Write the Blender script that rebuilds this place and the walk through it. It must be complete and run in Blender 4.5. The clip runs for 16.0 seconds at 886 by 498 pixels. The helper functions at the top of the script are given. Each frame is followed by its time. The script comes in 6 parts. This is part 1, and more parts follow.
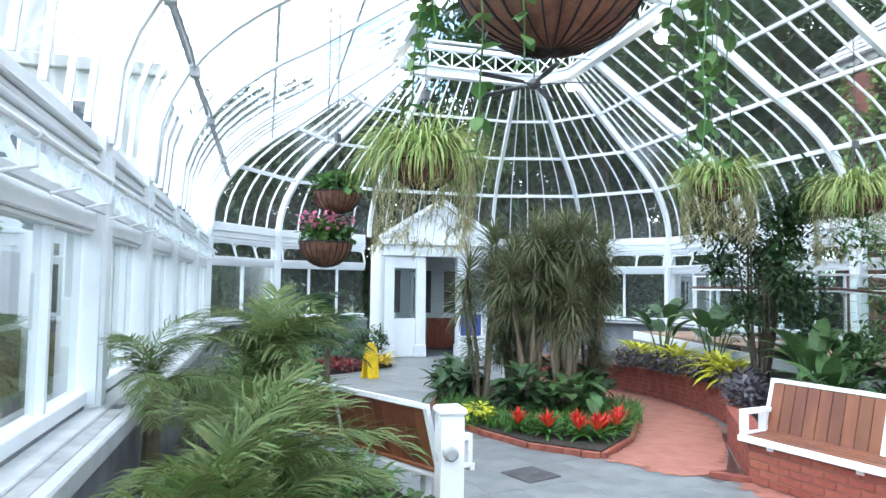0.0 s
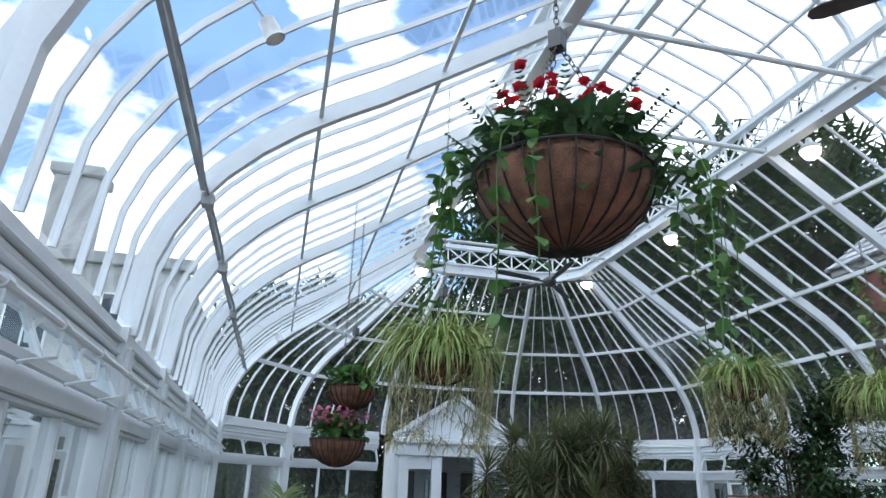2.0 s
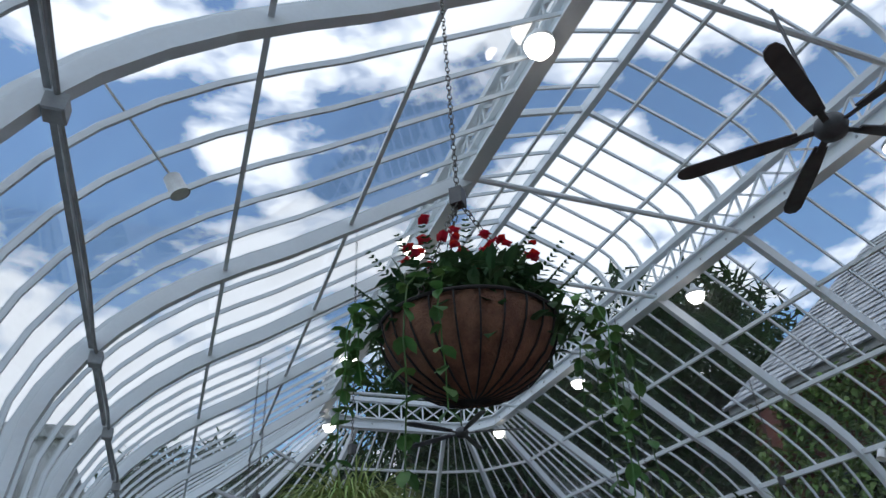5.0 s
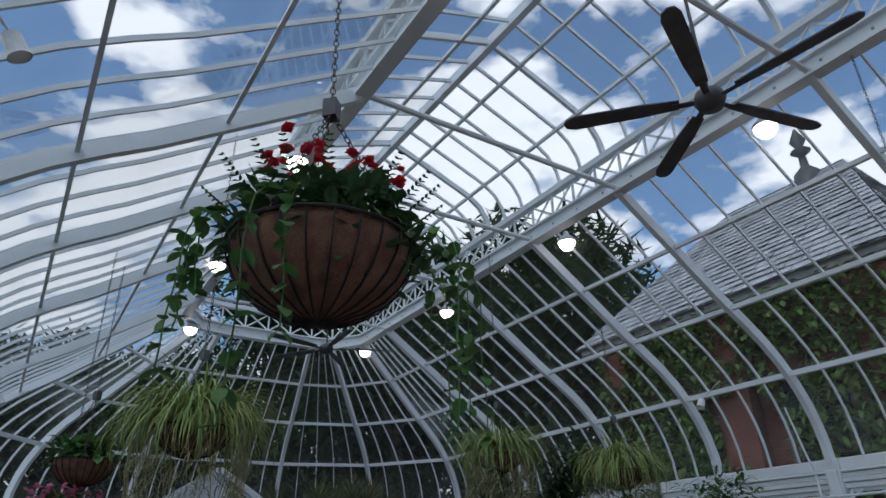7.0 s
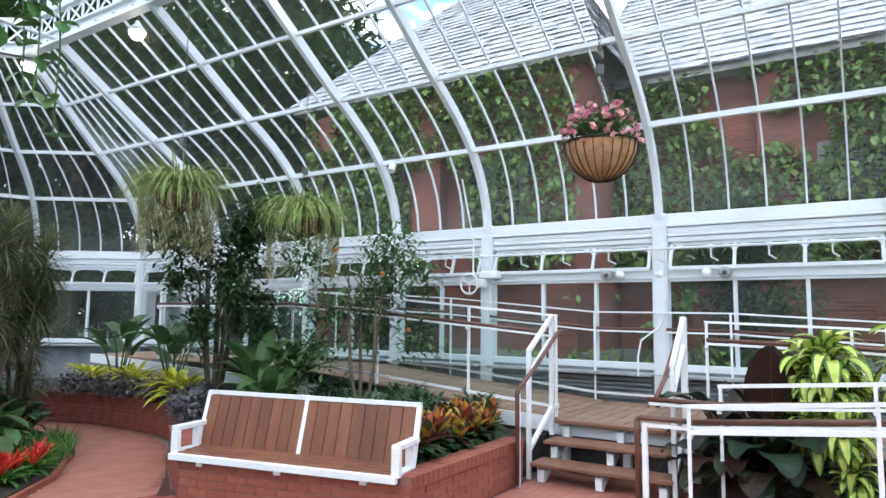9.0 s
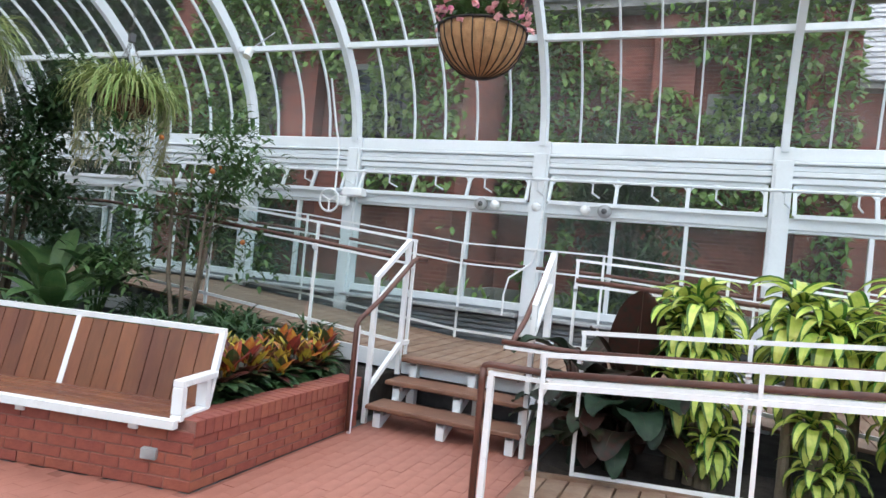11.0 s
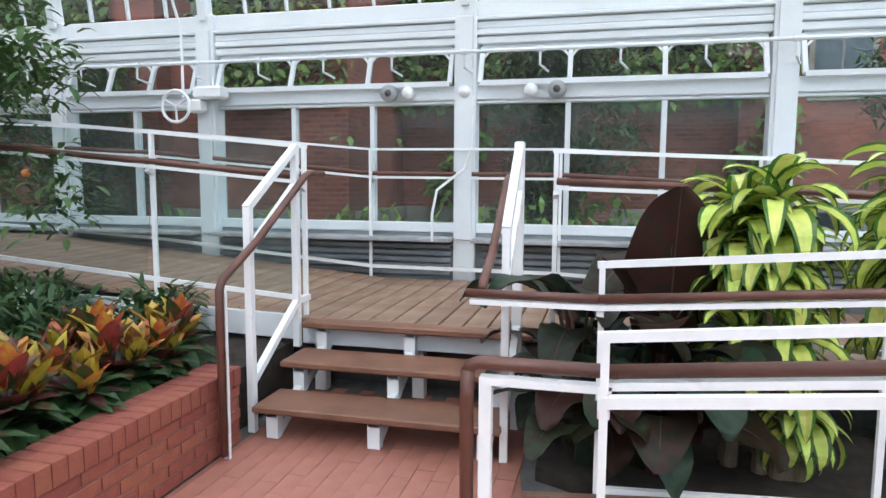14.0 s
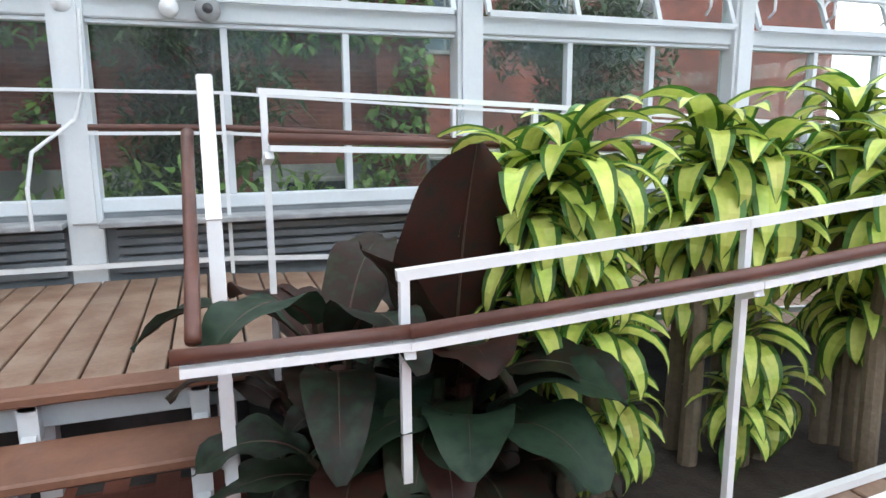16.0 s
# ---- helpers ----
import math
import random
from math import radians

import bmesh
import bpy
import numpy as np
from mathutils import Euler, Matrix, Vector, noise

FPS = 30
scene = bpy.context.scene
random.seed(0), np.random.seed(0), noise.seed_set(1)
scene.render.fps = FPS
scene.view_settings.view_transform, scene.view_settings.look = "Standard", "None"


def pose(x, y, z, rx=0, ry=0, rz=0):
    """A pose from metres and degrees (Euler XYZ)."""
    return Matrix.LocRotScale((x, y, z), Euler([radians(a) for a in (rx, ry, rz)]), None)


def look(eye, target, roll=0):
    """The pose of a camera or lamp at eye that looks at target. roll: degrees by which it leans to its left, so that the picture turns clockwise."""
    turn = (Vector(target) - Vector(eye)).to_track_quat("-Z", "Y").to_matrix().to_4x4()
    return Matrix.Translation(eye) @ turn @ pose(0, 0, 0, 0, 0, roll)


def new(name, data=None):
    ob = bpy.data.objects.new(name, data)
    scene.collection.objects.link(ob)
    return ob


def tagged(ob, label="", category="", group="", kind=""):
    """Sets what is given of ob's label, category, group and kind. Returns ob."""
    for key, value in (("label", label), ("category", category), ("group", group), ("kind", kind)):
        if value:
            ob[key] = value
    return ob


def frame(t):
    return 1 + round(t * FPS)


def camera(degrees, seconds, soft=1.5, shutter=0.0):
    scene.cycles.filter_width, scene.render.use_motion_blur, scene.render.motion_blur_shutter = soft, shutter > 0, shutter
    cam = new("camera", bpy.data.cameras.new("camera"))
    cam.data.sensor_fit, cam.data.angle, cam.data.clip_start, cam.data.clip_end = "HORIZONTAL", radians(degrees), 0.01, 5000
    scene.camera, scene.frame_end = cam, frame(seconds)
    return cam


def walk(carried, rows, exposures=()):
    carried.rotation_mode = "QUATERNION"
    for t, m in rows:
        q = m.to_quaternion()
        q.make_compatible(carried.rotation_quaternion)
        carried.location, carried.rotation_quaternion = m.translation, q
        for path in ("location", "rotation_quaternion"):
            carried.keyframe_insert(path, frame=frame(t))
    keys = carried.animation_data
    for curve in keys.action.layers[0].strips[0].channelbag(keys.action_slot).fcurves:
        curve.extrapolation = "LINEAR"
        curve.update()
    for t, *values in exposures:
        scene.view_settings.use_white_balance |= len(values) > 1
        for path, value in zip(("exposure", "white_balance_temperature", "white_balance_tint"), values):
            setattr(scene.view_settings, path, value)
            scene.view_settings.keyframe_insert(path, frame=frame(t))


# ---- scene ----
cam = camera(68.1, 16.0)
PATH = [
    (0, (0.745, 2.017, 1.785), (1.27, 3.944, 1.896), 0.8),
    (0.5, (0.75, 2.025, 1.789), (1.243, 3.929, 2.155), 1.9),
    (1, (0.749, 2.021, 1.787), (1.198, 3.886, 2.351), 2.8),
    (1.5, (0.747, 2.017, 1.785), (1.178, 3.876, 2.384), 2.6),
    (2, (0.749, 2.026, 1.79), (1.182, 3.855, 2.476), 1.8),
    (2.5, (0.752, 2.033, 1.792), (1.221, 3.816, 2.568), 0.7),
    (3, (0.75, 2.028, 1.791), (1.264, 3.763, 2.644), -0.5),
    (3.5, (0.746, 2.02, 1.788), (1.301, 3.703, 2.714), -2.1),
    (4, (0.745, 2.016, 1.786), (1.323, 3.64, 2.799), -3.3),
    (4.5, (0.745, 2.017, 1.787), (1.343, 3.585, 2.875), -4.1),
    (7, (0.889, 2.031, 1.835), (1.87, 3.54, 2.706), -1.2),
    (7.5, (0.934, 2.035, 1.793), (2.018, 3.587, 2.44), -1.2),
    (8, (1.003, 2.024, 1.741), (2.175, 3.598, 2.128), 0.4),
    (8.5, (1.05, 2.083, 1.745), (2.461, 3.481, 1.98), 1.3),
    (9, (1.394, 2.087, 1.657), (3.068, 3.163, 1.859), 0.6),
    (9.5, (1.667, 2.05, 1.62), (3.422, 2.996, 1.774), 1.4),
    (12, (3.189, 2.526, 1.494), (5.094, 3.126, 1.385), 5.4),
    (12.5, (3.521, 2.602, 1.472), (5.459, 3.076, 1.339), 3.0),
    (13, (3.838, 2.735, 1.488), (5.75, 3.307, 1.36), 2.5),
    (13.5, (4.095, 2.983, 1.478), (6.012, 3.528, 1.308), 2.2),
    (14, (4.401, 3.138, 1.461), (6.333, 3.607, 1.248), 0.3),
    (14.5, (4.726, 3.291, 1.483), (6.668, 3.723, 1.275), -0.8),
    (15, (5.045, 3.477, 1.453), (7.026, 3.604, 1.207), -0.1),
    (15.5, (5.298, 3.585, 1.461), (7.234, 3.192, 1.15), 0.7),
    (16, (5.644, 3.6, 1.477), (7.5, 2.947, 1.118), -0.4),
]
EXPOSURES = [(0.0, 0.82, 6350, 10), (0.5, 0.68, 6350, 10), (1.0, 0.12, 6350, 11), (1.5, -0.2, 6300, 12), (2.5, -0.5, 6250, 12), (3.5, -0.92, 6200, 12), (4.5, -1.3, 6150, 12), (6.8, -1.75, 6150, 12), (7.2, -1.7, 6150, 12), (7.6, -0.95, 6250, 12), (8.2, -0.28, 6350, 12), (9.0, 0.14, 6550, 12), (12.0, 0.03, 6850, 13), (16.0, 0.08, 6850, 13)]
walk(cam, [(t, look(eye, target, roll)) for t, eye, target, roll in PATH], EXPOSURES)

# ---- world, sun, exposure ----
world = bpy.data.worlds.new("sky_world")
scene.world = world
world.use_nodes = True
wn, wl = world.node_tree.nodes, world.node_tree.links
wn.clear()
sky = wn.new("ShaderNodeTexSky")
sky.sky_type = "NISHITA"
sky.sun_disc = False
sky.sun_elevation, sky.sun_rotation = radians(55), radians(250)
wout = wn.new("ShaderNodeOutputWorld")
wbg = wn.new("ShaderNodeBackground")
wbg.inputs["Strength"].default_value = 0.15
wco = wn.new("ShaderNodeTexCoord")
wmap = wn.new("ShaderNodeMapping")
wmap.inputs["Scale"].default_value = (1.0, 1.0, 2.2)
wcl = wn.new("ShaderNodeTexNoise")
wcl.inputs["Scale"].default_value = 3.6
wcl.inputs["Detail"].default_value = 7.0
wcl.inputs["Roughness"].default_value = 0.55
wramp = wn.new("ShaderNodeValToRGB")
wramp.color_ramp.elements[0].position, wramp.color_ramp.elements[1].position = 0.445, 0.53
wramp.color_ramp.elements[0].color = (0.03, 0.03, 0.03, 1)
wmix = wn.new("ShaderNodeMixRGB")
wmix.inputs["Color2"].default_value = (22.0, 22.9, 23.8, 1)
wl.new(wco.outputs["Generated"], wmap.inputs["Vector"])
wl.new(wmap.outputs["Vector"], wcl.inputs["Vector"])
wl.new(wcl.outputs["Fac"], wramp.inputs["Fac"])
wl.new(wramp.outputs["Color"], wmix.inputs["Fac"])
wgain = wn.new("ShaderNodeMixRGB")
wgain.blend_type = "MULTIPLY"
wgain.inputs["Fac"].default_value = 1.0
wgain.inputs["Color2"].default_value = (2.5, 3.1, 3.3, 1)
wl.new(sky.outputs["Color"], wgain.inputs["Color1"])
wl.new(wgain.outputs["Color"], wmix.inputs["Color1"])
wl.new(wmix.outputs["Color"], wbg.inputs["Color"])
wl.new(wbg.outputs["Background"], wout.inputs["Surface"])

sun = new("sun", bpy.data.lights.new("sun", "SUN"))
sun.data.energy, sun.data.angle, sun.data.color = 0.7, radians(9), (1.0, 0.96, 0.9)
sun.rotation_euler = Euler((radians(35), 0, radians(-70)))

# ---- geometry helpers ----
RND = random.Random(7)


class Geo:
    """Vertices and faces gathered for one mesh."""

    def __init__(self):
        self.v, self.f = [], []

    def add(self, verts, faces):
        n = len(self.v)
        self.v += [tuple(p) for p in verts]
        self.f += [tuple(i + n for i in face) for face in faces]
        return self

    def join(self, other, m=None):
        return self.add([(m @ Vector(p)) if m else p for p in other.v], other.f)

    def box(self, x0, x1, y0, y1, z0, z1):
        x0, x1, y0, y1, z0, z1 = min(x0, x1), max(x0, x1), min(y0, y1), max(y0, y1), min(z0, z1), max(z0, z1)
        return self.add([(x0, y0, z0), (x1, y0, z0), (x1, y1, z0), (x0, y1, z0), (x0, y0, z1), (x1, y0, z1), (x1, y1, z1), (x0, y1, z1)],
                        [(0, 3, 2, 1), (4, 5, 6, 7), (0, 1, 5, 4), (1, 2, 6, 5), (2, 3, 7, 6), (3, 0, 4, 7)])

    def slab(self, x0, x1, y0, y1, z0, z1, b=0.006):
        """A box with its upper and lower edges bevelled."""
        x0, x1, y0, y1, z0, z1 = min(x0, x1), max(x0, x1), min(y0, y1), max(y0, y1), min(z0, z1), max(z0, z1)
        rings = [(b, z0), (0, z0 + b), (0, z1 - b), (b, z1)]
        verts = []
        for s, z in rings:
            verts += [(x0 + s, y0 + s, z), (x1 - s, y0 + s, z), (x1 - s, y1 - s, z), (x0 + s, y1 - s, z)]
        faces = [(3, 2, 1, 0), (12, 13, 14, 15)]
        for k in range(3):
            for i in range(4):
                j = (i + 1) % 4
                faces.append((4 * k + i, 4 * k + j, 4 * k + 4 + j, 4 * k + 4 + i))
        return self.add(verts, faces)

    def beam(self, p, q, w, h, up=(0, 0, 1)):
        """A square bar from p to q, w wide and h high along up."""
        p, q = Vector(p), Vector(q)
        d = (q - p).normalized()
        side = d.cross(Vector(up))
        side = side.normalized() if side.length > 1e-4 else d.orthogonal().normalized()
        top = side.cross(d).normalized()
        verts = [e + side * (sx * w / 2) + top * (sz * h / 2) for e in (p, q) for sx, sz in ((-1, -1), (1, -1), (1, 1), (-1, 1))]
        return self.add(verts, [(0, 3, 2, 1), (4, 5, 6, 7), (0, 1, 5, 4), (1, 2, 6, 5), (2, 3, 7, 6), (3, 0, 4, 7)])

    def sweep(self, pts, w, h, ups):
        """A bar of square section along pts; ups gives each point's outward way."""
        pts = [Vector(p) for p in pts]
        n, verts, faces = len(pts), [], []
        for i, p in enumerate(pts):
            d = (pts[min(i + 1, n - 1)] - pts[max(i - 1, 0)]).normalized()
            up = Vector(ups[i]) if isinstance(ups, list) else Vector(ups)
            side = d.cross(up).normalized()
            top = side.cross(d).normalized()
            verts += [p + side * (sx * w / 2) + top * (sz * h / 2) for sx, sz in ((-1, -1), (1, -1), (1, 1), (-1, 1))]
        faces += [(0, 3, 2, 1), tuple(4 * (n - 1) + k for k in range(4))]
        for i in range(n - 1):
            for k in range(4):
                j = (k + 1) % 4
                faces.append((4 * i + k, 4 * i + j, 4 * i + 4 + j, 4 * i + 4 + k))
        return self.add(verts, faces)

    def tube(self, pts, r, n=8, cap=True):
        """A round bar along pts; r a radius or one for each point."""
        pts = [Vector(p) for p in pts]
        rs = r if isinstance(r, (list, tuple)) else [r] * len(pts)
        ref = None
        verts, faces = [], []
        for i, p in enumerate(pts):
            d = (pts[min(i + 1, len(pts) - 1)] - pts[max(i - 1, 0)]).normalized()
            if ref is None:
                ref = d.orthogonal().normalized()
            ref = (ref - d * ref.dot(d)).normalized()
            other = d.cross(ref)
            verts += [p + (ref * math.cos(a) + other * math.sin(a)) * rs[i] for a in (math.tau * k / n for k in range(n))]
        for i in range(len(pts) - 1):
            for k in range(n):
                j = (k + 1) % n
                faces.append((n * i + k, n * i + j, n * i + n + j, n * i + n + k))
        if cap:
            faces += [tuple(range(n))[::-1], tuple(n * (len(pts) - 1) + k for k in range(n))]
        return self.add(verts, faces)

    def lathe(self, profile, n=24, c=(0, 0, 0)):
        """A turned shape from (radius, height) pairs."""
        verts, faces = [], []
        for r, z in profile:
            verts += [(c[0] + r * math.cos(math.tau * k / n), c[1] + r * math.sin(math.tau * k / n), c[2] + z) for k in range(n)]
        for i in range(len(profile) - 1):
            for k in range(n):
                j = (k + 1) % n
                faces.append((n * i + k, n * i + j, n * i + n + j, n * i + n + k))
        return self.add(verts, faces)

    def prism(self, outline, z0, z1):
        """An upright block over a plan outline, counter-clockwise."""
        n = len(outline)
        verts = [(x, y, z0) for x, y in outline] + [(x, y, z1) for x, y in outline]
        return self.add(verts, [tuple(range(n))[::-1], tuple(range(n, 2 * n))] + [(i, (i + 1) % n, n + (i + 1) % n, n + i) for i in range(n)])

    def leaf(self, p, yaw, pitch, length, width, droop=1.0, n=5, fold=0.15, shape=1.0, twist=0.0):
        """A bending blade from p: pitch at the base in degrees, droop in radians over its length."""
        p = Vector(p)
        a, e = radians(yaw), radians(pitch)
        side0 = Vector((-math.sin(a), math.cos(a), 0))
        verts, faces = [], []
        step = length / n
        for i in range(n + 1):
            s = i / n
            d = Vector((math.cos(a) * math.cos(e), math.sin(a) * math.cos(e), math.sin(e)))
            nrm = side0.cross(d) * -1
            side = side0 * math.cos(twist * s) + nrm * math.sin(twist * s)
            w = width / 2 * max(0.02, math.sin(math.pi * min(1.0, (0.12 + 0.88 * s) ** shape)) ** 0.7 if s < 1 else 0.02)
            verts += [p - side * w + nrm * (fold * w), p, p + side * w + nrm * (fold * w)]
            p = p + d * step
            e -= droop / n
        for i in range(n):
            b = 3 * i
            faces += [(b, b + 1, b + 4, b + 3), (b + 1, b + 2, b + 5, b + 4)]
        return self.add(verts, faces)


def mesh_of(name, geo, material, smooth=False):
    me = bpy.data.meshes.new(name)
    me.from_pydata(geo.v, [], geo.f)
    if material:
        me.materials.append(material)
    if smooth:
        me.polygons.foreach_set("use_smooth", [True] * len(me.polygons))
    me.update()
    return me


def thing(name, label, category, at=(0, 0, 0), turn=0.0, group="", kind=""):
    """An Empty at the base of a thing with parts."""
    ob = new(name)
    ob.empty_display_size = 0.1
    ob.matrix_world = pose(*at, 0, 0, turn)
    return tagged(ob, label, category, group, kind)


def part(name, geo, material, parent, label="", smooth=False, m=None):
    """One mesh object under a thing or a part, in its own space."""
    me = geo if isinstance(geo, bpy.types.Mesh) else mesh_of(name, geo, material, smooth)
    ob = new(name, me)
    ob.parent = parent
    if m is not None:
        ob.matrix_basis = m
    if label:
        ob["label"] = label
    return ob


def solid(name, geo, material, label, category, kind="", group="", smooth=False):
    """A thing of one mesh."""
    return tagged(new(name, mesh_of(name, geo, material, smooth)), label, category, group, kind)


# ---- materials ----
def mat(name, color, rough=0.6, metal=0.0, var=0.15, scale=6.0, fine=60.0, bump=0.1, hue=0.0, spec=0.5, second=None, island=0.0, obj=0.0, transl=0.0, stretch=None, ramp=(0.4, 0.62)):
    """A surface with colour variation at two scales and fine relief. second: a second colour in patches."""
    m = bpy.data.materials.new(name)
    m.use_nodes = True
    n, l = m.node_tree.nodes, m.node_tree.links
    b = n["Principled BSDF"]
    b.inputs["Roughness"].default_value = rough
    b.inputs["Metallic"].default_value = metal
    b.inputs["Specular IOR Level"].default_value = spec
    co = n.new("ShaderNodeTexCoord")
    mp = n.new("ShaderNodeMapping")
    if stretch:
        mp.inputs["Scale"].default_value = stretch
    l.new(co.outputs["Object"], mp.inputs["Vector"])
    big, small = n.new("ShaderNodeTexNoise"), n.new("ShaderNodeTexNoise")
    big.inputs["Scale"].default_value, small.inputs["Scale"].default_value = scale, fine
    big.inputs["Detail"].default_value = small.inputs["Detail"].default_value = 4
    l.new(mp.outputs["Vector"], big.inputs["Vector"])
    l.new(mp.outputs["Vector"], small.inputs["Vector"])
    mixc = n.new("ShaderNodeMixRGB")
    mixc.inputs["Color1"].default_value = (*color, 1)
    mixc.inputs["Color2"].default_value = (*(second or [c * 0.72 for c in color]), 1)
    rmp = n.new("ShaderNodeValToRGB")
    rmp.color_ramp.elements[0].position, rmp.color_ramp.elements[1].position = ramp
    l.new(big.outputs["Fac"], rmp.inputs["Fac"])
    l.new(rmp.outputs["Color"], mixc.inputs["Fac"])
    hsv = n.new("ShaderNodeHueSaturation")
    l.new(mixc.outputs["Color"], hsv.inputs["Color"])
    val = n.new("ShaderNodeMath")
    val.operation = "MULTIPLY_ADD"
    val.inputs[1].default_value, val.inputs[2].default_value = 2 * var, 1 - var
    l.new(small.outputs["Fac"], val.inputs[0])
    last = val.outputs[0]
    for amount, node, out in ((island, "ShaderNodeNewGeometry", "Random Per Island"), (obj, "ShaderNodeObjectInfo", "Random")):
        if amount:
            src, add = n.new(node), n.new("ShaderNodeMath")
            add.operation = "MULTIPLY_ADD"
            add.inputs[1].default_value = 2 * amount
            l.new(src.outputs[out], add.inputs[0])
            l.new(last, add.inputs[2])
            sub = n.new("ShaderNodeMath")
            sub.operation = "SUBTRACT"
            sub.inputs[1].default_value = amount
            l.new(add.outputs[0], sub.inputs[0])
            last = sub.outputs[0]
            if hue:
                hm = n.new("ShaderNodeMath")
                hm.operation = "MULTIPLY_ADD"
                hm.inputs[1].default_value, hm.inputs[2].default_value = 2 * hue, 0.5 - hue
                l.new(src.outputs[out], hm.inputs[0])
                l.new(hm.outputs[0], hsv.inputs["Hue"])
    l.new(last, hsv.inputs["Value"])
    l.new(hsv.outputs["Color"], b.inputs["Base Color"])
    rr = n.new("ShaderNodeMath")
    rr.operation = "MULTIPLY_ADD"
    rr.inputs[1].default_value, rr.inputs[2].default_value = 0.25, rough - 0.12
    l.new(big.outputs["Fac"], rr.inputs[0])
    l.new(rr.outputs[0], b.inputs["Roughness"])
    if bump:
        bp = n.new("ShaderNodeBump")
        bp.inputs["Strength"].default_value, bp.inputs["Distance"].default_value = bump, 0.01
        l.new(small.outputs["Fac"], bp.inputs["Height"])
        l.new(bp.outputs["Normal"], b.inputs["Normal"])
    if transl:
        out = n["Material Output"]
        tr, mx = n.new("ShaderNodeBsdfTranslucent"), n.new("ShaderNodeMixShader")
        mx.inputs["Fac"].default_value = transl
        l.new(hsv.outputs["Color"], tr.inputs["Color"])
        l.new(b.outputs["BSDF"], mx.inputs[1])
        l.new(tr.outputs["BSDF"], mx.inputs[2])
        l.new(mx.outputs["Shader"], out.inputs["Surface"])
    return m


def glass_mat(name, tint, gloss=0.08, rough=0.02, dirt=0.0):
    """Thin clear glass: see-through, with reflection that grows at grazing angles, and a little dust."""
    m = bpy.data.materials.new(name)
    m.use_nodes = True
    n, l = m.node_tree.nodes, m.node_tree.links
    n.clear()
    out = n.new("ShaderNodeOutputMaterial")
    tr, gl, mx = n.new("ShaderNodeBsdfTransparent"), n.new("ShaderNodeBsdfGlossy"), n.new("ShaderNodeMixShader")
    tr.inputs["Color"].default_value = (*tint, 1)
    gl.inputs["Roughness"].default_value = rough
    fr = n.new("ShaderNodeFresnel")
    fr.inputs["IOR"].default_value = 1.0 + gloss * 5
    part_of = n.new("ShaderNodeMath")
    part_of.operation = "MULTIPLY"
    part_of.inputs[1].default_value = 0.3 if gloss < 0.04 else 0.7
    l.new(fr.outputs["Fac"], part_of.inputs[0])
    l.new(part_of.outputs[0], mx.inputs["Fac"])
    l.new(tr.outputs["BSDF"], mx.inputs[1])
    l.new(gl.outputs["BSDF"], mx.inputs[2])
    last = mx
    if dirt:
        df, m2 = n.new("ShaderNodeBsdfDiffuse"), n.new("ShaderNodeMixShader")
        df.inputs["Color"].default_value = (0.75, 0.78, 0.78, 1)
        co, nz, rp = n.new("ShaderNodeTexCoord"), n.new("ShaderNodeTexNoise"), n.new("ShaderNodeMath")
        nz.inputs["Scale"].default_value, nz.inputs["Detail"].default_value = 2.5, 5
        rp.operation = "MULTIPLY"
        rp.inputs[1].default_value = dirt * 2
        l.new(co.outputs["Object"], nz.inputs["Vector"])
        l.new(nz.outputs["Fac"], rp.inputs[0])
        l.new(rp.outputs[0], m2.inputs["Fac"])
        l.new(mx.outputs["Shader"], m2.inputs[1])
        l.new(df.outputs["BSDF"], m2.inputs[2])
        last = m2
    l.new(last.outputs["Shader"], out.inputs["Surface"])
    return m


WHITE = mat("white_paint", (0.71, 0.745, 0.77), 0.42, var=0.05, scale=2.0, fine=40, bump=0.06, second=(0.65, 0.68, 0.70), ramp=(0.45, 0.8))
WHITE_RAIL = mat("white_rail_enamel", (0.82, 0.83, 0.84), 0.3, var=0.03, scale=5, fine=60, bump=0.03, second=(0.74, 0.75, 0.76), ramp=(0.5, 0.85))
GREY_CLAD = mat("grey_cladding", (0.23, 0.25, 0.27), 0.55, var=0.08, scale=3, fine=30, bump=0.05)
GLASS = glass_mat("roof_glass", (0.96, 0.98, 0.98), 0.025, 0.03, dirt=0.085)
GLASS_WALL = glass_mat("wall_glass", (0.90, 0.96, 0.95), 0.05, 0.01, dirt=0.02)
SLATE = mat("slate_tile", (0.14, 0.15, 0.155), 0.48, var=0.14, scale=3.5, fine=28, bump=0.2, second=(0.20, 0.21, 0.215), obj=0.06)
SLATE_JOINT = mat("slate_joint", (0.13, 0.13, 0.13), 0.9, var=0.2, bump=0.3)
BRICK = mat("red_brick", (0.30, 0.085, 0.055), 0.75, var=0.22, scale=9, fine=70, bump=0.35, second=(0.22, 0.06, 0.045), obj=0.10, hue=0.006)
BRICK_PAVE = mat("brick_paver", (0.375, 0.155, 0.115), 0.55, var=0.14, scale=4, fine=60, bump=0.2, second=(0.33, 0.135, 0.10), obj=0.03, island=0.03)
JOINT = mat("brick_joint", (0.335, 0.138, 0.103), 0.8, var=0.2, bump=0.2)
MORTAR = mat("mortar", (0.27, 0.125, 0.10), 0.9, var=0.2, bump=0.3)
DECK = mat("deck_board", (0.20, 0.115, 0.075), 0.6, var=0.22, scale=4, fine=40, bump=0.25, second=(0.29, 0.20, 0.145), obj=0.12, stretch=(1, 1, 1))
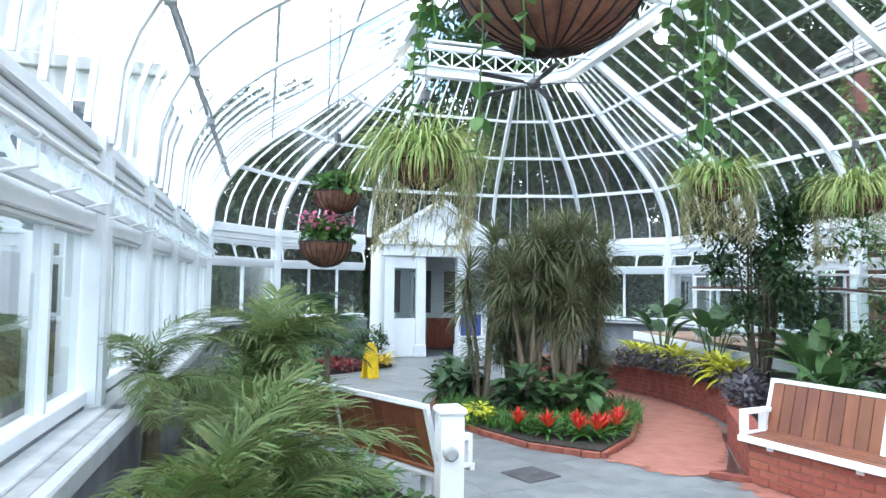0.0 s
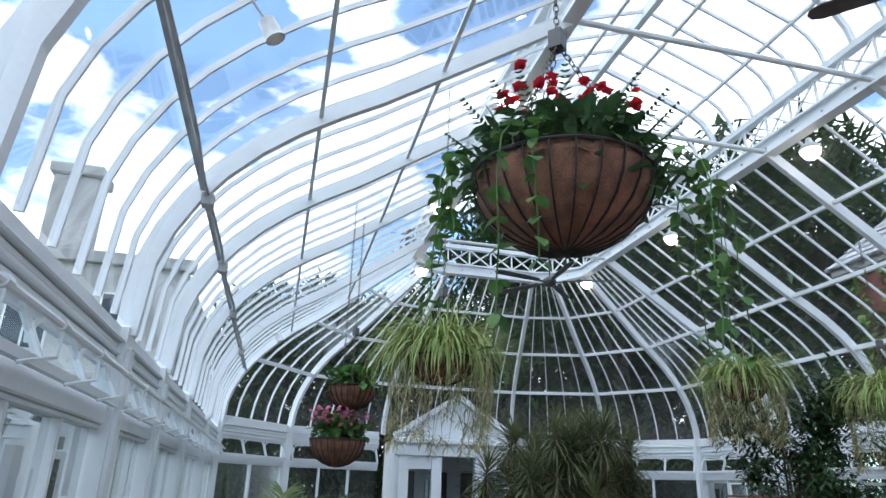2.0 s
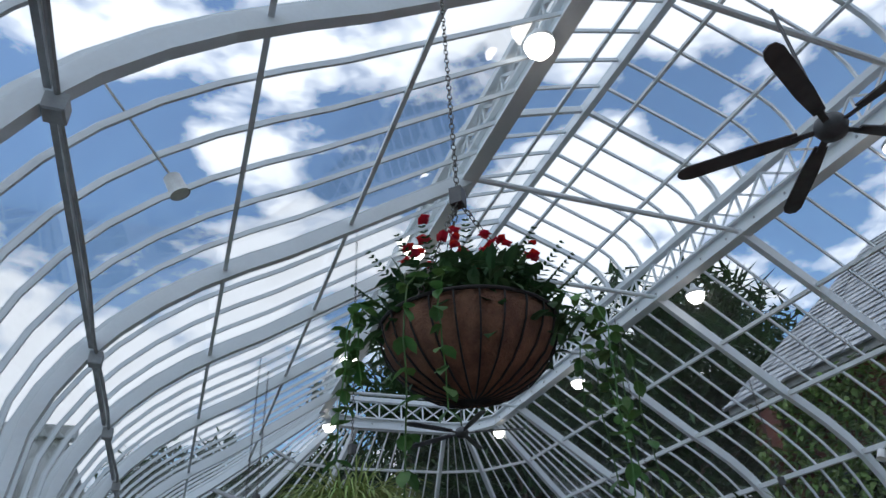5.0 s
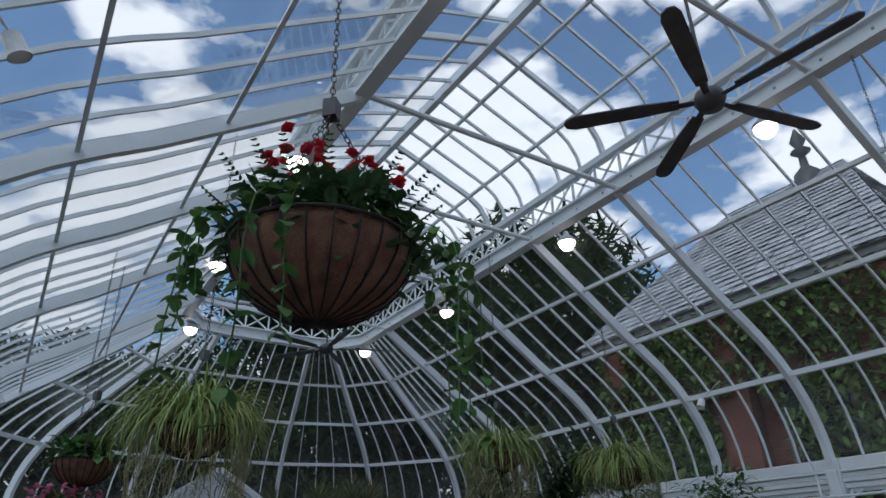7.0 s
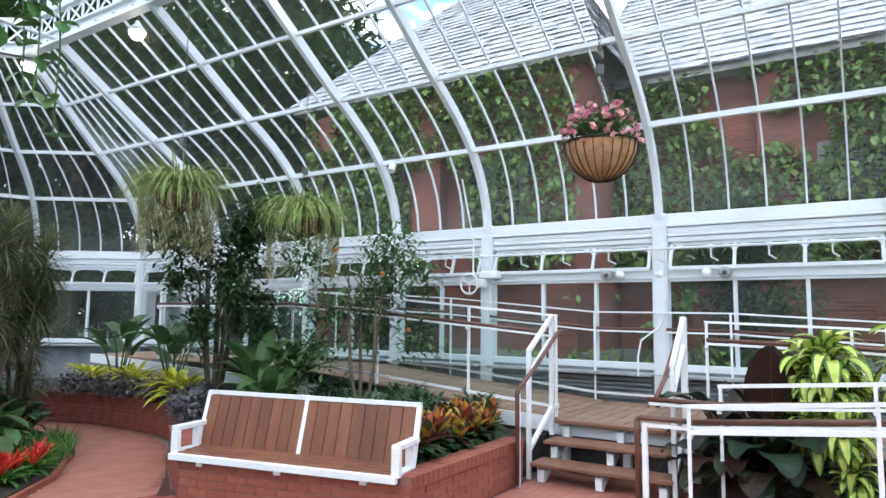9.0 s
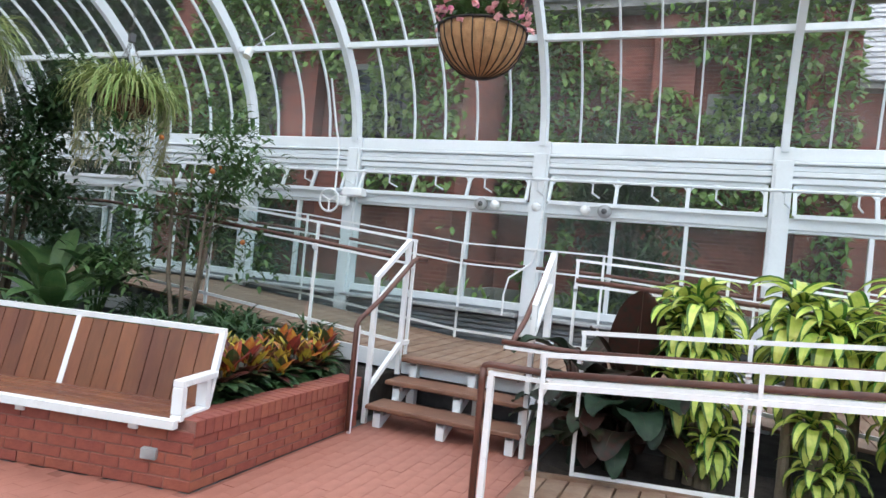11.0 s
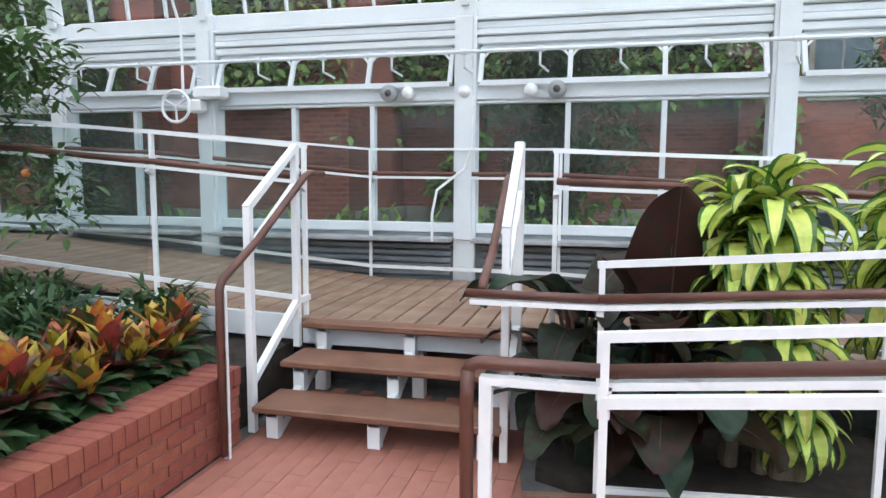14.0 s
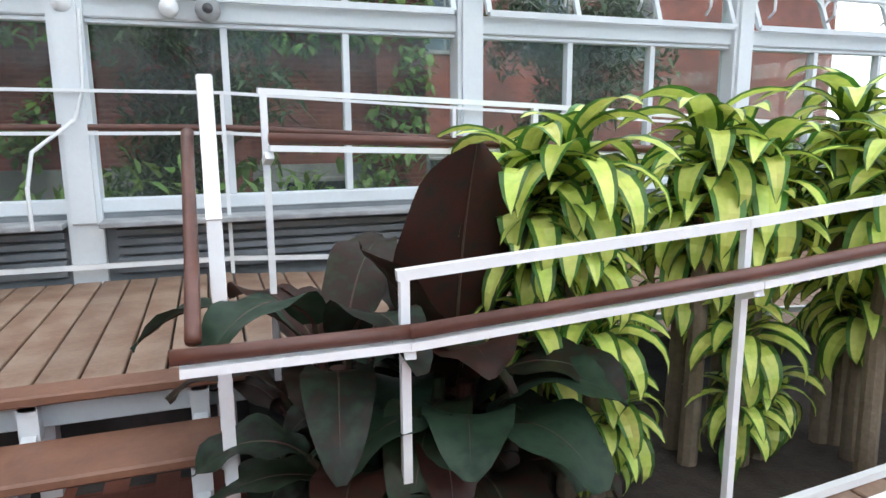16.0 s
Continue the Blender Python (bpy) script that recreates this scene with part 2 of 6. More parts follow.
TREAD = mat("tread_board", (0.22, 0.105, 0.065), 0.5, var=0.15, scale=3, fine=35, bump=0.15, second=(0.17, 0.08, 0.05), obj=0.06)
TEAK = mat("oiled_teak", (0.205, 0.075, 0.036), 0.45, var=0.2, scale=5, fine=45, bump=0.15, second=(0.15, 0.05, 0.03), obj=0.2, stretch=(1, 1, 0.25))
HANDRAIL = mat("dark_wood_handrail", (0.13, 0.05, 0.035), 0.4, var=0.15, scale=6, fine=40, bump=0.1)
SOIL = mat("soil", (0.035, 0.026, 0.02), 0.95, var=0.4, scale=12, fine=90, bump=0.9)
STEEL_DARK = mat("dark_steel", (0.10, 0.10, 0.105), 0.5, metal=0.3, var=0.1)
STEEL_GREY = mat("painted_grey_steel", (0.36, 0.37, 0.38), 0.5, var=0.1)
CHAIN = mat("chain_steel", (0.12, 0.11, 0.10), 0.5, metal=0.7, var=0.2)
COCO = mat("coir_liner", (0.20, 0.095, 0.055), 0.95, var=0.3, scale=14, fine=120, bump=0.7, second=(0.13, 0.06, 0.04))
WIRE = mat("basket_wire", (0.025, 0.02, 0.02), 0.6, metal=0.3, var=0.1)
LAMP_GLASS = mat("lamp_housing", (0.75, 0.76, 0.76), 0.35, var=0.04)

# ---- the glasshouse ----
XL, XR, XC = -0.43, 10.40, 4.985
SILL, TRANSOM, VENT0, VENT1, GUTTER, RIB0 = 1.05, 2.17, 2.34, 2.66, 2.66, 3.05
POST_Y = [-6.05, -3.40, -0.78, 1.74, 4.37, 7.00, 8.76, 10.80, 13.45, 16.1]
END = [(XL, 16.1), (1.0, 18.0), (3.3, 18.75), (6.67, 18.75), (8.97, 18.0), (XR, 16.1)]
LAN_X0, LAN_X1, LAN_Z = 3.145, 6.877, 6.21
LAN_END = [(LAN_X0, 14.5), (3.55, 15.15), (4.0, 15.25), (5.97, 15.25), (6.42, 15.15), (LAN_X1, 14.5)]
Y_BACK = -6.05
EAST_LEVELS = (TRANSOM, VENT0, GUTTER, RIB0)
WEST_LEVELS = (2.12, 2.28, 2.53, 2.79)


def rise(s):
    """The roof's cross-section: how far in, 0 to 1 from wall to lantern, and how high."""
    if s <= 0.55:
        t = s / 0.55
        d = (1 - t) ** 2 * 0.07 + 2 * t * (1 - t) * 0.14 + t * t * 1.65
        z = (1 - t) ** 2 * RIB0 + 2 * t * (1 - t) * 4.20 + t * t * 5.0
    else:
        t = (s - 0.55) / 0.45
        d, z = 1.65 + t * 1.88, 5.0 + t * (LAN_Z + 0.08 - 5.0)
    return d / 3.53, z


STEPS = [i / 14 for i in range(15)]


def rib_points(wall, lan, lift=0.0, steps=STEPS):
    pts = []
    for s in steps:
        f, z = rise(s)
        if s == 0 and wall[0] == XL:
            z = WEST_LEVELS[3]
        pts.append(Vector((wall[0] + f * (lan[0] - wall[0]), wall[1] + f * (lan[1] - wall[1]), z + lift)))
    return pts


def bay_lines():
    """Pairs of wall points and the lantern points above them, all round, with the number of glazing bars between."""
    lines = [((XL, y), (LAN_X0, min(y, 14.5))) for y in POST_Y[:-1]]
    lines += list(zip(END, LAN_END))
    lines += [((XR, y), (LAN_X1, min(y, 14.5))) for y in reversed(POST_Y[:-1])]
    return lines


LINES = bay_lines()


def lerp(a, b, t):
    return tuple(x + (y - x) * t for x, y in zip(a, b))


roof = thing("roof_structure", "white painted iron roof frame with curved ribs and glazing bars", "roof", kind="structure")
BAYS = list(zip(LINES[:-1], LINES[1:]))
for wall, lan in LINES:
    pts = rib_points(wall, lan, -0.05)
    part("rib", Geo().sweep(pts, 0.075, 0.15, (0, 0.0, 1) if abs(wall[1] - lan[1]) < 3 and wall[1] < 16 else (0, 0, 1)), WHITE, roof)
bar_count = 0
for (w0, l0), (w1, l1) in BAYS:
    span = math.dist(w0, w1)
    n = max(2, round(span / 0.44))
    for i in range(1, n):
        w, l = lerp(w0, w1, i / n), lerp(l0, l1, i / n)
        part("glazing_bar", Geo().sweep(rib_points(w, l), 0.02, 0.042, (0, 0, 1)), WHITE, roof)
    for i in range(n):
        a0, a1 = lerp(w0, w1, i / n), lerp(w0, w1, (i + 1) / n)
        b0, b1 = lerp(l0, l1, i / n), lerp(l0, l1, (i + 1) / n)
        p, q = rib_points(a0, b0, 0.02), rib_points(a1, b1, 0.02)
        g = Geo().add(p + q, [(k, k + 1, len(p) + k + 1, len(p) + k) for k in range(len(p) - 1)])
        pane = part("pane", g, GLASS, roof, smooth=True)
        pane.visible_shadow = False
    west = w0[0] == XL and w1[0] == XL
    for s, size in ((0.245, 0.04), (0.47, 0.035), (0.70, 0.035)) if west else ((0.30, 0.07), (0.545, 0.06), (0.78, 0.05)):
        f, z = rise(s)
        a = lerp((*w0, 0), (*l0, 0), f)
        b = lerp((*w1, 0), (*l1, 0), f)
        part("purlin", Geo().beam((a[0], a[1], z - 0.05), (b[0], b[1], z - 0.05), size, size), WHITE, roof)

# the lantern along the ridge
lantern = thing("lantern_roof", "raised ridge lantern of white iron with lattice sides and curved glass", "roof", kind="structure")
LAN_RING = [(LAN_X0, Y_BACK)] + LAN_END + [(LAN_X1, Y_BACK)]
for p, q in zip(LAN_RING[:-1], LAN_RING[1:]):
    long_side = math.dist(p, q) > 3
    a, b = Vector((*p, 0)), Vector((*q, 0))
    d = (b - a).normalized()
    inn = Vector((d.y, -d.x, 0))
    up = Vector((0, 0, 1))
    z = LAN_Z
    part("main_beam", Geo().beam(a + up * (z + 0.09), b + up * (z + 0.09), 0.05, 0.22).beam(a + up * (z - 0.01), b + up * (z - 0.01), 0.17, 0.03).beam(a + up * (z + 0.2), b + up * (z + 0.2), 0.17, 0.03), WHITE, lantern)
    part("upper_rail", Geo().beam(a + up * (z + 0.62), b + up * (z + 0.62), 0.12, 0.09), WHITE, lantern)
    n = max(1, round((b - a).length / 0.45))
    g = Geo()
    for i in range(n):
        p0, p1 = a.lerp(b, i / n), a.lerp(b, (i + 1) / n)
        g.beam(p0 + up * (z + 0.22), p1 + up * (z + 0.58), 0.02, 0.03).beam(p0 + up * (z + 0.58), p1 + up * (z + 0.22), 0.02, 0.03)
        g.beam(p0 + up * (z + 0.2), p0 + up * (z + 0.6), 0.03, 0.03, d)
    part("lattice", g, WHITE, lantern)
    bolts = Geo()
    m = int((b - a).length / 0.5)
    for i in range(m):
        c = a.lerp(b, (i + 0.5) / max(1, m)) + up * (z + 0.09) + inn * 0.03
        bolts.beam(c, c + inn * 0.012, 0.025, 0.025)
    if bolts.v:
        part("bolt_row", bolts, STEEL_GREY, lantern)
LPROF = [(0.0, 6.86), (0.06, 7.08), (0.2, 7.28), (0.42, 7.43), (0.9, 7.62), (1.4, 7.81), (1.866, 7.98)]


def lantern_pts(x, y, sign, lift=0.0):
    return [Vector((x + sign * d, y, z + lift)) for d, z in LPROF]


LAN_Y = [-6.05 + 0.44 * i for i in range(46)]
for i, y in enumerate(LAN_Y):
    main = i % 6 == 0
    for x, sg in ((LAN_X0, 1), (LAN_X1, -1)):
        part("lantern_rib" if main else "lantern_bar", Geo().sweep(lantern_pts(x, y, sg), 0.05 if main else 0.028, 0.09 if main else 0.05, (0, 0, 1)), WHITE, lantern)
for x, sg in ((LAN_X0, 1), (LAN_X1, -1)):
    for i in range(len(LAN_Y) - 1):
        p, q = lantern_pts(x, LAN_Y[i], sg, 0.015), lantern_pts(x, LAN_Y[i + 1], sg, 0.015)
        pane = part("lantern_pane", Geo().add(p + q, [(k, k + 1, len(p) + k + 1, len(p) + k) for k in range(len(p) - 1)]), GLASS, lantern, smooth=True)
        pane.visible_shadow = False
    for d, z in (LPROF[3], LPROF[5]):
        part("lantern_purlin", Geo().beam((x + sg * d, Y_BACK, z - 0.03), (x + sg * d, LAN_Y[-1], z - 0.03), 0.045, 0.045), WHITE, lantern)
part("ridge", Geo().beam((XC + 0.026, Y_BACK, 7.95), (XC + 0.026, LAN_Y[-1], 7.95), 0.09, 0.16), WHITE, lantern)
g = Geo()
ey = LAN_Y[-1]
ring = [p for p in lantern_pts(LAN_X0, ey, 1)] + [p for p in reversed(lantern_pts(LAN_X1, ey, -1))]
for k in range(1, len(ring) - 1, 1):
    g.beam((ring[k].x, ey, 6.86), (ring[k].x, ey, ring[k].z), 0.03, 0.04, (0, 1, 0))
part("lantern_end_frame", g, WHITE, lantern)
pane = part("lantern_end_pane", Geo().add(ring, [tuple(range(len(ring)))]), GLASS, lantern)
pane.visible_shadow = False
for y in POST_Y[:-1]:
    part("tie_rod", Geo().tube([(LAN_X0, y, LAN_Z + 0.05), (LAN_X1, y, LAN_Z + 0.05)], 0.034, 8), WHITE, lantern)


def wall_bay(owner, p, q, vents=True, thirds=3, base=True, levels=EAST_LEVELS):
    """One bay of glazed wall from p to q, inside on the right hand."""
    a, b = Vector((*p, 0)), Vector((*q, 0))
    length = (b - a).length
    d = (b - a).normalized()
    m = Matrix(((d.x, d.y, 0, a.x), (d.y, -d.x, 0, a.y), (0, 0, 1, 0), (0, 0, 0, 1)))
    put = lambda name, g, mt, lab="": part(name, Geo().join(g, m), mt, owner, lab)  # noqa: E731
    L = length
    transom, vent0, gutter, top = levels
    k = (top - gutter) / 0.39
    put("post", Geo().slab(-0.10, 0.10, -0.06, 0.11, 0.0, top, 0.01).slab(-0.07, 0.07, 0.11, 0.14, 0.9, top - 0.15, 0.008), WHITE)
    put("sill_rail", Geo().slab(0.10, L - 0.10, -0.06, 0.06, SILL - 0.09, SILL, 0.008), WHITE)
    put("transom", Geo().slab(0.10, L - 0.10, -0.06, 0.07, transom, transom + 0.13, 0.01).slab(0.10, L - 0.10, -0.05, 0.045, transom - 0.03, transom, 0.005), WHITE)
    put("gutter_band", Geo().slab(0.10, L - 0.10, -0.1, 0.06, gutter, gutter + 0.07 * k, 0.01).slab(0.10, L - 0.10, -0.1, 0.085, gutter + 0.075 * k, gutter + 0.13 * k, 0.01)
        .slab(0.10, L - 0.10, -0.1, 0.065, gutter + 0.135 * k, gutter + 0.20 * k, 0.01).slab(0.10, L - 0.10, -0.1, 0.10, gutter + 0.205 * k, gutter + 0.24 * k, 0.01).slab(0.10, L - 0.10, -0.1, 0.055, gutter + 0.245 * k, top, 0.01), WHITE)
    for i in range(thirds):
        u0, u1 = 0.10 + (L - 0.2) * i / thirds, 0.10 + (L - 0.2) * (i + 1) / thirds
        if i:
            put("mullion", Geo().slab(u0 - 0.022, u0 + 0.022, -0.035, 0.04, SILL, transom - 0.03, 0.005), WHITE)
        pane = put("wall_pane", Geo().box(u0 + 0.02, u1 - 0.02, -0.012, -0.006, SILL, transom), GLASS_WALL)
        pane.visible_shadow = False
    if vents:
        # a top-hung sash that leans inward at its foot
        z0, z1, out = vent0 - 0.03, gutter - 0.02, 0.13
        u0, u1 = 0.14, L - 0.14
        g = Geo().beam((u0, out, z0), (u1, out, z0), 0.04, 0.045).beam((u0, 0, z1), (u1, 0, z1), 0.04, 0.05)
        for i in range(4):
            u = u0 + (u1 - u0) * i / 3
            g.beam((u, out, z0), (u, 0, z1), 0.035, 0.04, (1, 0, 0))
        put("vent_sash", g, WHITE)
        gp = Geo().add([(u0, out, z0), (u1, out, z0), (u1, 0, z1), (u0, 0, z1)], [(0, 1, 2, 3)])
        pane = put("vent_pane", gp, GLASS_WALL)
        pane.visible_shadow = False
        for i in range(3):
            for s in (0, 1):
                u = u0 + (u1 - u0) * (i + s) / 3
                sg = 1 if s == 0 else -1
                arc = [(u + sg * 0.17 * (1 - math.cos(t)), 0.05, z1 - 0.02 - 0.14 + 0.14 * math.sin(t)) for t in (0, 0.4, 0.8, 1.2, 1.57)]
                put("bracket", Geo().sweep(arc, 0.02, 0.02, (0, 1, 0)), WHITE)
    if base:
        put("base_panel", Geo().box(-0.1, L, -0.09, 0.045, 0, SILL - 0.09), GREY_CLAD)
        g = Geo().slab(0.10, L - 0.10, 0.045, 0.30, SILL - 0.16, SILL - 0.125, 0.006)
        put("ledge", g, STEEL_GREY)


wall_left = thing("wall_west", "white painted glazed wall with tall windows and pivoting vents", "wall", kind="structure")
wall_right = thing("wall_east", "white painted glazed wall with vents, posts and grey base panels", "wall", kind="structure")
wall_end = thing("wall_north", "white glazed polygonal end wall of the glasshouse", "wall", kind="structure")
wall_back = thing("wall_south", "white glazed end wall closing the glasshouse", "wall", kind="structure")
for y0, y1 in zip(POST_Y[:-1], POST_Y[1:]):
    wall_bay(wall_left, (XL, y0), (XL, y1), levels=WEST_LEVELS)
    wall_bay(wall_right, (XR, y1), (XR, y0), thirds=3 if y1 - y0 > 2.2 else 2)
for i, (p, q) in enumerate(zip(END[:-1], END[1:])):
    if i != 2:
        wall_bay(wall_end, p, q, thirds=2 if i in (0, 4) else 3)
for x0, x1 in ((XR, 7.7), (7.7, 5.0), (5.0, 2.3), (2.3, XL)):
    wall_bay(wall_back, (x0, Y_BACK), (x1, Y_BACK))
g = Geo()
gable = [(XL, Y_BACK, RIB0)] + [tuple(p) for p in rib_points((XL, Y_BACK), (LAN_X0, Y_BACK))] + [(XC, Y_BACK, 8.0)] + [tuple(p) for p in reversed(rib_points((XR, Y_BACK), (LAN_X1, Y_BACK)))] + [(XR, Y_BACK, RIB0)]
pane = part("gable_pane", Geo().add(gable, [tuple(range(len(gable)))]), GLASS, wall_back)
pane.visible_shadow = False
for i in range(1, 24):
    x = XL + (XR - XL) * i / 24
    dd = min(x - XL, XR - x)
    zz = next((rise(k / 50)[1] for k in range(51) if rise(k / 50)[0] * 3.53 >= dd), 7.0)
    part("gable_bar", Geo().beam((x, Y_BACK, RIB0), (x, Y_BACK, zz), 0.04, 0.05, (0, 1, 0)), WHITE, wall_back)

# vent rods along the side walls
for rod_z, x, sg in ((2.56, XR - 0.27, 1), (2.38, XL + 0.27, -1)):
    rod = thing("vent_rod", "white pipe with cranked arms that opens the wall vents", "vent rod", kind="structure")
    part("pipe", Geo().tube([(x, Y_BACK, rod_z), (x, 15.6, rod_z)], 0.017, 8), WHITE, rod)
    y = Y_BACK + 0.5
    while y < 15.4:
        part("arm", Geo().tube([(x, y, rod_z + 0.01), (x, y, rod_z - 0.13), (x + sg * 0.12, y - 0.06, rod_z - 0.17)], 0.011, 6), WHITE, rod)
        part("collar", Geo().tube([(x, y - 0.03, rod_z), (x, y + 0.03, rod_z)], 0.026, 8), WHITE, rod)
        y += 0.66

# vestibule at the far end
vest = thing("vestibule", "white panelled entrance vestibule with glazed doors and a gabled roof", "vestibule", kind="structure")
VY0, VY1 = 18.1, 20.4
VX0, VX1 = 3.75, 6.35
for x in (VX0, 4.55, 5.62, VX1):
    part("pilaster", Geo().slab(x - 0.12, x + 0.12, VY0 - 0.08, VY0 + 0.12, 0, 2.55, 0.012).slab(x - 0.15, x + 0.15, VY0 - 0.11, VY0 + 0.12, 0, 0.3, 0.012), WHITE, vest)
part("entablature", Geo().slab(VX0 - 0.2, VX1 + 0.2, VY0 - 0.14, VY0 + 0.14, 2.5, 2.78, 0.02).slab(VX0 - 0.3, VX1 + 0.3, VY0 - 0.24, VY0 + 0.14, 2.78, 2.9, 0.02), WHITE, vest)
g = Geo().add([(VX0 - 0.2, VY0 - 0.05, 2.9), (VX1 + 0.2, VY0 - 0.05, 2.9), (5.05, VY0 - 0.05, 3.85), (VX0 - 0.2, VY0 + 0.05, 2.9), (VX1 + 0.2, VY0 + 0.05, 2.9), (5.05, VY0 + 0.05, 3.85)],
              [(0, 1, 2), (5, 4, 3), (0, 3, 4, 1), (1, 4, 5, 2), (2, 5, 3, 0)])
part("pediment", g, WHITE, vest)
part("raking_moulding", Geo().beam((VX0 - 0.3, VY0 - 0.12, 2.93), (5.05, VY0 - 0.12, 3.93), 0.14, 0.12).beam((VX1 + 0.3, VY0 - 0.12, 2.93), (5.05, VY0 - 0.12, 3.93), 0.14, 0.12), WHITE, vest)
for x0, x1 in ((VX0 + 0.12, 4.43), (5.74, VX1 - 0.12)):
    part("side_panel", Geo().slab(x0, x1, VY0 - 0.03, VY0 + 0.06, 0.0, 0.95, 0.01).slab(x0, x1, VY0 - 0.03, VY0 + 0.06, 2.2, 2.5, 0.01), WHITE, vest)
    pane = part("side_light", Geo().box(x0, x1, VY0, VY0 + 0.012, 0.95, 2.2), GLASS_WALL, vest)
    pane.visible_shadow = False
door = part("door", Geo().slab(0, 0.09, -0.025, 0.025, 0.0, 2.1, 0.006).slab(0.85, 0.94, -0.025, 0.025, 0, 2.1, 0.006).slab(0.09, 0.85, -0.025, 0.025, 0, 0.75, 0.006).slab(0.09, 0.85, -0.025, 0.025, 1.98, 2.1, 0.006).slab(0.09, 0.85, -0.02, 0.02, 0.98, 1.08, 0.006),
            WHITE, vest, "white door standing open", m=pose(4.68, VY0 + 0.05, 0.02, 0, 0, 100))
part("door_handle", Geo().tube([(0.8, -0.06, 1.02), (0.8, -0.06, 1.14)], 0.012, 8), STEEL_DARK, door, "dark lever handle")
part("back_wall", Geo().box(VX0, VX1, VY1, VY1 + 0.1, 0, 2.9), WHITE, vest)
part("side_wall", Geo().box(VX0 - 0.1, VX0, VY0, VY1, 0, 2.9), WHITE, vest)
part("side_wall", Geo().box(VX1, VX1 + 0.1, VY0, VY1, 0, 2.9), WHITE, vest)
part("vestibule_ceiling", Geo().box(VX0, VX1, VY0, VY1 + 0.1, 2.9, 2.95), WHITE, vest)
part("brick_dado", Geo().box(5.3, 6.3, VY1 - 0.06, VY1 - 0.005, 0, 0.85), BRICK, vest, "red brick lower wall")
for x in (4.0, 4.9, 5.8):
    part("inner_window", Geo().slab(x, x + 0.5, VY1 - 0.04, VY1 - 0.005, 1.0, 2.2, 0.005), STEEL_DARK, vest, "dark glazed inner window")

# floor of the glasshouse
floor = thing("floor", "grey slate tile walkway with dark joints", "floor", kind="structure")
part("floor_base", Geo().box(XL, XR, Y_BACK, 20.5, -0.2, -0.012), SLATE_JOINT, floor)
ground = solid("ground", Geo().add([(-600, -600, -0.205), (600, -600, -0.205), (600, 600, -0.205), (-600, 600, -0.205)], [(0, 1, 2, 3)]),
               mat("lawn_ground", (0.05, 0.09, 0.03), 0.9, var=0.3, scale=0.8, fine=8, bump=0.4, second=(0.09, 0.10, 0.05)), "mown grass and earth around the glasshouse", "ground", "structure")

# ---- ramps, stairs and rails ----
def ramp_z(y, y0, z0, slope):
    return z0 + (y - y0) * slope


def board_run(owner, x0, x1, y0, y1, zf, along_x=True, step=0.165, gap=0.012, thick=0.035):
    """Deck boards laid across a run; zf gives the height at y."""
    if along_x:
        n = max(1, round(abs(y1 - y0) / step))
        for i in range(n):
            a, b = y0 + (y1 - y0) * i / n, y0 + (y1 - y0) * (i + 1) / n
            mid = (a + b) / 2
            slope = math.degrees(math.atan2(zf(b) - zf(a), b - a))
            w = abs(b - a) - gap
            me = BOARDS.setdefault((round(x1 - x0, 3), round(w, 3)), None) or mesh_of("deck_board", Geo().slab(-(x1 - x0) / 2, (x1 - x0) / 2, -w / 2, w / 2, -thick, 0, 0.005), DECK)
            BOARDS[(round(x1 - x0, 3), round(w, 3))] = me
            part("deck_board", me, None, owner, m=pose((x0 + x1) / 2, mid, zf(mid), slope, 0, 0))
    else:
        n = max(1, round(abs(x1 - x0) / step))
        for i in range(n):
            a, b = x0 + (x1 - x0) * i / n, x0 + (x1 - x0) * (i + 1) / n
            part("deck_board", Geo().slab(a + gap / 2, b - gap / 2, y0, y1, zf((y0 + y1) / 2) - thick, zf((y0 + y1) / 2), 0.005), DECK, owner)


BOARDS = {}
RX0, RX1 = 6.10, 7.22
R1 = lambda y: max(0.02, 0.02 + (3.45 - y) * 0.09)  # noqa: E731
R2 = lambda y: 0.53 - (3.50 - y) * 0.055  # noqa: E731
R3 = lambda y: 0.53 + min(3.9, max(0.0, y - 5.1)) * 0.085  # noqa: E731

ramp_lower = thing("lower_ramp", "weathered brown timber board ramp rising from the brick floor", "ramp", kind="structure")
board_run(ramp_lower, RX0, RX1, -0.6, 3.45, R1)
part("edge_beam", Geo().beam((RX0 - 0.02, -0.6, R1(-0.6) - 0.09), (RX0 - 0.02, 3.45, -0.01), 0.04, 0.12), DECK, ramp_lower)
part("edge_beam", Geo().beam((RX1 + 0.02, -0.6, R1(-0.6) - 0.09), (RX1 + 0.02, 3.45, -0.01), 0.04, 0.12), DECK, ramp_lower)
ramp_mid = thing("upper_ramp", "brown timber board ramp along the glass wall up to the landing", "ramp", kind="structure")
board_run(ramp_mid, 8.42, 10.2, -0.6, 3.50, R2)
board_run(ramp_mid, RX0, 10.2, -2.2, -0.6, lambda y: 0.34)
landing = thing("landing", "brown timber landing with boards running to the glass wall", "deck", kind="structure")
board_run(landing, 8.40, 10.25, 3.50, 5.10, lambda y: 0.53)
part("fascia", Geo().slab(8.40, 8.44, 3.5, 5.08, 0.35, 0.49, 0.005), WHITE, landing)
part("edge_tread", Geo().slab(8.26, 8.40, 3.52, 5.02, 0.49, 0.532, 0.008), TREAD, landing)
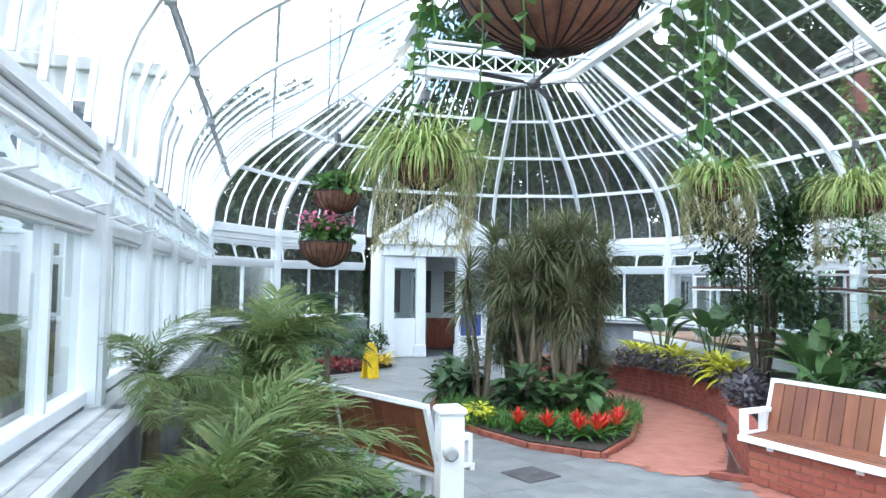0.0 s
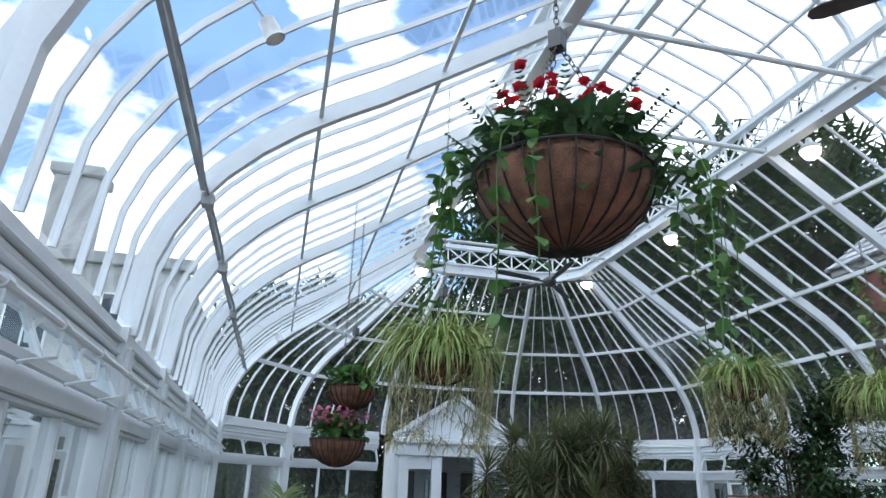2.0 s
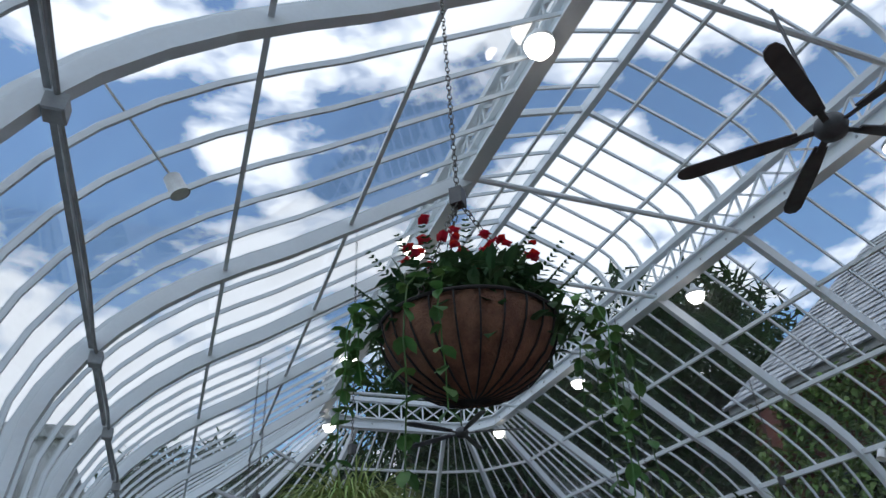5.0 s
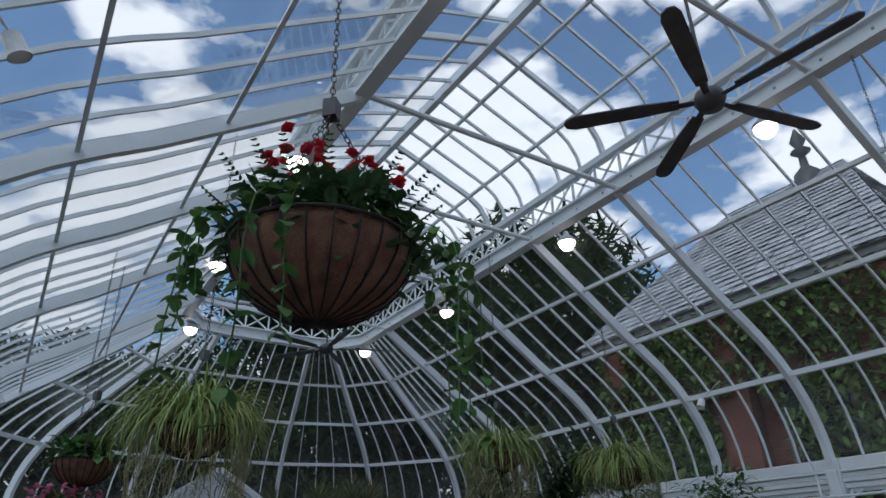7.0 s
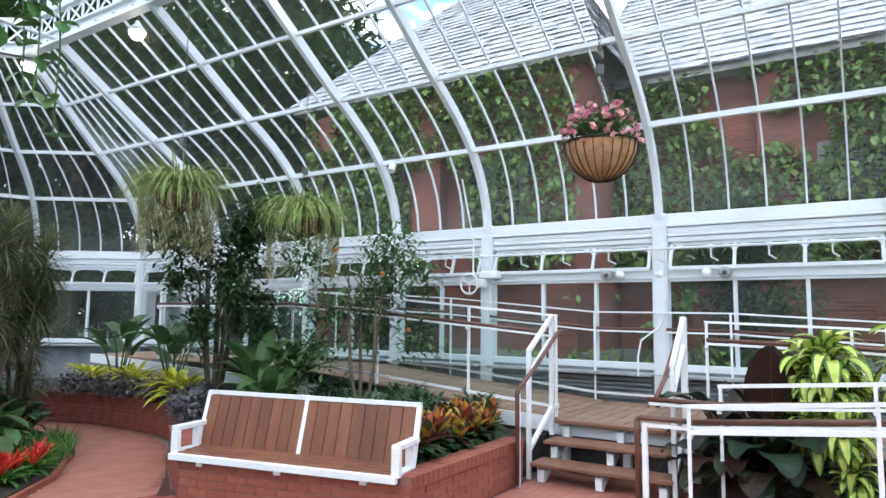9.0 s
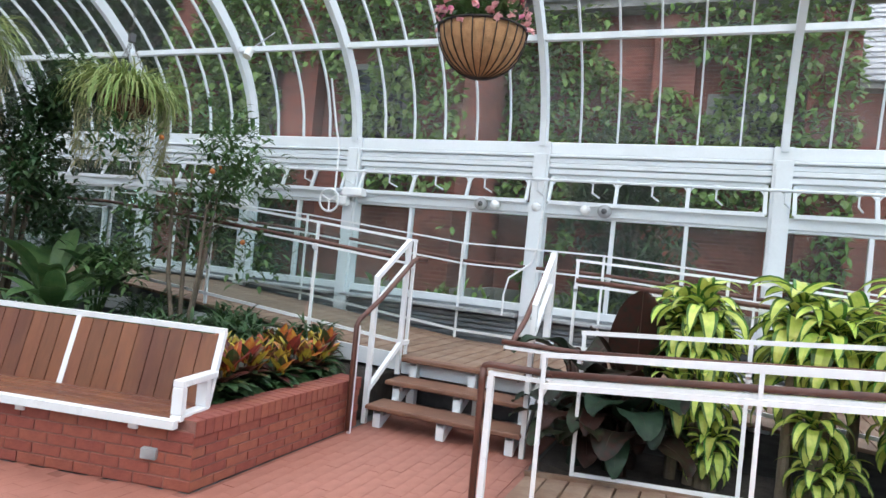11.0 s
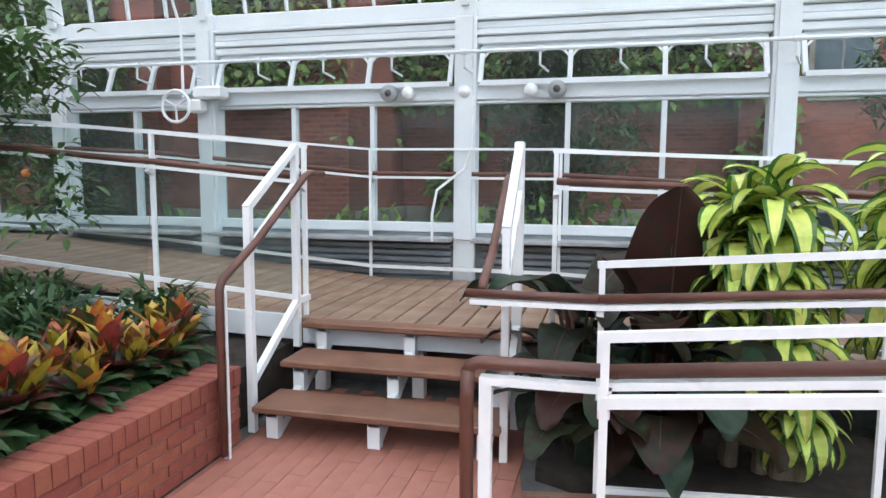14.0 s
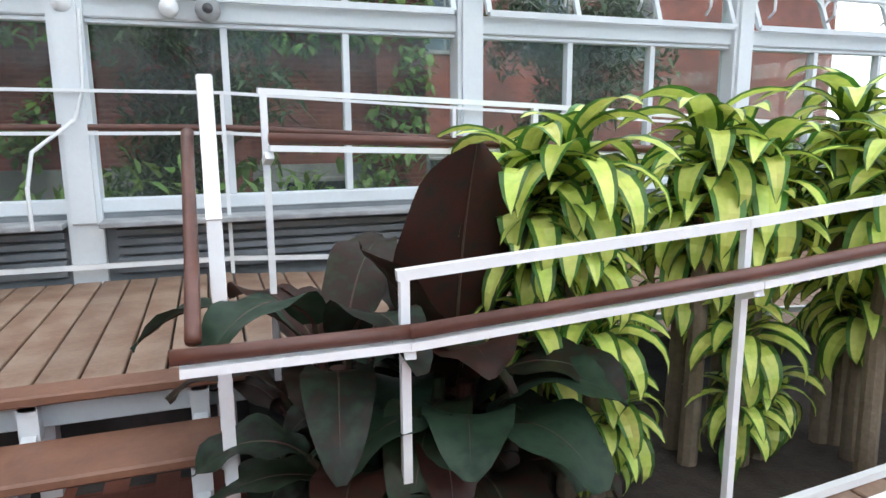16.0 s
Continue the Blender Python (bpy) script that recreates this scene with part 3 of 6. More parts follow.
for y in (3.6, 4.3, 5.0):
    part("joist", Geo().box(8.45, 10.2, y - 0.03, y + 0.03, 0.35, 0.49), WHITE, landing)
    part("prop", Geo().box(8.5, 8.58, y - 0.04, y + 0.04, 0, 0.35), WHITE, landing)
# board added under the landing; its dark colour stands in for the shade there
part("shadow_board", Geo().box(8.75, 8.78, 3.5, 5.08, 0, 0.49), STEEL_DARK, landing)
ramp_up = thing("wall_ramp", "brown timber ramp climbing along the glass wall", "ramp", kind="structure")
board_run(ramp_up, 8.42, 10.25, 5.10, 14.5, R3, step=0.16)
part("edge_beam", Geo().beam((8.4, 5.1, 0.46), (8.4, 14.5, R3(14.5) - 0.07), 0.05, 0.16), WHITE, ramp_up)

stairs = thing("stairs", "open timber stairs with brown treads on white steel stringers", "stairs", kind="structure")
for x, z in ((7.58, 0.20), (7.92, 0.365)):
    part("tread", Geo().slab(x, x + 0.33, 3.61, 5.0, z - 0.042, z, 0.009), TREAD, stairs)
for y in (3.70, 4.30, 4.90):
    g = Geo()
    for x, z in ((7.62, 0.158), (7.96, 0.323), (8.30, 0.49)):
        g.box(x, x + 0.06, y - 0.035, y + 0.035, z - 0.15, z)
        g.box(x, x + 0.26, y - 0.03, y + 0.03, z - 0.03, z)
    g.beam((7.66, y, 0.03), (8.5, y, 0.42), 0.05, 0.07)
    part("stringer", g, WHITE, stairs)

# guard rails
def guard(label, pts, top=1.12, hand=0.92, low=0.10, side=0.06, extra=None, glass=False, posts=None, hand_ends=(0, 0), cap=0.035, second=None, thin=0.04):
    """A white guard rail with posts, a top bar, a bottom bar and a wooden handrail on brackets. pts: feet along the run."""
    rail = thing("guard_rail", label, "railing", group="ramp and stair rails")
    up = Vector((0, 0, 1))
    feet = [Vector(p) for p in pts]
    for p in feet:
        part("post", Geo().beam(p, p + up * top, thin, thin, (0, 1, 0)), WHITE_RAIL, rail)
    for a, b in zip(feet[:-1], feet[1:]):
        d = (b - a).normalized()
        nrm = Vector((-d.y, d.x, 0)).normalized() * side
        part("top_bar", Geo().beam(a + up * top - d * (0.02 if a is feet[0] else 0), b + up * top + d * (0.02 if b is feet[-1] else 0), cap, cap), WHITE_RAIL, rail)
        part("bottom_bar", Geo().beam(a + up * low, b + up * low, 0.03, 0.03), WHITE_RAIL, rail)
        part("hand_plate", Geo().beam(a + up * (hand - 0.037) + nrm, b + up * (hand - 0.037) + nrm, 0.04, 0.022), WHITE_RAIL, rail)
        if second:
            part("middle_bar", Geo().beam(a + up * second, b + up * second, 0.03, 0.03), WHITE_RAIL, rail)
        for e in (a, b):
            part("bracket", Geo().beam(e + up * (hand - 0.09), e + up * (hand - 0.062) + nrm, 0.032, 0.026), WHITE_RAIL, rail)
        if glass:
            pane = part("glass_panel", Geo().beam(a + up * (low + top) / 2 + d * 0.03, b + up * (low + top) / 2 - d * 0.03, 0.008, top - low - 0.05), GLASS_WALL, rail)
            pane.visible_shadow = False
    off = []
    for i, p in enumerate(feet):
        d = (feet[min(i + 1, len(feet) - 1)] - feet[max(i - 1, 0)]).normalized()
        nrm = Vector((-d.y, d.x, 0)).normalized() * side
        off.append(p + nrm + up * hand)
    d0, d1 = (off[0] - off[1]).normalized(), (off[-1] - off[-2]).normalized()
    path = ([off[0] + d0 * hand_ends[0]] if hand_ends[0] else []) + off + ([off[-1] + d1 * hand_ends[1]] if hand_ends[1] else [])
    part("handrail", Geo().tube(path, 0.02, 10), HANDRAIL, rail, "round dark-stained wooden handrail", smooth=True)
    return rail


near = guard("white steel ramp rail with dark wooden handrail beside the brick floor", [(RX0 - 0.02, y, R1(y) - 0.02) for y in (3.12, 2.05, 1.0, 0.0, -0.6)], top=1.035, hand=0.92, low=0.02, side=0.085, second=0.865, cap=0.026, thin=0.022)
# the handrail runs level past the last post and turns down to the floor at its newel
part("handrail", Geo().tube([(6.165, 3.085, 0.951), (6.165, 3.46, 0.951), (6.165, 3.485, 0.94), (6.165, 3.495, 0.92)], 0.02, 10), HANDRAIL, near, "round dark-stained wooden handrail", smooth=True)
part("newel", Geo().tube([(6.165, 3.492, 0.93), (6.165, 3.495, 0.85), (6.165, 3.49, 0.0)], 0.021, 10), HANDRAIL, near, "dark wooden newel", smooth=True)
part("newel_plate", Geo().beam((6.165, 3.44, 0.0), (6.165, 3.44, 0.905), 0.035, 0.035, (0, 1, 0)), WHITE_RAIL, near)
part("hand_plate", Geo().beam((6.165, 3.457, 0.903), (6.165, 3.10, 0.903), 0.04, 0.022), WHITE_RAIL, near)
far = guard("white steel ramp rail with dark wooden handrail beside the planted strip", [(7.30, 3.13, 0.055), (7.22, 2.05, R1(2.05)), (7.20, 1.05, R1(1.05)), (7.2, 0.0, R1(0)), (7.2, -0.6, R1(-0.6))], top=1.04, hand=0.90, low=0.02, side=-0.07, cap=0.03, thin=0.026)
part("handrail", Geo().tube([(7.235, 3.12, 0.955), (7.235, 3.72, 0.955)], 0.02, 10), HANDRAIL, far, "round dark-stained wooden handrail", smooth=True)
part("hand_plate", Geo().beam((7.235, 3.12, 0.918), (7.235, 3.70, 0.918), 0.04, 0.022), WHITE_RAIL, far)
r2a = guard("white steel rail of the upper ramp beside the planted strip", [(8.2, 3.40, 0.50), (8.36, 2.2, R2(2.2)), (8.36, 0.8, R2(0.8)), (8.36, -0.6, R2(-0.6))], top=1.12, hand=0.95, low=0.10, side=-0.06, cap=0.022, thin=0.025)
r2b = guard("white steel rail along the glass wall above the ramps", [(10.22, -0.6, R2(-0.6)), (10.22, 1.9, R2(1.9)), (10.22, 3.5, 0.53), (10.22, 5.25, 0.54), (10.22, 7.6, R3(7.6)), (10.22, 10.0, R3(10)), (10.22, 12.4, R3(12.4)), (10.22, 14.4, R3(14.4))], top=1.19, hand=0.97, low=0.10, side=-0.06, cap=0.02, thin=0.025)
r3 = guard("white steel rail with glass panels along the climbing ramp", [(8.48, 5.09, 0.52), (8.40, 6.2, R3(6.2)), (8.38, 7.6, R3(7.6)), (8.38, 9.2, R3(9.2)), (8.38, 10.8, R3(10.8)), (8.38, 12.4, R3(12.4))], top=1.15, hand=0.95, low=0.12, side=0.06, glass=True, cap=0.025, thin=0.028)

stair_l = thing("stair_rail", "white steel stair rail with dark wooden handrail by the planter", "railing", group="ramp and stair rails")
YS = 5.065
part("post", Geo().beam((7.705, YS, 0), (7.705, YS, 1.305), 0.042, 0.042, (0, 1, 0)), WHITE_RAIL, stair_l)
part("post", Geo().beam((8.29, YS, 0.36), (8.29, YS, 1.665), 0.042, 0.042, (0, 1, 0)), WHITE_RAIL, stair_l)
part("top_bar", Geo().beam((7.69, YS, 1.29), (8.30, YS, 1.66), 0.04, 0.04), WHITE_RAIL, stair_l)
part("middle_bar", Geo().beam((7.72, YS, 1.06), (8.29, YS, 1.42), 0.045, 0.03), WHITE_RAIL, stair_l)
part("bottom_bar", Geo().beam((7.72, YS, 0.30), (8.29, YS, 0.66), 0.04, 0.04), WHITE_RAIL, stair_l)
part("bottom_bar", Geo().beam((8.29, YS, 0.66), (8.46, YS, 0.66), 0.04, 0.04), WHITE_RAIL, stair_l)
part("handrail", Geo().tube([(7.30, 5.0, 0.03), (7.30, 5.0, 0.90), (7.33, 5.0, 0.945), (7.70, 5.0, 1.12), (8.30, 5.0, 1.47), (8.36, 5.0, 1.49), (8.58, 5.0, 1.49)], 0.022, 10), HANDRAIL, stair_l, "dark wooden handrail turned down to the floor", smooth=True)
part("newel_plate", Geo().beam((7.335, 5.0, 0.0), (7.335, 5.0, 0.90), 0.022, 0.03, (0, 1, 0)), WHITE_RAIL, stair_l)
stair_r = thing("stair_rail", "white steel stair rail with wooden handrail by the banana leaves", "railing", group="ramp and stair rails")
YR = 3.60
part("post", Geo().beam((7.66, YR, 0), (7.66, YR, 1.22), 0.04, 0.04, (0, 1, 0)), WHITE_RAIL, stair_r)
part("post", Geo().beam((8.13, YR, 0.0), (8.13, YR, 1.665), 0.055, 0.055, (0, 1, 0)), WHITE_RAIL, stair_r)
part("top_bar", Geo().beam((7.65, YR, 1.21), (8.14, YR, 1.655), 0.045, 0.045), WHITE_RAIL, stair_r)
part("middle_bar", Geo().beam((7.66, YR, 0.98), (8.13, YR, 1.40), 0.045, 0.03), WHITE_RAIL, stair_r)
part("bottom_bar", Geo().beam((7.66, YR, 0.22), (8.13, YR, 0.62), 0.04, 0.04), WHITE_RAIL, stair_r)
part("handrail", Geo().tube([(7.36, 3.67, 0.95), (7.40, 3.67, 0.98), (7.66, 3.67, 1.10), (8.12, 3.67, 1.44), (8.2, 3.67, 1.47), (8.3, 3.67, 1.47)], 0.022, 10), HANDRAIL, stair_r, "dark wooden handrail", smooth=True)

# ---- brick planter with its coping ----
ARC = [(5.15, 7.24), (5.45, 7.75), (5.96, 8.55), (6.40, 9.05), (6.73, 9.50), (6.95, 10.2), (7.02, 11.0), (6.95, 12.0), (6.6, 13.2), (6.1, 14.2)]
OUT = [(7.56, 5.06), (5.60, 5.06), (5.15, 7.24)]
PLANT_H = 0.43
planter = thing("brick_planter", "curved red brick retaining wall with a rowlock coping", "planter", kind="structure")
soil_r = solid("soil_bed", Geo().prism([(7.5, 5.15), (8.4, 5.15), (8.4, 14.6), (6.2, 14.6)] + [(x + 0.1, y) for x, y in reversed(ARC)] + [(5.68, 5.15)], 0.0, 0.36), SOIL, "dark soil in the raised brick bed", "soil", "structure")


def brick_wall(owner, pts, height, single=True, coping=True, base=0.0):
    """Bricks in running bond along a line, facing its right hand, with a rowlock coping."""
    stuff, mort = Geo(), Geo()
    for (x0, y0), (x1, y1) in zip(pts[:-1], pts[1:]):
        length = math.dist((x0, y0), (x1, y1))
        ang = math.degrees(math.atan2(y1 - y0, x1 - x0))
        m = pose(x0, y0, base, 0, 0, ang)
        mort.join(Geo().box(0, length, 0.006, 0.10, 0, height - 0.10), m)
        courses = round((height - 0.10) / 0.07)
        ch = (height - 0.10) / courses
        for c in range(courses):
            u = -0.1 if c % 2 else 0.0
            while u < length:
                a, b = max(0, u + 0.005), min(length, u + 0.205 - 0.005)
                if b - a > 0.02:
                    z = 0.004 + c * ch
                    if single:
                        key = (round(b - a, 2), round(ch, 3))
                        me = BRICKS.get(key)
                        if me is None:
                            me = BRICKS[key] = mesh_of("brick", Geo().slab(-(b - a) / 2, (b - a) / 2, 0.0, 0.09, 0, ch - 0.009, 0.003), BRICK)
                        part("brick", me, None, owner, m=m @ pose((a + b) / 2, RND.uniform(-0.002, 0.002), z))
                    else:
                        stuff.join(Geo().slab(a, b, 0.0, 0.09, z, z + ch - 0.009, 0.003), m)
                u += 0.205
        if coping:
            n = max(1, round(length / 0.075))
            for i in range(n):
                a, b = length * i / n + 0.003, length * (i + 1) / n - 0.003
                if single:
                    key = ("c", round(b - a, 3))
                    me = BRICKS.get(key)
                    if me is None:
                        me = BRICKS[key] = mesh_of("coping_brick", Geo().slab(-(b - a) / 2, (b - a) / 2, -0.012, 0.2, 0, 0.10, 0.004), BRICK)
                    part("coping_brick", me, None, owner, m=m @ pose((a + b) / 2, 0, height - 0.10 + RND.uniform(-0.002, 0.002)))
                else:
                    stuff.join(Geo().slab(a, b, -0.012, 0.2, height - 0.10, height, 0.004), m)
            mort.join(Geo().box(0, length, -0.004, 0.19, height - 0.10, height - 0.006), m)
    part("mortar", mort, MORTAR, owner)
    if stuff.v:
        tagged(part("brickwork", stuff, BRICK, owner), kind="stuff")


BRICKS = {}

# ---- benches ----
def bench(label, at, turn, length=2.36, legs=False):
    """A slatted bench: vertical back boards, plank seat, white steel frame and box arms. Its front faces -y, x along it."""
    b = thing("bench", label, "bench", at, turn, group="slatted benches")
    L = length
    seat = part("seat", Geo().slab(0.02, L - 0.02, 0.0, 0.02, 0.415, 0.43, 0.004), WHITE_RAIL, b, "white steel front edge of the seat")
    for i in range(4):
        y = 0.03 + i * 0.09
        part("seat_board", Geo().slab(0.03, L - 0.03, y, y + 0.082, 0.41 + 0.004 * i, 0.435 + 0.004 * i, 0.005), TEAK, b)
    n = 18
    lean = 0.14
    tilt = math.degrees(math.atan2(lean, 0.5))
    for i in range(n):
        u0 = 0.035 + (L - 0.07) * i / n
        u1 = 0.035 + (L - 0.07) * (i + 1) / n - 0.007
        part("back_board", Geo().slab(u0, u1, -0.012, 0.012, 0.0, 0.465, 0.004), TEAK, b, m=pose(0, 0.345, 0.435, -tilt, 0, 0))
    fr = lambda x: Geo().beam((x, 0.335, 0.40), (x, 0.48, 0.905), 0.035, 0.04, (1, 0, 0))  # noqa: E731
    for x in (0.015, L / 2, L - 0.015):
        part("back_upright", fr(x), WHITE_RAIL, b)
    part("back_rail", Geo().beam((0, 0.48, 0.91), (L, 0.48, 0.91), 0.04, 0.035), WHITE_RAIL, b)
    part("seat_rail", Geo().beam((0, 0.0, 0.40), (L, 0.0, 0.40), 0.05, 0.05).beam((0, 0.345, 0.40), (L, 0.345, 0.40), 0.05, 0.04), WHITE_RAIL, b)
    for x in (0.02, L - 0.02):
        g = Geo()
        y0, y1, z0, z1 = 0.02, 0.33, 0.45, 0.66
        g.slab(x - 0.035, x + 0.035, y0, y1 + 0.08, z1 - 0.045, z1, 0.006).slab(x - 0.035, x + 0.035, y0, y0 + 0.045, z0, z1 - 0.045, 0.006)
        g.slab(x - 0.035, x + 0.035, y1 - 0.045, y1, z0, z1 - 0.045, 0.006).slab(x - 0.035, x + 0.035, y0, y1, z0 - 0.04, z0, 0.006)
        part("arm", g, WHITE_RAIL, b, "white steel box arm")
    for x in (0.3, L / 2, L - 0.3):
        part("bearer", Geo().slab(x - 0.03, x + 0.03, 0.02, 0.345, 0.33, 0.375, 0.004), WHITE_RAIL, b)
        if legs:
            part("leg", Geo().slab(x - 0.03, x + 0.03, 0.18, 0.24, 0.0, 0.33, 0.004), WHITE_RAIL, b)
    return b


bench("red-brown slatted wooden bench with white box arms on the brick planter", (5.10, 7.31, 0.0), -78.4, 2.2)
bench("red-brown slatted wooden bench with white frame beside the palms", (2.33, 6.88, 0.0), 118.5, legs=True)

bollard = thing("bollard", "white square post with chamfered cap and grey electrical socket", "post", (2.05, 6.56, 0))
part("shaft", Geo().slab(-0.085, 0.085, -0.085, 0.085, 0, 0.87, 0.01), WHITE_RAIL, bollard)
part("cap", Geo().slab(-0.1, 0.1, -0.1, 0.1, 0.87, 0.93, 0.02), WHITE_RAIL, bollard)
part("socket", Geo().lathe([(0.0, 0.0), (0.05, 0.0), (0.05, 0.05), (0.035, 0.06), (0, 0.06)], 14), STEEL_GREY, bollard, "round grey socket cover", m=pose(-0.02, -0.085, 0.62, 90, 0, 0))

# ---- plants: materials ----
def leaf_mat(name, color, second=None, rough=0.5, transl=0.25, island=0.25, hue=0.015, spec=0.4):
    return mat(name, color, rough, var=0.12, scale=9, fine=50, bump=0.05, second=second or [c * 0.7 for c in color], island=island, hue=hue, transl=transl, spec=spec)


def ramp_mat(name, colors, rough=0.4, transl=0.2, obj=False, spec=0.5):
    """Leaves whose colour runs through a list, leaf by leaf, with mottling."""
    m = bpy.data.materials.new(name)
    m.use_nodes = True
    n, l = m.node_tree.nodes, m.node_tree.links
    b = n["Principled BSDF"]
    b.inputs["Roughness"].default_value = rough
    b.inputs["Specular IOR Level"].default_value = spec
    g = n.new("ShaderNodeObjectInfo" if obj else "ShaderNodeNewGeometry")
    r = n.new("ShaderNodeValToRGB")
    els = r.color_ramp.elements
    while len(els) < len(colors):
        els.new(0.5)
    for i, c in enumerate(colors):
        els[i].position, els[i].color = i / (len(colors) - 1), (*c, 1)
    co, nz, add = n.new("ShaderNodeTexCoord"), n.new("ShaderNodeTexNoise"), n.new("ShaderNodeMath")
    nz.inputs["Scale"].default_value = 22
    add.operation = "MULTIPLY_ADD"
    add.inputs[1].default_value = 0.55
    sub = n.new("ShaderNodeMath")
    sub.operation = "SUBTRACT"
    sub.inputs[1].default_value = 0.27
    l.new(co.outputs["Object"], nz.inputs["Vector"])
    l.new(nz.outputs["Fac"], add.inputs[0])
    l.new(g.outputs["Random" if obj else "Random Per Island"], add.inputs[2])
    l.new(add.outputs[0], sub.inputs[0])
    l.new(sub.outputs[0], r.inputs["Fac"])
    l.new(r.outputs["Color"], b.inputs["Base Color"])
    tr, mx = n.new("ShaderNodeBsdfTranslucent"), n.new("ShaderNodeMixShader")
    mx.inputs["Fac"].default_value = transl
    l.new(r.outputs["Color"], tr.inputs["Color"])
    l.new(b.outputs["BSDF"], mx.inputs[1])
    l.new(tr.outputs["BSDF"], mx.inputs[2])
    l.new(mx.outputs["Shader"], n["Material Output"].inputs["Surface"])
    return m


PALM = leaf_mat("palm_leaflet", (0.10, 0.165, 0.045), (0.16, 0.20, 0.07))
DRAC = leaf_mat("narrow_dracaena_leaf", (0.085, 0.125, 0.05), (0.15, 0.135, 0.075))
GREEN = leaf_mat("green_leaf", (0.06, 0.15, 0.04), (0.10, 0.20, 0.05))
DARKGREEN = leaf_mat("dark_green_leaf", (0.03, 0.075, 0.03), (0.05, 0.10, 0.035))
MIDGREEN = leaf_mat("mid_green_leaf", (0.055, 0.12, 0.04), (0.085, 0.15, 0.05))
LIME = leaf_mat("lime_leaf", (0.62, 0.58, 0.05), (0.44, 0.50, 0.05))
SPIDER = leaf_mat("spider_plant_leaf", (0.34, 0.40, 0.14), (0.22, 0.30, 0.09), hue=0.03)
SPIDER_DRY = leaf_mat("spider_plant_runner", (0.42, 0.38, 0.22), (0.30, 0.30, 0.14))
STRAP = leaf_mat("strap_leaf_green", (0.09, 0.22, 0.04), (0.05, 0.14, 0.028), rough=0.35)
STRIPE = leaf_mat("strap_leaf_stripe", (0.70, 0.74, 0.20), (0.52, 0.64, 0.13), rough=0.35)
BANANA = ramp_mat("banana_leaf", [(0.012, 0.026, 0.017), (0.024, 0.048, 0.028), (0.016, 0.018, 0.013), (0.042, 0.015, 0.011), (0.026, 0.015, 0.010), (0.022, 0.042, 0.020)], 0.45, 0.12, obj=True, spec=0.22)
CROTON = ramp_mat("croton_leaf", [(0.04, 0.07, 0.025), (0.20, 0.05, 0.035), (0.40, 0.34, 0.04), (0.55, 0.36, 0.05), (0.52, 0.13, 0.04), (0.30, 0.05, 0.04), (0.10, 0.035, 0.03)], 0.32)
CROTON_LOW = ramp_mat("croton_low_leaf", [(0.03, 0.06, 0.02), (0.05, 0.08, 0.025), (0.12, 0.035, 0.03), (0.06, 0.03, 0.03), (0.20, 0.05, 0.04)], 0.35)
RED_BROM = leaf_mat("red_bract", (0.62, 0.045, 0.025), (0.50, 0.02, 0.02), hue=0.01)
RED_FLOWER = leaf_mat("red_petal", (0.60, 0.02, 0.05), (0.45, 0.01, 0.04), island=0.2)
PINK = leaf_mat("pink_petal", (0.80, 0.46, 0.46), (0.68, 0.28, 0.32), island=0.25)
PURPLE = leaf_mat("purple_leaf", (0.10, 0.035, 0.06), (0.06, 0.05, 0.045))
SILVER = leaf_mat("grey_purple_leaf", (0.16, 0.16, 0.17), (0.085, 0.07, 0.10), transl=0.1)
REDLEAF = leaf_mat("dark_red_leaf", (0.22, 0.03, 0.03), (0.12, 0.03, 0.03))
BARK = mat("bark", (0.16, 0.125, 0.09), 0.9, var=0.3, scale=12, fine=70, bump=0.8, second=(0.10, 0.08, 0.06))
STEM = mat("cane_stem", (0.20, 0.155, 0.11), 0.8, var=0.25, scale=14, fine=60, bump=0.5, second=(0.17, 0.13, 0.09))
TREE_LEAF = leaf_mat("tree_leaf", (0.028, 0.06, 0.022), (0.05, 0.09, 0.03), island=0.4)
IVY = leaf_mat("ivy_leaf", (0.10, 0.18, 0.035), (0.14, 0.22, 0.05), island=0.35)
YELLOW_PLASTIC = mat("yellow_plastic", (0.80, 0.55, 0.02), 0.4, var=0.05, bump=0.02)
R = RND


def two_mesh(name, ga, ma, gb, mb):
    """One mesh of two materials."""
    g = Geo().join(ga).join(gb)
    me = mesh_of(name, g, ma)
    me.materials.append(mb)
    me.polygons.foreach_set("material_index", [0] * len(ga.f) + [1] * len(gb.f))
    me.update()
    return me


def scatter(geo, c, rad, count, size, width, up=0.4, droop=1.2, n=2, shell=0.5, fold=0.2):
    """Leaves through an uneven ellipsoid."""
    lumps = [(Vector((R.gauss(0, 1), R.gauss(0, 1), R.gauss(0, 1))).normalized(), R.uniform(0.75, 1.15)) for _ in range(9)]
    for _ in range(count):
        d = Vector((R.gauss(0, 1), R.gauss(0, 1), R.gauss(0, 1))).normalized()
        reach = max((k * max(0, d.dot(v)) ** 2 for v, k in lumps), default=1) * 0.5 + 0.6
        k = (shell + (1 - shell) * R.random()) * reach
        p = (c[0] + d.x * rad[0] * k, c[1] + d.y * rad[1] * k, c[2] + d.z * rad[2] * k)
        s = size * R.uniform(0.6, 1.25)
        geo.leaf(p, math.degrees(math.atan2(d.y, d.x)) + R.uniform(-60, 60), R.uniform(-30, 60) * (0.5 + up), s, width * R.uniform(0.8, 1.2), droop * R.uniform(0.3, 1.2), n, fold)
    return geo


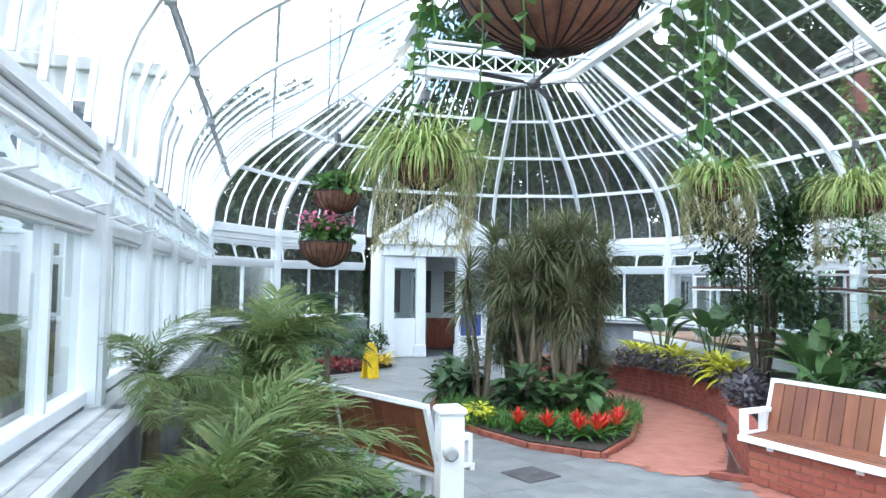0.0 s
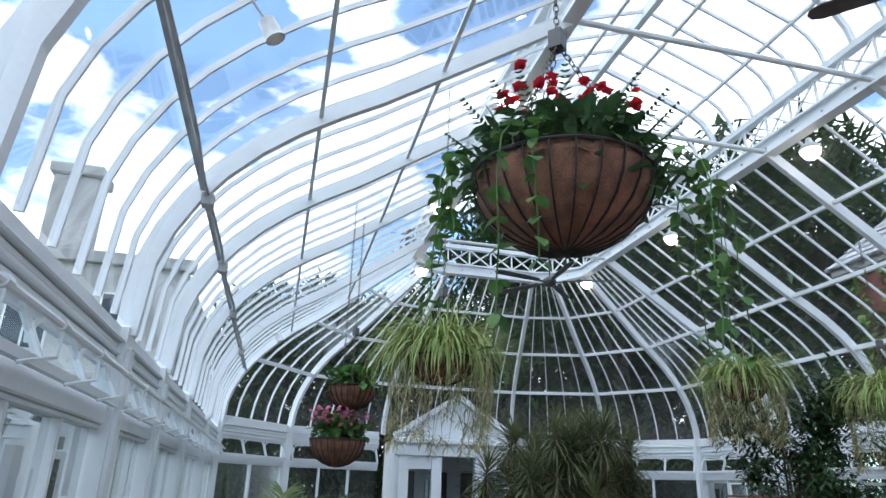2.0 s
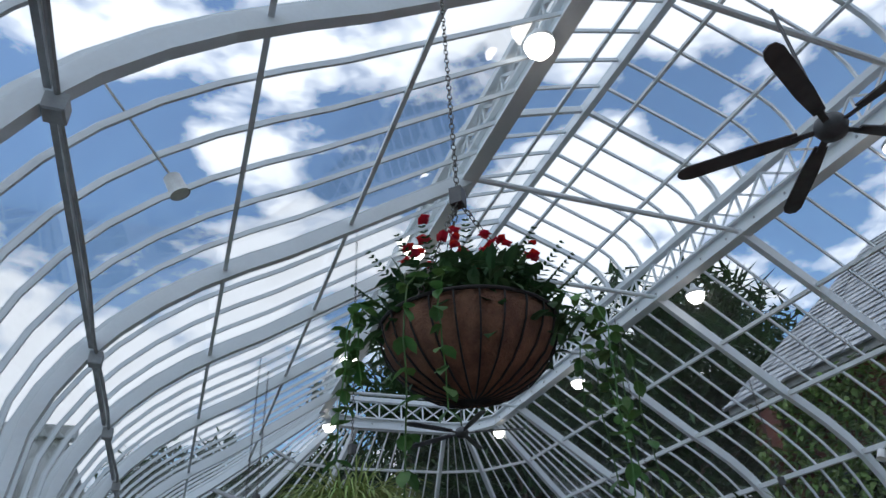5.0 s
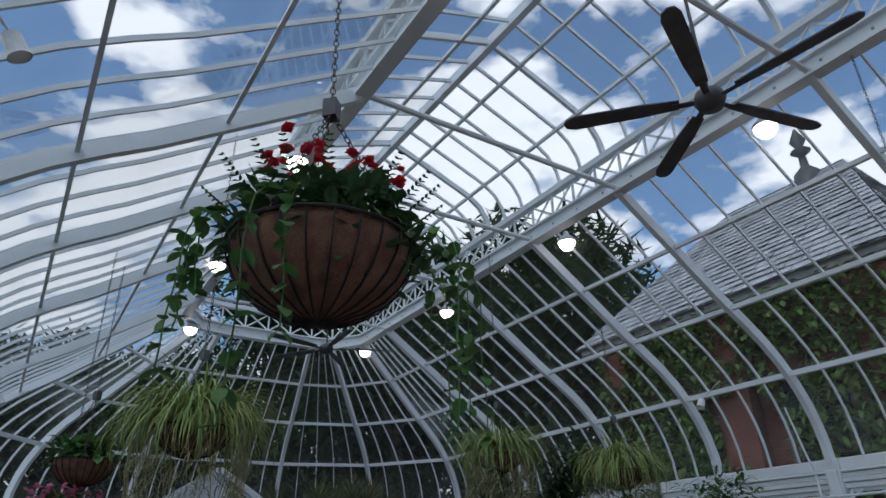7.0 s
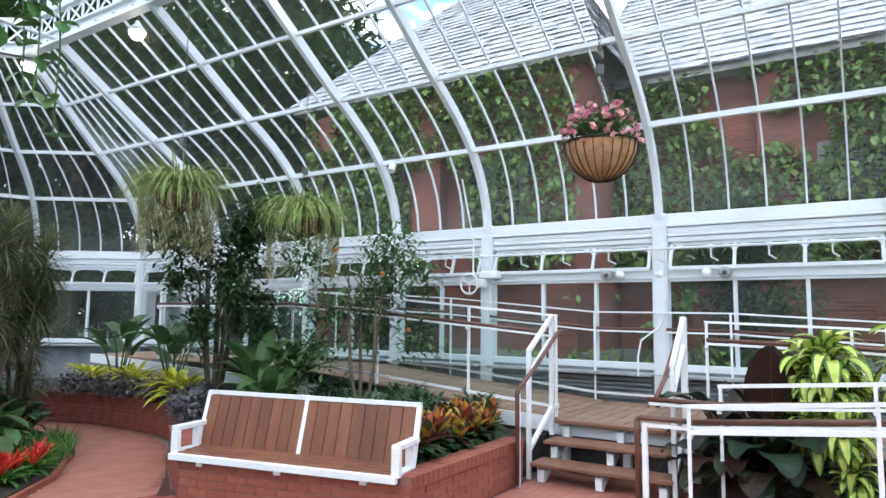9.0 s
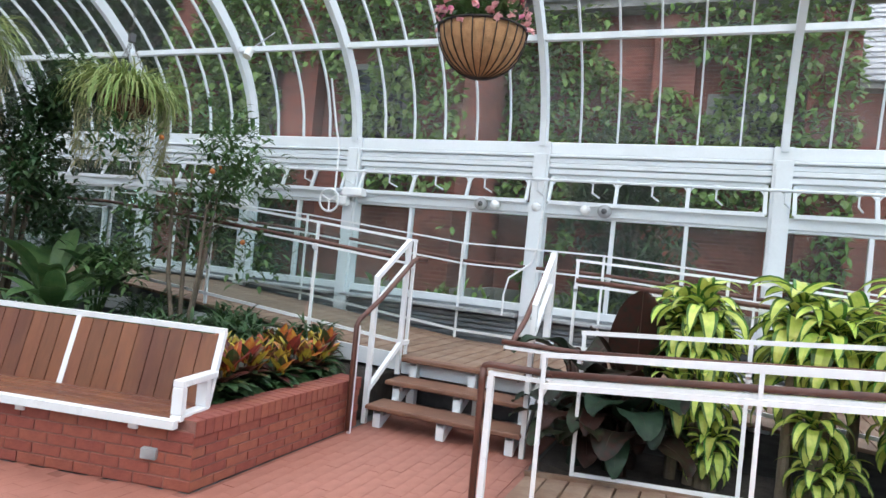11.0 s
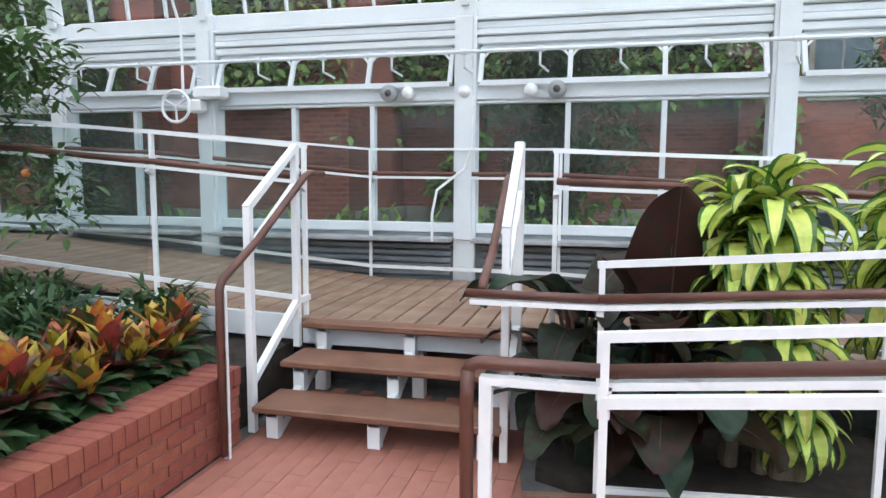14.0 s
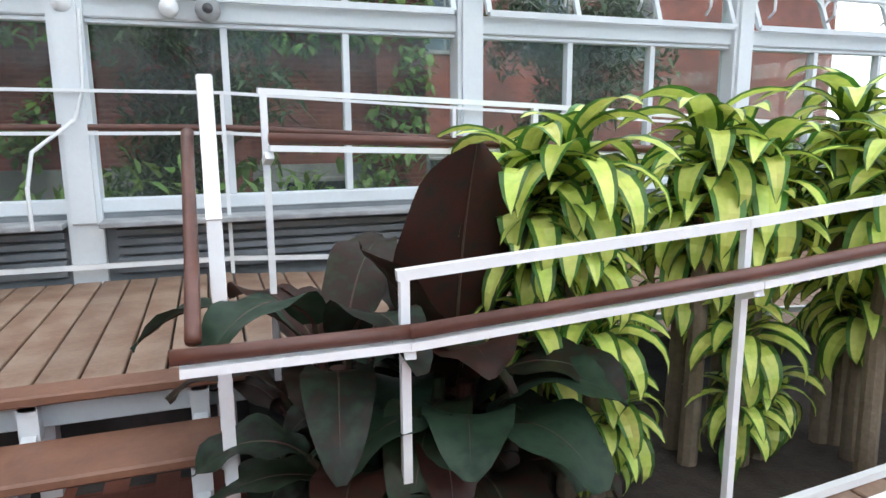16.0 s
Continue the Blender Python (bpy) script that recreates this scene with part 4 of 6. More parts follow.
def frond_mesh(length, pairs, leaflet, seed):
    """A feather palm leaf along +x, rising then bending down."""
    r = random.Random(seed)
    g = Geo()
    p, e = Vector((0, 0, 0)), radians(58)
    pts = [p.copy()]
    step = length / 14
    for i in range(14):
        p = p + Vector((math.cos(e), 0, math.sin(e))) * step
        e -= radians(6.5 + i * 0.55)
        pts.append(p.copy())
    g.tube(pts, [0.009 - 0.0005 * i for i in range(15)], 5, cap=False)
    for i in range(pairs):
        s = 0.14 + 0.84 * i / pairs
        k = min(13, int(s * 14))
        q = pts[k].lerp(pts[k + 1], s * 14 - k)
        ll = leaflet * (0.45 + 0.75 * math.sin(math.pi * (0.12 + 0.85 * s)))
        for sg in (1, -1):
            g.leaf(q, sg * (38 + 22 * (1 - s)) + r.uniform(-7, 7), r.uniform(0, 28) - 25 * s, ll * r.uniform(0.85, 1.1), 0.0135, r.uniform(0.5, 1.3), 3, 0.3)
    return mesh_of("frond", g, PALM)


FRONDS = [frond_mesh(1.15, 44, 0.30, 1), frond_mesh(1.0, 40, 0.28, 2), frond_mesh(1.3, 46, 0.31, 3)]


def palm(label, at, height, fronds, size=1.0, lo=-25, hi=42):
    t = thing("palm", label, "palm", at, R.uniform(0, 360), group="palms in the west bed")
    part("trunk", Geo().tube([(0, 0, 0), (0.01, 0, height * 0.5), (0, 0.01, height)], [0.07, 0.06, 0.05], 10), BARK, t)
    for i in range(fronds):
        part("frond", R.choice(FRONDS), None, t, m=pose(0, 0, height, 0, 0, i * 137.5 + R.uniform(-12, 12)) @ pose(0, 0, 0, R.uniform(-12, 12), -R.uniform(lo, hi), 0) @ Matrix.Scale(size * R.uniform(0.85, 1.1), 4))
    return t


palm("large feathery green palm spreading over the bed edge", (0.74, 5.35, 0.0), 0.5, 26, 0.82, 5, 70)
palm("feathery green palm among low ground plants", (0.5, 4.6, 0.0), 0.3, 12, 0.85, 0, 66)
palm("feathery green palm leaning over the bench back", (0.72, 6.5, 0.0), 0.5, 20, 0.66, 5, 66)
palm("fine-leaved palm beside the glass wall", (0.55, 8.3, 0.0), 0.75, 22, 0.8)
palm("young palm by the window ledge", (0.0, 7.1, 0.3), 0.7, 14, 0.6)


def fan_palm(label, at, height, count):
    t = thing("fan_palm", label, "palm", at, 0, group="palms in the west bed")
    part("trunk", Geo().tube([(0, 0, 0), (0.02, 0, height)], [0.05, 0.035], 8), BARK, t)
    for i in range(count):
        g = Geo()
        for k in range(11):
            g.leaf((0, 0, 0), -75 + 15 * k, 8, 0.36 - abs(k - 5) * 0.015, 0.04, 0.9, 3, 0.35)
        part("fan_leaf", g, DARKGREEN, t, m=pose(0, 0, height - R.uniform(0, 0.45), 0, 0, i * 137.5) @ pose(0.28, 0, 0.18, 0, R.uniform(-30, 35), 0))
    return t


fan_palm("dark green fan palm with stiff spread leaves", (1.05, 8.9, 0.0), 1.45, 24)
palm("bright green palm in the middle of the bed", (0.8, 7.6, 0.0), 0.95, 22, 0.8, 5, 75)
palm("feathery palm at the front of the bed", (0.65, 4.95, 0.0), 0.4, 13, 0.9, 5, 70)
fan_palm("dark green fan palm in the west bed", (1.45, 9.6, 0.0), 1.2, 18)


def clump(name, label, category, at, rad, count, size, width, material, up=0.5, droop=1.0, group="", stems=0):
    t = thing(name, label, category, at, 0, group)
    part("foliage", scatter(Geo(), (0, 0, rad[2]), rad, count, size, width, up, droop, 3), material, t)
    if stems:
        g = Geo()
        for _ in range(stems):
            a = R.uniform(0, math.tau)
            g.tube([(0, 0, 0), (math.cos(a) * rad[0] * 0.5, math.sin(a) * rad[1] * 0.5, rad[2])], 0.012, 5)
        part("stem", g, BARK, t)
    return t


clump("fern", "soft green fern filling the bed", "fern", (1.15, 5.6, 0.0), (0.5, 0.5, 0.28), 420, 0.22, 0.03, GREEN, group="ferns")
clump("fern", "soft green fern beside the palm", "fern", (1.3, 6.75, 0.0), (0.4, 0.4, 0.28), 300, 0.22, 0.03, GREEN, group="ferns")
clump("shrub", "small dark shrub with glossy leaves", "shrub", (1.75, 6.35, 0.0), (0.22, 0.22, 0.2), 110, 0.14, 0.06, DARKGREEN)
clump("shrub", "pale green low plant by the white post", "shrub", (1.55, 6.0, 0.0), (0.2, 0.2, 0.15), 100, 0.14, 0.05, MIDGREEN)


def rosette(g, c, count, length, width, pitch=(25, 80), droop=1.2, n=4, fold=0.35, shape=1.0):
    for i in range(count):
        k = i / count
        g.leaf(c, i * 137.5 + R.uniform(-8, 8), pitch[0] + (pitch[1] - pitch[0]) * k + R.uniform(-6, 6), length * R.uniform(0.8, 1.1), width, droop * R.uniform(0.7, 1.2), n, fold, shape)
    return g


def bromeliad(label, at, leaf, spike=None, size=1.0, group="bromeliads", leaves=18):
    t = thing("bromeliad", label, "bromeliad", at, R.uniform(0, 360), group)
    part("leaf_rosette", rosette(Geo(), (0, 0, 0.02), leaves, 0.30 * size, 0.04 * size, (15, 65), 1.3), leaf, t)
    if spike:
        part("flower_spike", rosette(Geo(), (0, 0, 0.08 * size), 16, 0.22 * size, 0.045 * size, (45, 86), 0.35, 3, 0.4), spike, t, "upright scarlet bracts")
    return t


bromeliad("purple-red bromeliad with pointed leaves", (1.97, 6.5, 0.0), PURPLE, size=0.9)
bromeliad("purple-red bromeliad with pointed upright leaves", (3.80, 6.15, 0.0), PURPLE, size=1.15)
bromeliad("purple-red bromeliad with pointed upright leaves", (3.65, 5.95, 0.0), PURPLE, size=0.9)

# ---- central bed ----
BED = [(4.22, 8.33), (4.92, 8.93), (5.5, 9.75), (5.95, 10.7), (6.05, 11.8), (5.75, 12.9), (5.0, 13.5), (4.2, 13.3), (3.64, 12.56), (3.24, 11.55), (3.2, 10.4), (3.35, 9.63), (3.65, 8.9)]
bed = thing("planting_bed", "kidney-shaped bed with a low brick edge and dark soil", "bed", kind="structure")
part("soil", Geo().prism(BED, -0.01, 0.07), SOIL, bed)


def marginata(label, at, stems, spread):
    t = thing("dracaena", label, "dracaena", at, 0, group="tall narrow-leaved dracaenas")
    for i in range(stems):
        a, h = i * 2.4 + R.uniform(-0.4, 0.4), R.uniform(1.5, 2.5)
        dx, dy = math.cos(a) * spread * R.uniform(0.2, 1), math.sin(a) * spread * R.uniform(0.2, 1)
        pts = [(dx * 0.25, dy * 0.25, 0), (dx * 0.5 + R.uniform(-0.05, 0.05), dy * 0.5, h * 0.4), (dx * 0.85, dy * 0.85 + R.uniform(-0.05, 0.05), h * 0.75), (dx, dy, h)]
        part("stem", Geo().tube(pts, [0.032, 0.027, 0.022, 0.02], 7), STEM, t)
        part("leaf_head", R.choice(HEADS), None, t, m=pose(dx, dy, h, R.uniform(-15, 15), R.uniform(-15, 15), R.uniform(0, 360)))
        if R.random() < 0.95:
            part("leaf_head", R.choice(HEADS), None, t, m=pose(dx * 0.9, dy * 0.9, h * 0.78, R.uniform(-25, 25), R.uniform(-25, 25), R.uniform(0, 360)) @ Matrix.Scale(0.8, 4))
        if R.random() < 0.35:
            part("leaf_head", R.choice(HEADS), None, t, m=pose(dx * 0.75, dy * 0.75, h * R.uniform(0.42, 0.62), R.uniform(-25, 25), R.uniform(-25, 25), R.uniform(0, 360)) @ Matrix.Scale(R.uniform(0.55, 0.75), 4))
    return t


def head_mesh(seed):
    g = Geo()
    for i in range(120):
        k = i / 120
        g.leaf((0, 0, -0.18 + 0.28 * k), i * 137.5, -45 + 125 * k + R.uniform(-8, 8), 0.46 * R.uniform(0.75, 1.1), 0.02, R.uniform(0.5, 1.3), 3, 0.3)
    return mesh_of("leaf_head", g, DRAC)


HEADS = [head_mesh(i) for i in range(3)]
for x, y, s in ((4.35, 10.6, 6), (5.0, 10.9, 6), (4.5, 11.6, 6), (5.35, 11.7, 5), (3.9, 11.3, 5), (4.9, 12.3, 5), (5.55, 11.1, 6), (4.75, 10.3, 5), (5.2, 12.6, 5)):
    marginata("multi-stemmed dracaena with narrow arching olive leaves", (x, y, 0.05), s, 0.42)
for x, y in ((3.95, 9.05), (4.25, 8.85), (4.42, 8.78), (4.6, 8.95), (4.78, 8.98), (4.95, 9.2), (4.35, 9.15), (3.7, 9.35)):
    bromeliad("scarlet bromeliad with green strap leaves in the border", (x, y, 0.07), STRAP, RED_BROM, R.uniform(0.9, 1.15), "scarlet bromeliads")
for x, y, w in ((3.6, 10.0, 0.45), (3.85, 9.6, 0.4), (5.2, 9.75, 0.35), (5.5, 10.4, 0.4), (3.5, 10.8, 0.4), (4.6, 9.5, 0.4), (4.1, 9.4, 0.35), (4.95, 9.55, 0.3), (5.4, 10.0, 0.3), (3.45, 10.3, 0.3)):
    t = thing("border_grass", "dense tuft of bright green narrow border grass", "grass", (x, y, 0.05), 0, "border grasses")
    g = Geo()
    for _ in range(280):
        a, rr = R.uniform(0, math.tau), w * math.sqrt(R.random())
        g.leaf((math.cos(a) * rr, math.sin(a) * rr, 0), R.uniform(0, 360), R.uniform(45, 88), R.uniform(0.18, 0.32), 0.012, R.uniform(0.6, 1.6), 3)
    part("blades", g, STRAP, t)
for x, y, w, mt in ((3.55, 11.6, 0.4, DARKGREEN), (3.8, 12.3, 0.4, DARKGREEN), (4.1, 10.2, 0.35, DARKGREEN), (5.4, 11.0, 0.4, DARKGREEN), (4.7, 9.9, 0.35, MIDGREEN), (5.6, 12.2, 0.4, DARKGREEN)):
    clump("foliage_plant", "broad dark green foliage plant under the dracaenas", "plant", (x, y, 0.05), (w, w, 0.3), 110, 0.28, 0.13, mt, 0.4, 0.9, "broad-leaved bed plants")
clump("coleus", "low lime green plant at the bed corner", "plant", (3.42, 9.95, 0.05), (0.2, 0.2, 0.14), 120, 0.1, 0.05, LIME)
t = thing("bromeliad", "pink flower head among the dracaena canes", "flower", (5.0, 10.55, 0.0))
part("cane", Geo().tube([(0, 0, 0), (0.02, 0, 1.9)], 0.015, 6), STEM, t)
part("flower_spike", rosette(Geo(), (0.02, 0, 1.85), 30, 0.16, 0.035, (-20, 85), 0.8, 3), leaf_mat("rose_bract", (0.42, 0.05, 0.10)), t)

# ---- raised bed ----
def small_tree(label, at, stems, h0, crown_c, crown_r, count, size, width, material, name="small_tree", fruit=0):
    t = thing(name, label, "tree", at, 0)
    for i in range(stems):
        a = i * 2.399
        sp = crown_r[0] * 0.55 * R.uniform(0.3, 1)
        e = (crown_c[0] + math.cos(a) * sp, crown_c[1] + math.sin(a) * sp, crown_c[2] + R.uniform(-0.1, 0.4) * crown_r[2])
        part("trunk", Geo().tube([(math.cos(a) * 0.05, math.sin(a) * 0.05, 0), (math.cos(a) * 0.1 + e[0] * 0.3, math.sin(a) * 0.1 + e[1] * 0.3, h0), e], [0.028, 0.022, 0.01], 7), BARK, t)
        for k in range(3):
            q = Vector(e).lerp(Vector((0, 0, h0)), 0.15 + 0.2 * k)
            b = a + R.uniform(-1.2, 1.2)
            part("branch", Geo().tube([q, q + Vector((math.cos(b) * 0.3, math.sin(b) * 0.3, 0.22))], [0.01, 0.004], 5), BARK, t)
    g = Geo()
    lumps = 14
    for k in range(lumps):
        d = Vector((R.gauss(0, 1), R.gauss(0, 1), 0)).normalized() * R.uniform(0.3, 0.95)
        d.z = -0.8 + 1.6 * (k + R.random()) / lumps
        scatter(g, (crown_c[0] + d.x * crown_r[0], crown_c[1] + d.y * crown_r[1], crown_c[2] + d.z * crown_r[2]), [r * 0.42 for r in crown_r], count // lumps, size, width, 0.4, 1.2, 3, 0.2)
    part("crown", g, material, t)
    if fruit:
        peel = mat("orange_fruit", (0.55, 0.16, 0.03), 0.4)
        for _ in range(fruit):
            d = Vector((R.gauss(0, 1), R.gauss(0, 1), R.gauss(0, 1))).normalized() * 0.8
            part("fruit", Geo().lathe([(0.001, -0.028), (0.02, -0.02), (0.028, 0), (0.02, 0.02), (0.001, 0.028)], 8, (crown_c[0] + d.x * crown_r[0], crown_c[1] + d.y * crown_r[1], crown_c[2] + d.z * crown_r[2])), peel, t, "small orange fruit")
    return t


small_tree("dense dark green small tree with many pale thin trunks", (7.30, 9.55, 0.36), 9, 0.9, (0.02, 0, 1.85), (0.85, 0.85, 1.12), 4200, 0.15, 0.045, DARKGREEN)
small_tree("slender citrus tree with an open crown and orange fruits", (7.78, 7.35, 0.36), 4, 0.7, (0, 0, 1.5), (0.9, 0.9, 0.95), 2300, 0.14, 0.04, MIDGREEN, "citrus_tree", 6)
for x, y in ((7.22, 10.2), (7.38, 10.6), (7.45, 11.6), (7.55, 12.0), (7.5, 12.9), (7.12, 9.85)):
    bromeliad("lime yellow bromeliad with broad strap leaves", (x, y, 0.50), LIME, None, 1.9, "lime bromeliads", 46)


def paddle(label, at, count, h, size, material=DARKGREEN):
    """A clump of long-stalked paddle leaves."""
    t = thing("bird_of_paradise", label, "plant", at, R.uniform(0, 360), "paddle-leaved plants")
    for i in range(count):
        a = i * 137.5 + R.uniform(-15, 15)
        ln = h * R.uniform(0.6, 1.0)
        out = R.uniform(0.15, 0.4)
        e = Vector((math.cos(radians(a)) * out * ln, math.sin(radians(a)) * out * ln, ln))
        stalk = part("stalk", Geo().tube([(0, 0, 0), tuple(e * 0.6), tuple(e)], [0.016, 0.012, 0.008], 6), MIDGREEN, t)
        part("blade", Geo().leaf(e, a, R.uniform(35, 75), size * R.uniform(0.8, 1.15), size * 0.38, R.uniform(0.6, 1.4), 7, 0.25, 0.9), material, stalk)
    return t


paddle("tall paddle-leaved plant with dark glossy leaves", (7.75, 11.1, 0.36), 10, 0.9, 0.65)
paddle("tall paddle-leaved plant with dark glossy leaves", (7.55, 12.2, 0.36), 10, 1.0, 0.6)
paddle("paddle-leaved plant behind the bench", (7.2, 8.55, 0.36), 14, 0.65, 0.6, MIDGREEN)
paddle("paddle-leaved plant behind the bench", (6.75, 7.9, 0.36), 12, 0.45, 0.5, MIDGREEN)
paddle("paddle-leaved plant in the raised bed", (7.75, 8.55, 0.36), 12, 0.7, 0.55, DARKGREEN)
for x, y, w in ((6.95, 9.35, 0.3), (7.05, 9.75, 0.32), (7.15, 10.4, 0.34), (7.18, 11.0, 0.36), (7.1, 11.6, 0.36), (6.9, 12.3, 0.36), (6.6, 12.9, 0.34), (6.2, 8.55, 0.26), (6.55, 9.0, 0.26), (6.3, 13.6, 0.3)):
    clump("groundcover", "low grey-purple groundcover spilling over the coping", "groundcover", (x, y, 0.36), (w, w, 0.2), 330, 0.085, 0.05, SILVER, 0.5, 0.8, "grey-purple groundcover")
for x, y, w in ((6.3, 6.9, 0.4), (7.0, 6.7, 0.45), (7.6, 6.5, 0.4), (8.0, 6.9, 0.35), (6.5, 7.5, 0.35), (7.2, 6.1, 0.35), (8.0, 5.9, 0.3), (6.1, 7.6, 0.3), (8.0, 8.0, 0.35)):
    clump("fern", "low feathery dark green fern in the raised bed", "fern", (x, y, 0.36), (w, w, 0.24), 330, 0.15, 0.035, DARKGREEN, 0.5, 1.0, "raised bed ferns")


def croton(at, size=1.0):
    t = thing("croton", "croton with yellow, orange and dark red mottled leaves", "croton", at, R.uniform(0, 360), "crotons by the stairs")
    part("stem", Geo().tube([(0, 0, 0), (0.01, 0, 0.22 * size)], 0.012, 6), BARK, t)
    low = Geo()
    for i in range(34):
        low.leaf((0, 0, 0.04 + 0.12 * i / 34), i * 137.5, 5 + R.uniform(-20, 35), 0.24 * size * R.uniform(0.75, 1.1), 0.085 * size, 0.8, 4, 0.25)
    part("lower_leaves", low, DARKGREEN, t)
    part("mottled_leaves", rosette(Geo(), (0, 0, 0.12 * size), 16, 0.21 * size, 0.085 * size, (15, 50), 0.6, 5, 0.3, 0.8), CROTON_LOW, t, "dark red and green leaves")
    up = Geo()
    for k in range(3):
        a = k * 2.1
        rosette(up, (math.cos(a) * 0.075 * size, math.sin(a) * 0.075 * size, (0.15 + 0.04 * k) * size), 9, 0.19 * size, 0.088 * size, (48, 88), 0.25, 5, 0.3, 0.8)
    part("upper_leaves", up, CROTON, t, "bright mottled top leaves")
    return t


for i, (x, y) in enumerate(((6.15, 5.38), (6.3, 5.62), (6.48, 5.45), (6.78, 5.40), (7.08, 5.44), (7.36, 5.42), (6.35, 6.05), (6.38, 5.80), (6.7, 5.78), (7.0, 5.80), (7.3, 5.76), (6.12, 6.1), (7.6, 5.5))):
    croton((x, y, 0.36), R.uniform(0.9, 1.2))

# ---- planted strip between the ramps ----
strip = solid("soil_strip", Geo().prism([(7.26, -0.55), (8.34, -0.55), (8.34, 3.42), (7.5, 3.42), (7.3, 3.0)], -0.01, 0.06), SOIL, "dark soil strip between the two ramps", "soil", "structure")


def strap_head(seed):
    """A head of broad drooping leaves with a yellow middle stripe."""
    ga, gb = Geo(), Geo()
    for i in range(26):
        k = i / 26
        yaw, pitch = i * 137.5 + R.uniform(-10, 10), 15 + 60 * k + R.uniform(-8, 8)
        ln, w, dr = 0.42 * R.uniform(0.75, 1.15), 0.125 * R.uniform(0.85, 1.15), R.uniform(2.2, 3.3) * (1.05 - 0.35 * k)
        one = Geo().leaf((0, 0, -0.12 + 0.2 * k), yaw, pitch, ln, w, dr, 8, 0.22, 0.85, R.uniform(-0.4, 0.4))
        n = len(one.v) // 3
        left, mid_l, mid_r, right = [], [], [], []
        for j in range(n):
            a, b, c = (Vector(p) for p in one.v[3 * j:3 * j + 3])
            left.append(a), mid_l.append(a.lerp(b, 0.36)), mid_r.append(c.lerp(b, 0.36)), right.append(c)
        mid = [Vector(one.v[3 * j + 1]) for j in range(n)]
        for p, q, g in ((left, mid_l, ga), (mid_r, right, ga)):
            g.add([v for j in range(n) for v in (p[j], q[j])], [(2 * j, 2 * j + 1, 2 * j + 3, 2 * j + 2) for j in range(n - 1)])
        gb.add([v for j in range(n) for v in (mid_l[j], mid[j], mid_r[j])], [f for j in range(n - 1) for f in ((3 * j, 3 * j + 1, 3 * j + 4, 3 * j + 3), (3 * j + 1, 3 * j + 2, 3 * j + 5, 3 * j + 4))])
    return two_mesh("leaf_head", ga, STRAP, gb, STRIPE)


SHEADS = [strap_head(i) for i in range(3)]


def cornplant(at, canes):
    t = thing("corn_plant", "corn plant with drooping yellow-striped green leaves on bare canes", "dracaena", at, R.uniform(0, 360), "corn plants between the ramps")
    for dx, dy, h in canes:
        part("cane", Geo().tube([(dx, dy, 0), (dx + 0.01, dy, h * 0.5), (dx, dy, h)], [0.042, 0.038, 0.034], 9), STEM, t)
        part("leaf_head", R.choice(SHEADS), None, t, m=pose(dx, dy, h, R.uniform(-8, 8), R.uniform(-8, 8), R.uniform(0, 360)) @ Matrix.Scale(1.0 if h > 0.95 else 0.6 + 0.3 * h, 4))
        if h > 0.95:
            part("leaf_head", R.choice(SHEADS), None, t, m=pose(dx, dy, h - 0.24, R.uniform(-8, 8), R.uniform(-8, 8), R.uniform(0, 360)) @ Matrix.Scale(0.85, 4))
    return t


cornplant((7.72, 2.36, 0.05), ((0, 0, 1.26), (-0.08, 0.16, 1.2), (0.14, 0.22, 0.95), (-0.1, 0.1, 0.66), (0.12, -0.1, 0.35), (0.12, 0.1, 1.02), (0.1, 0.34, 1.2)))
cornplant((7.76, 1.75, 0.05), ((0, 0, 1.33), (-0.14, 0.05, 1.02), (0.1, 0.2, 1.22), (-0.12, 0.3, 1.1)))
cornplant((7.72, 1.05, 0.05), ((0, 0, 1.42), (-0.12, 0.3, 1.2), (-0.1, 0.14, 0.66)))
cornplant((7.85, 0.45, 0.05), ((0, 0, 1.35), (-0.15, 0.0, 0.8), (0.05, -0.2, 1.1)))
cornplant((7.7, 1.42, 0.05), ((0, 0, 0.28),))
cornplant((7.75, -0.15, 0.05), ((0, 0, 1.3), (0.1, 0.1, 0.7)))
cornplant((7.68, 2.29, 0.05), ((0, 0, 0.65),))
cornplant((7.68, 2.25, 0.05), ((0, 0, 0.25),))
cornplant((7.68, 1.59, 0.05), ((0, 0, 0.57),))
cornplant((7.68, 1.56, 0.05), ((0, 0, 0.25),))
cornplant((7.68, 1.00, 0.05), ((0, 0, 0.66),))
cornplant((8.05, 1.3, 0.05), ((0, 0, 1.25), (0.05, 0.5, 1.18)))


PETIOLE = leaf_mat("dark_petiole", (0.075, 0.028, 0.025), (0.05, 0.05, 0.03), transl=0.0)


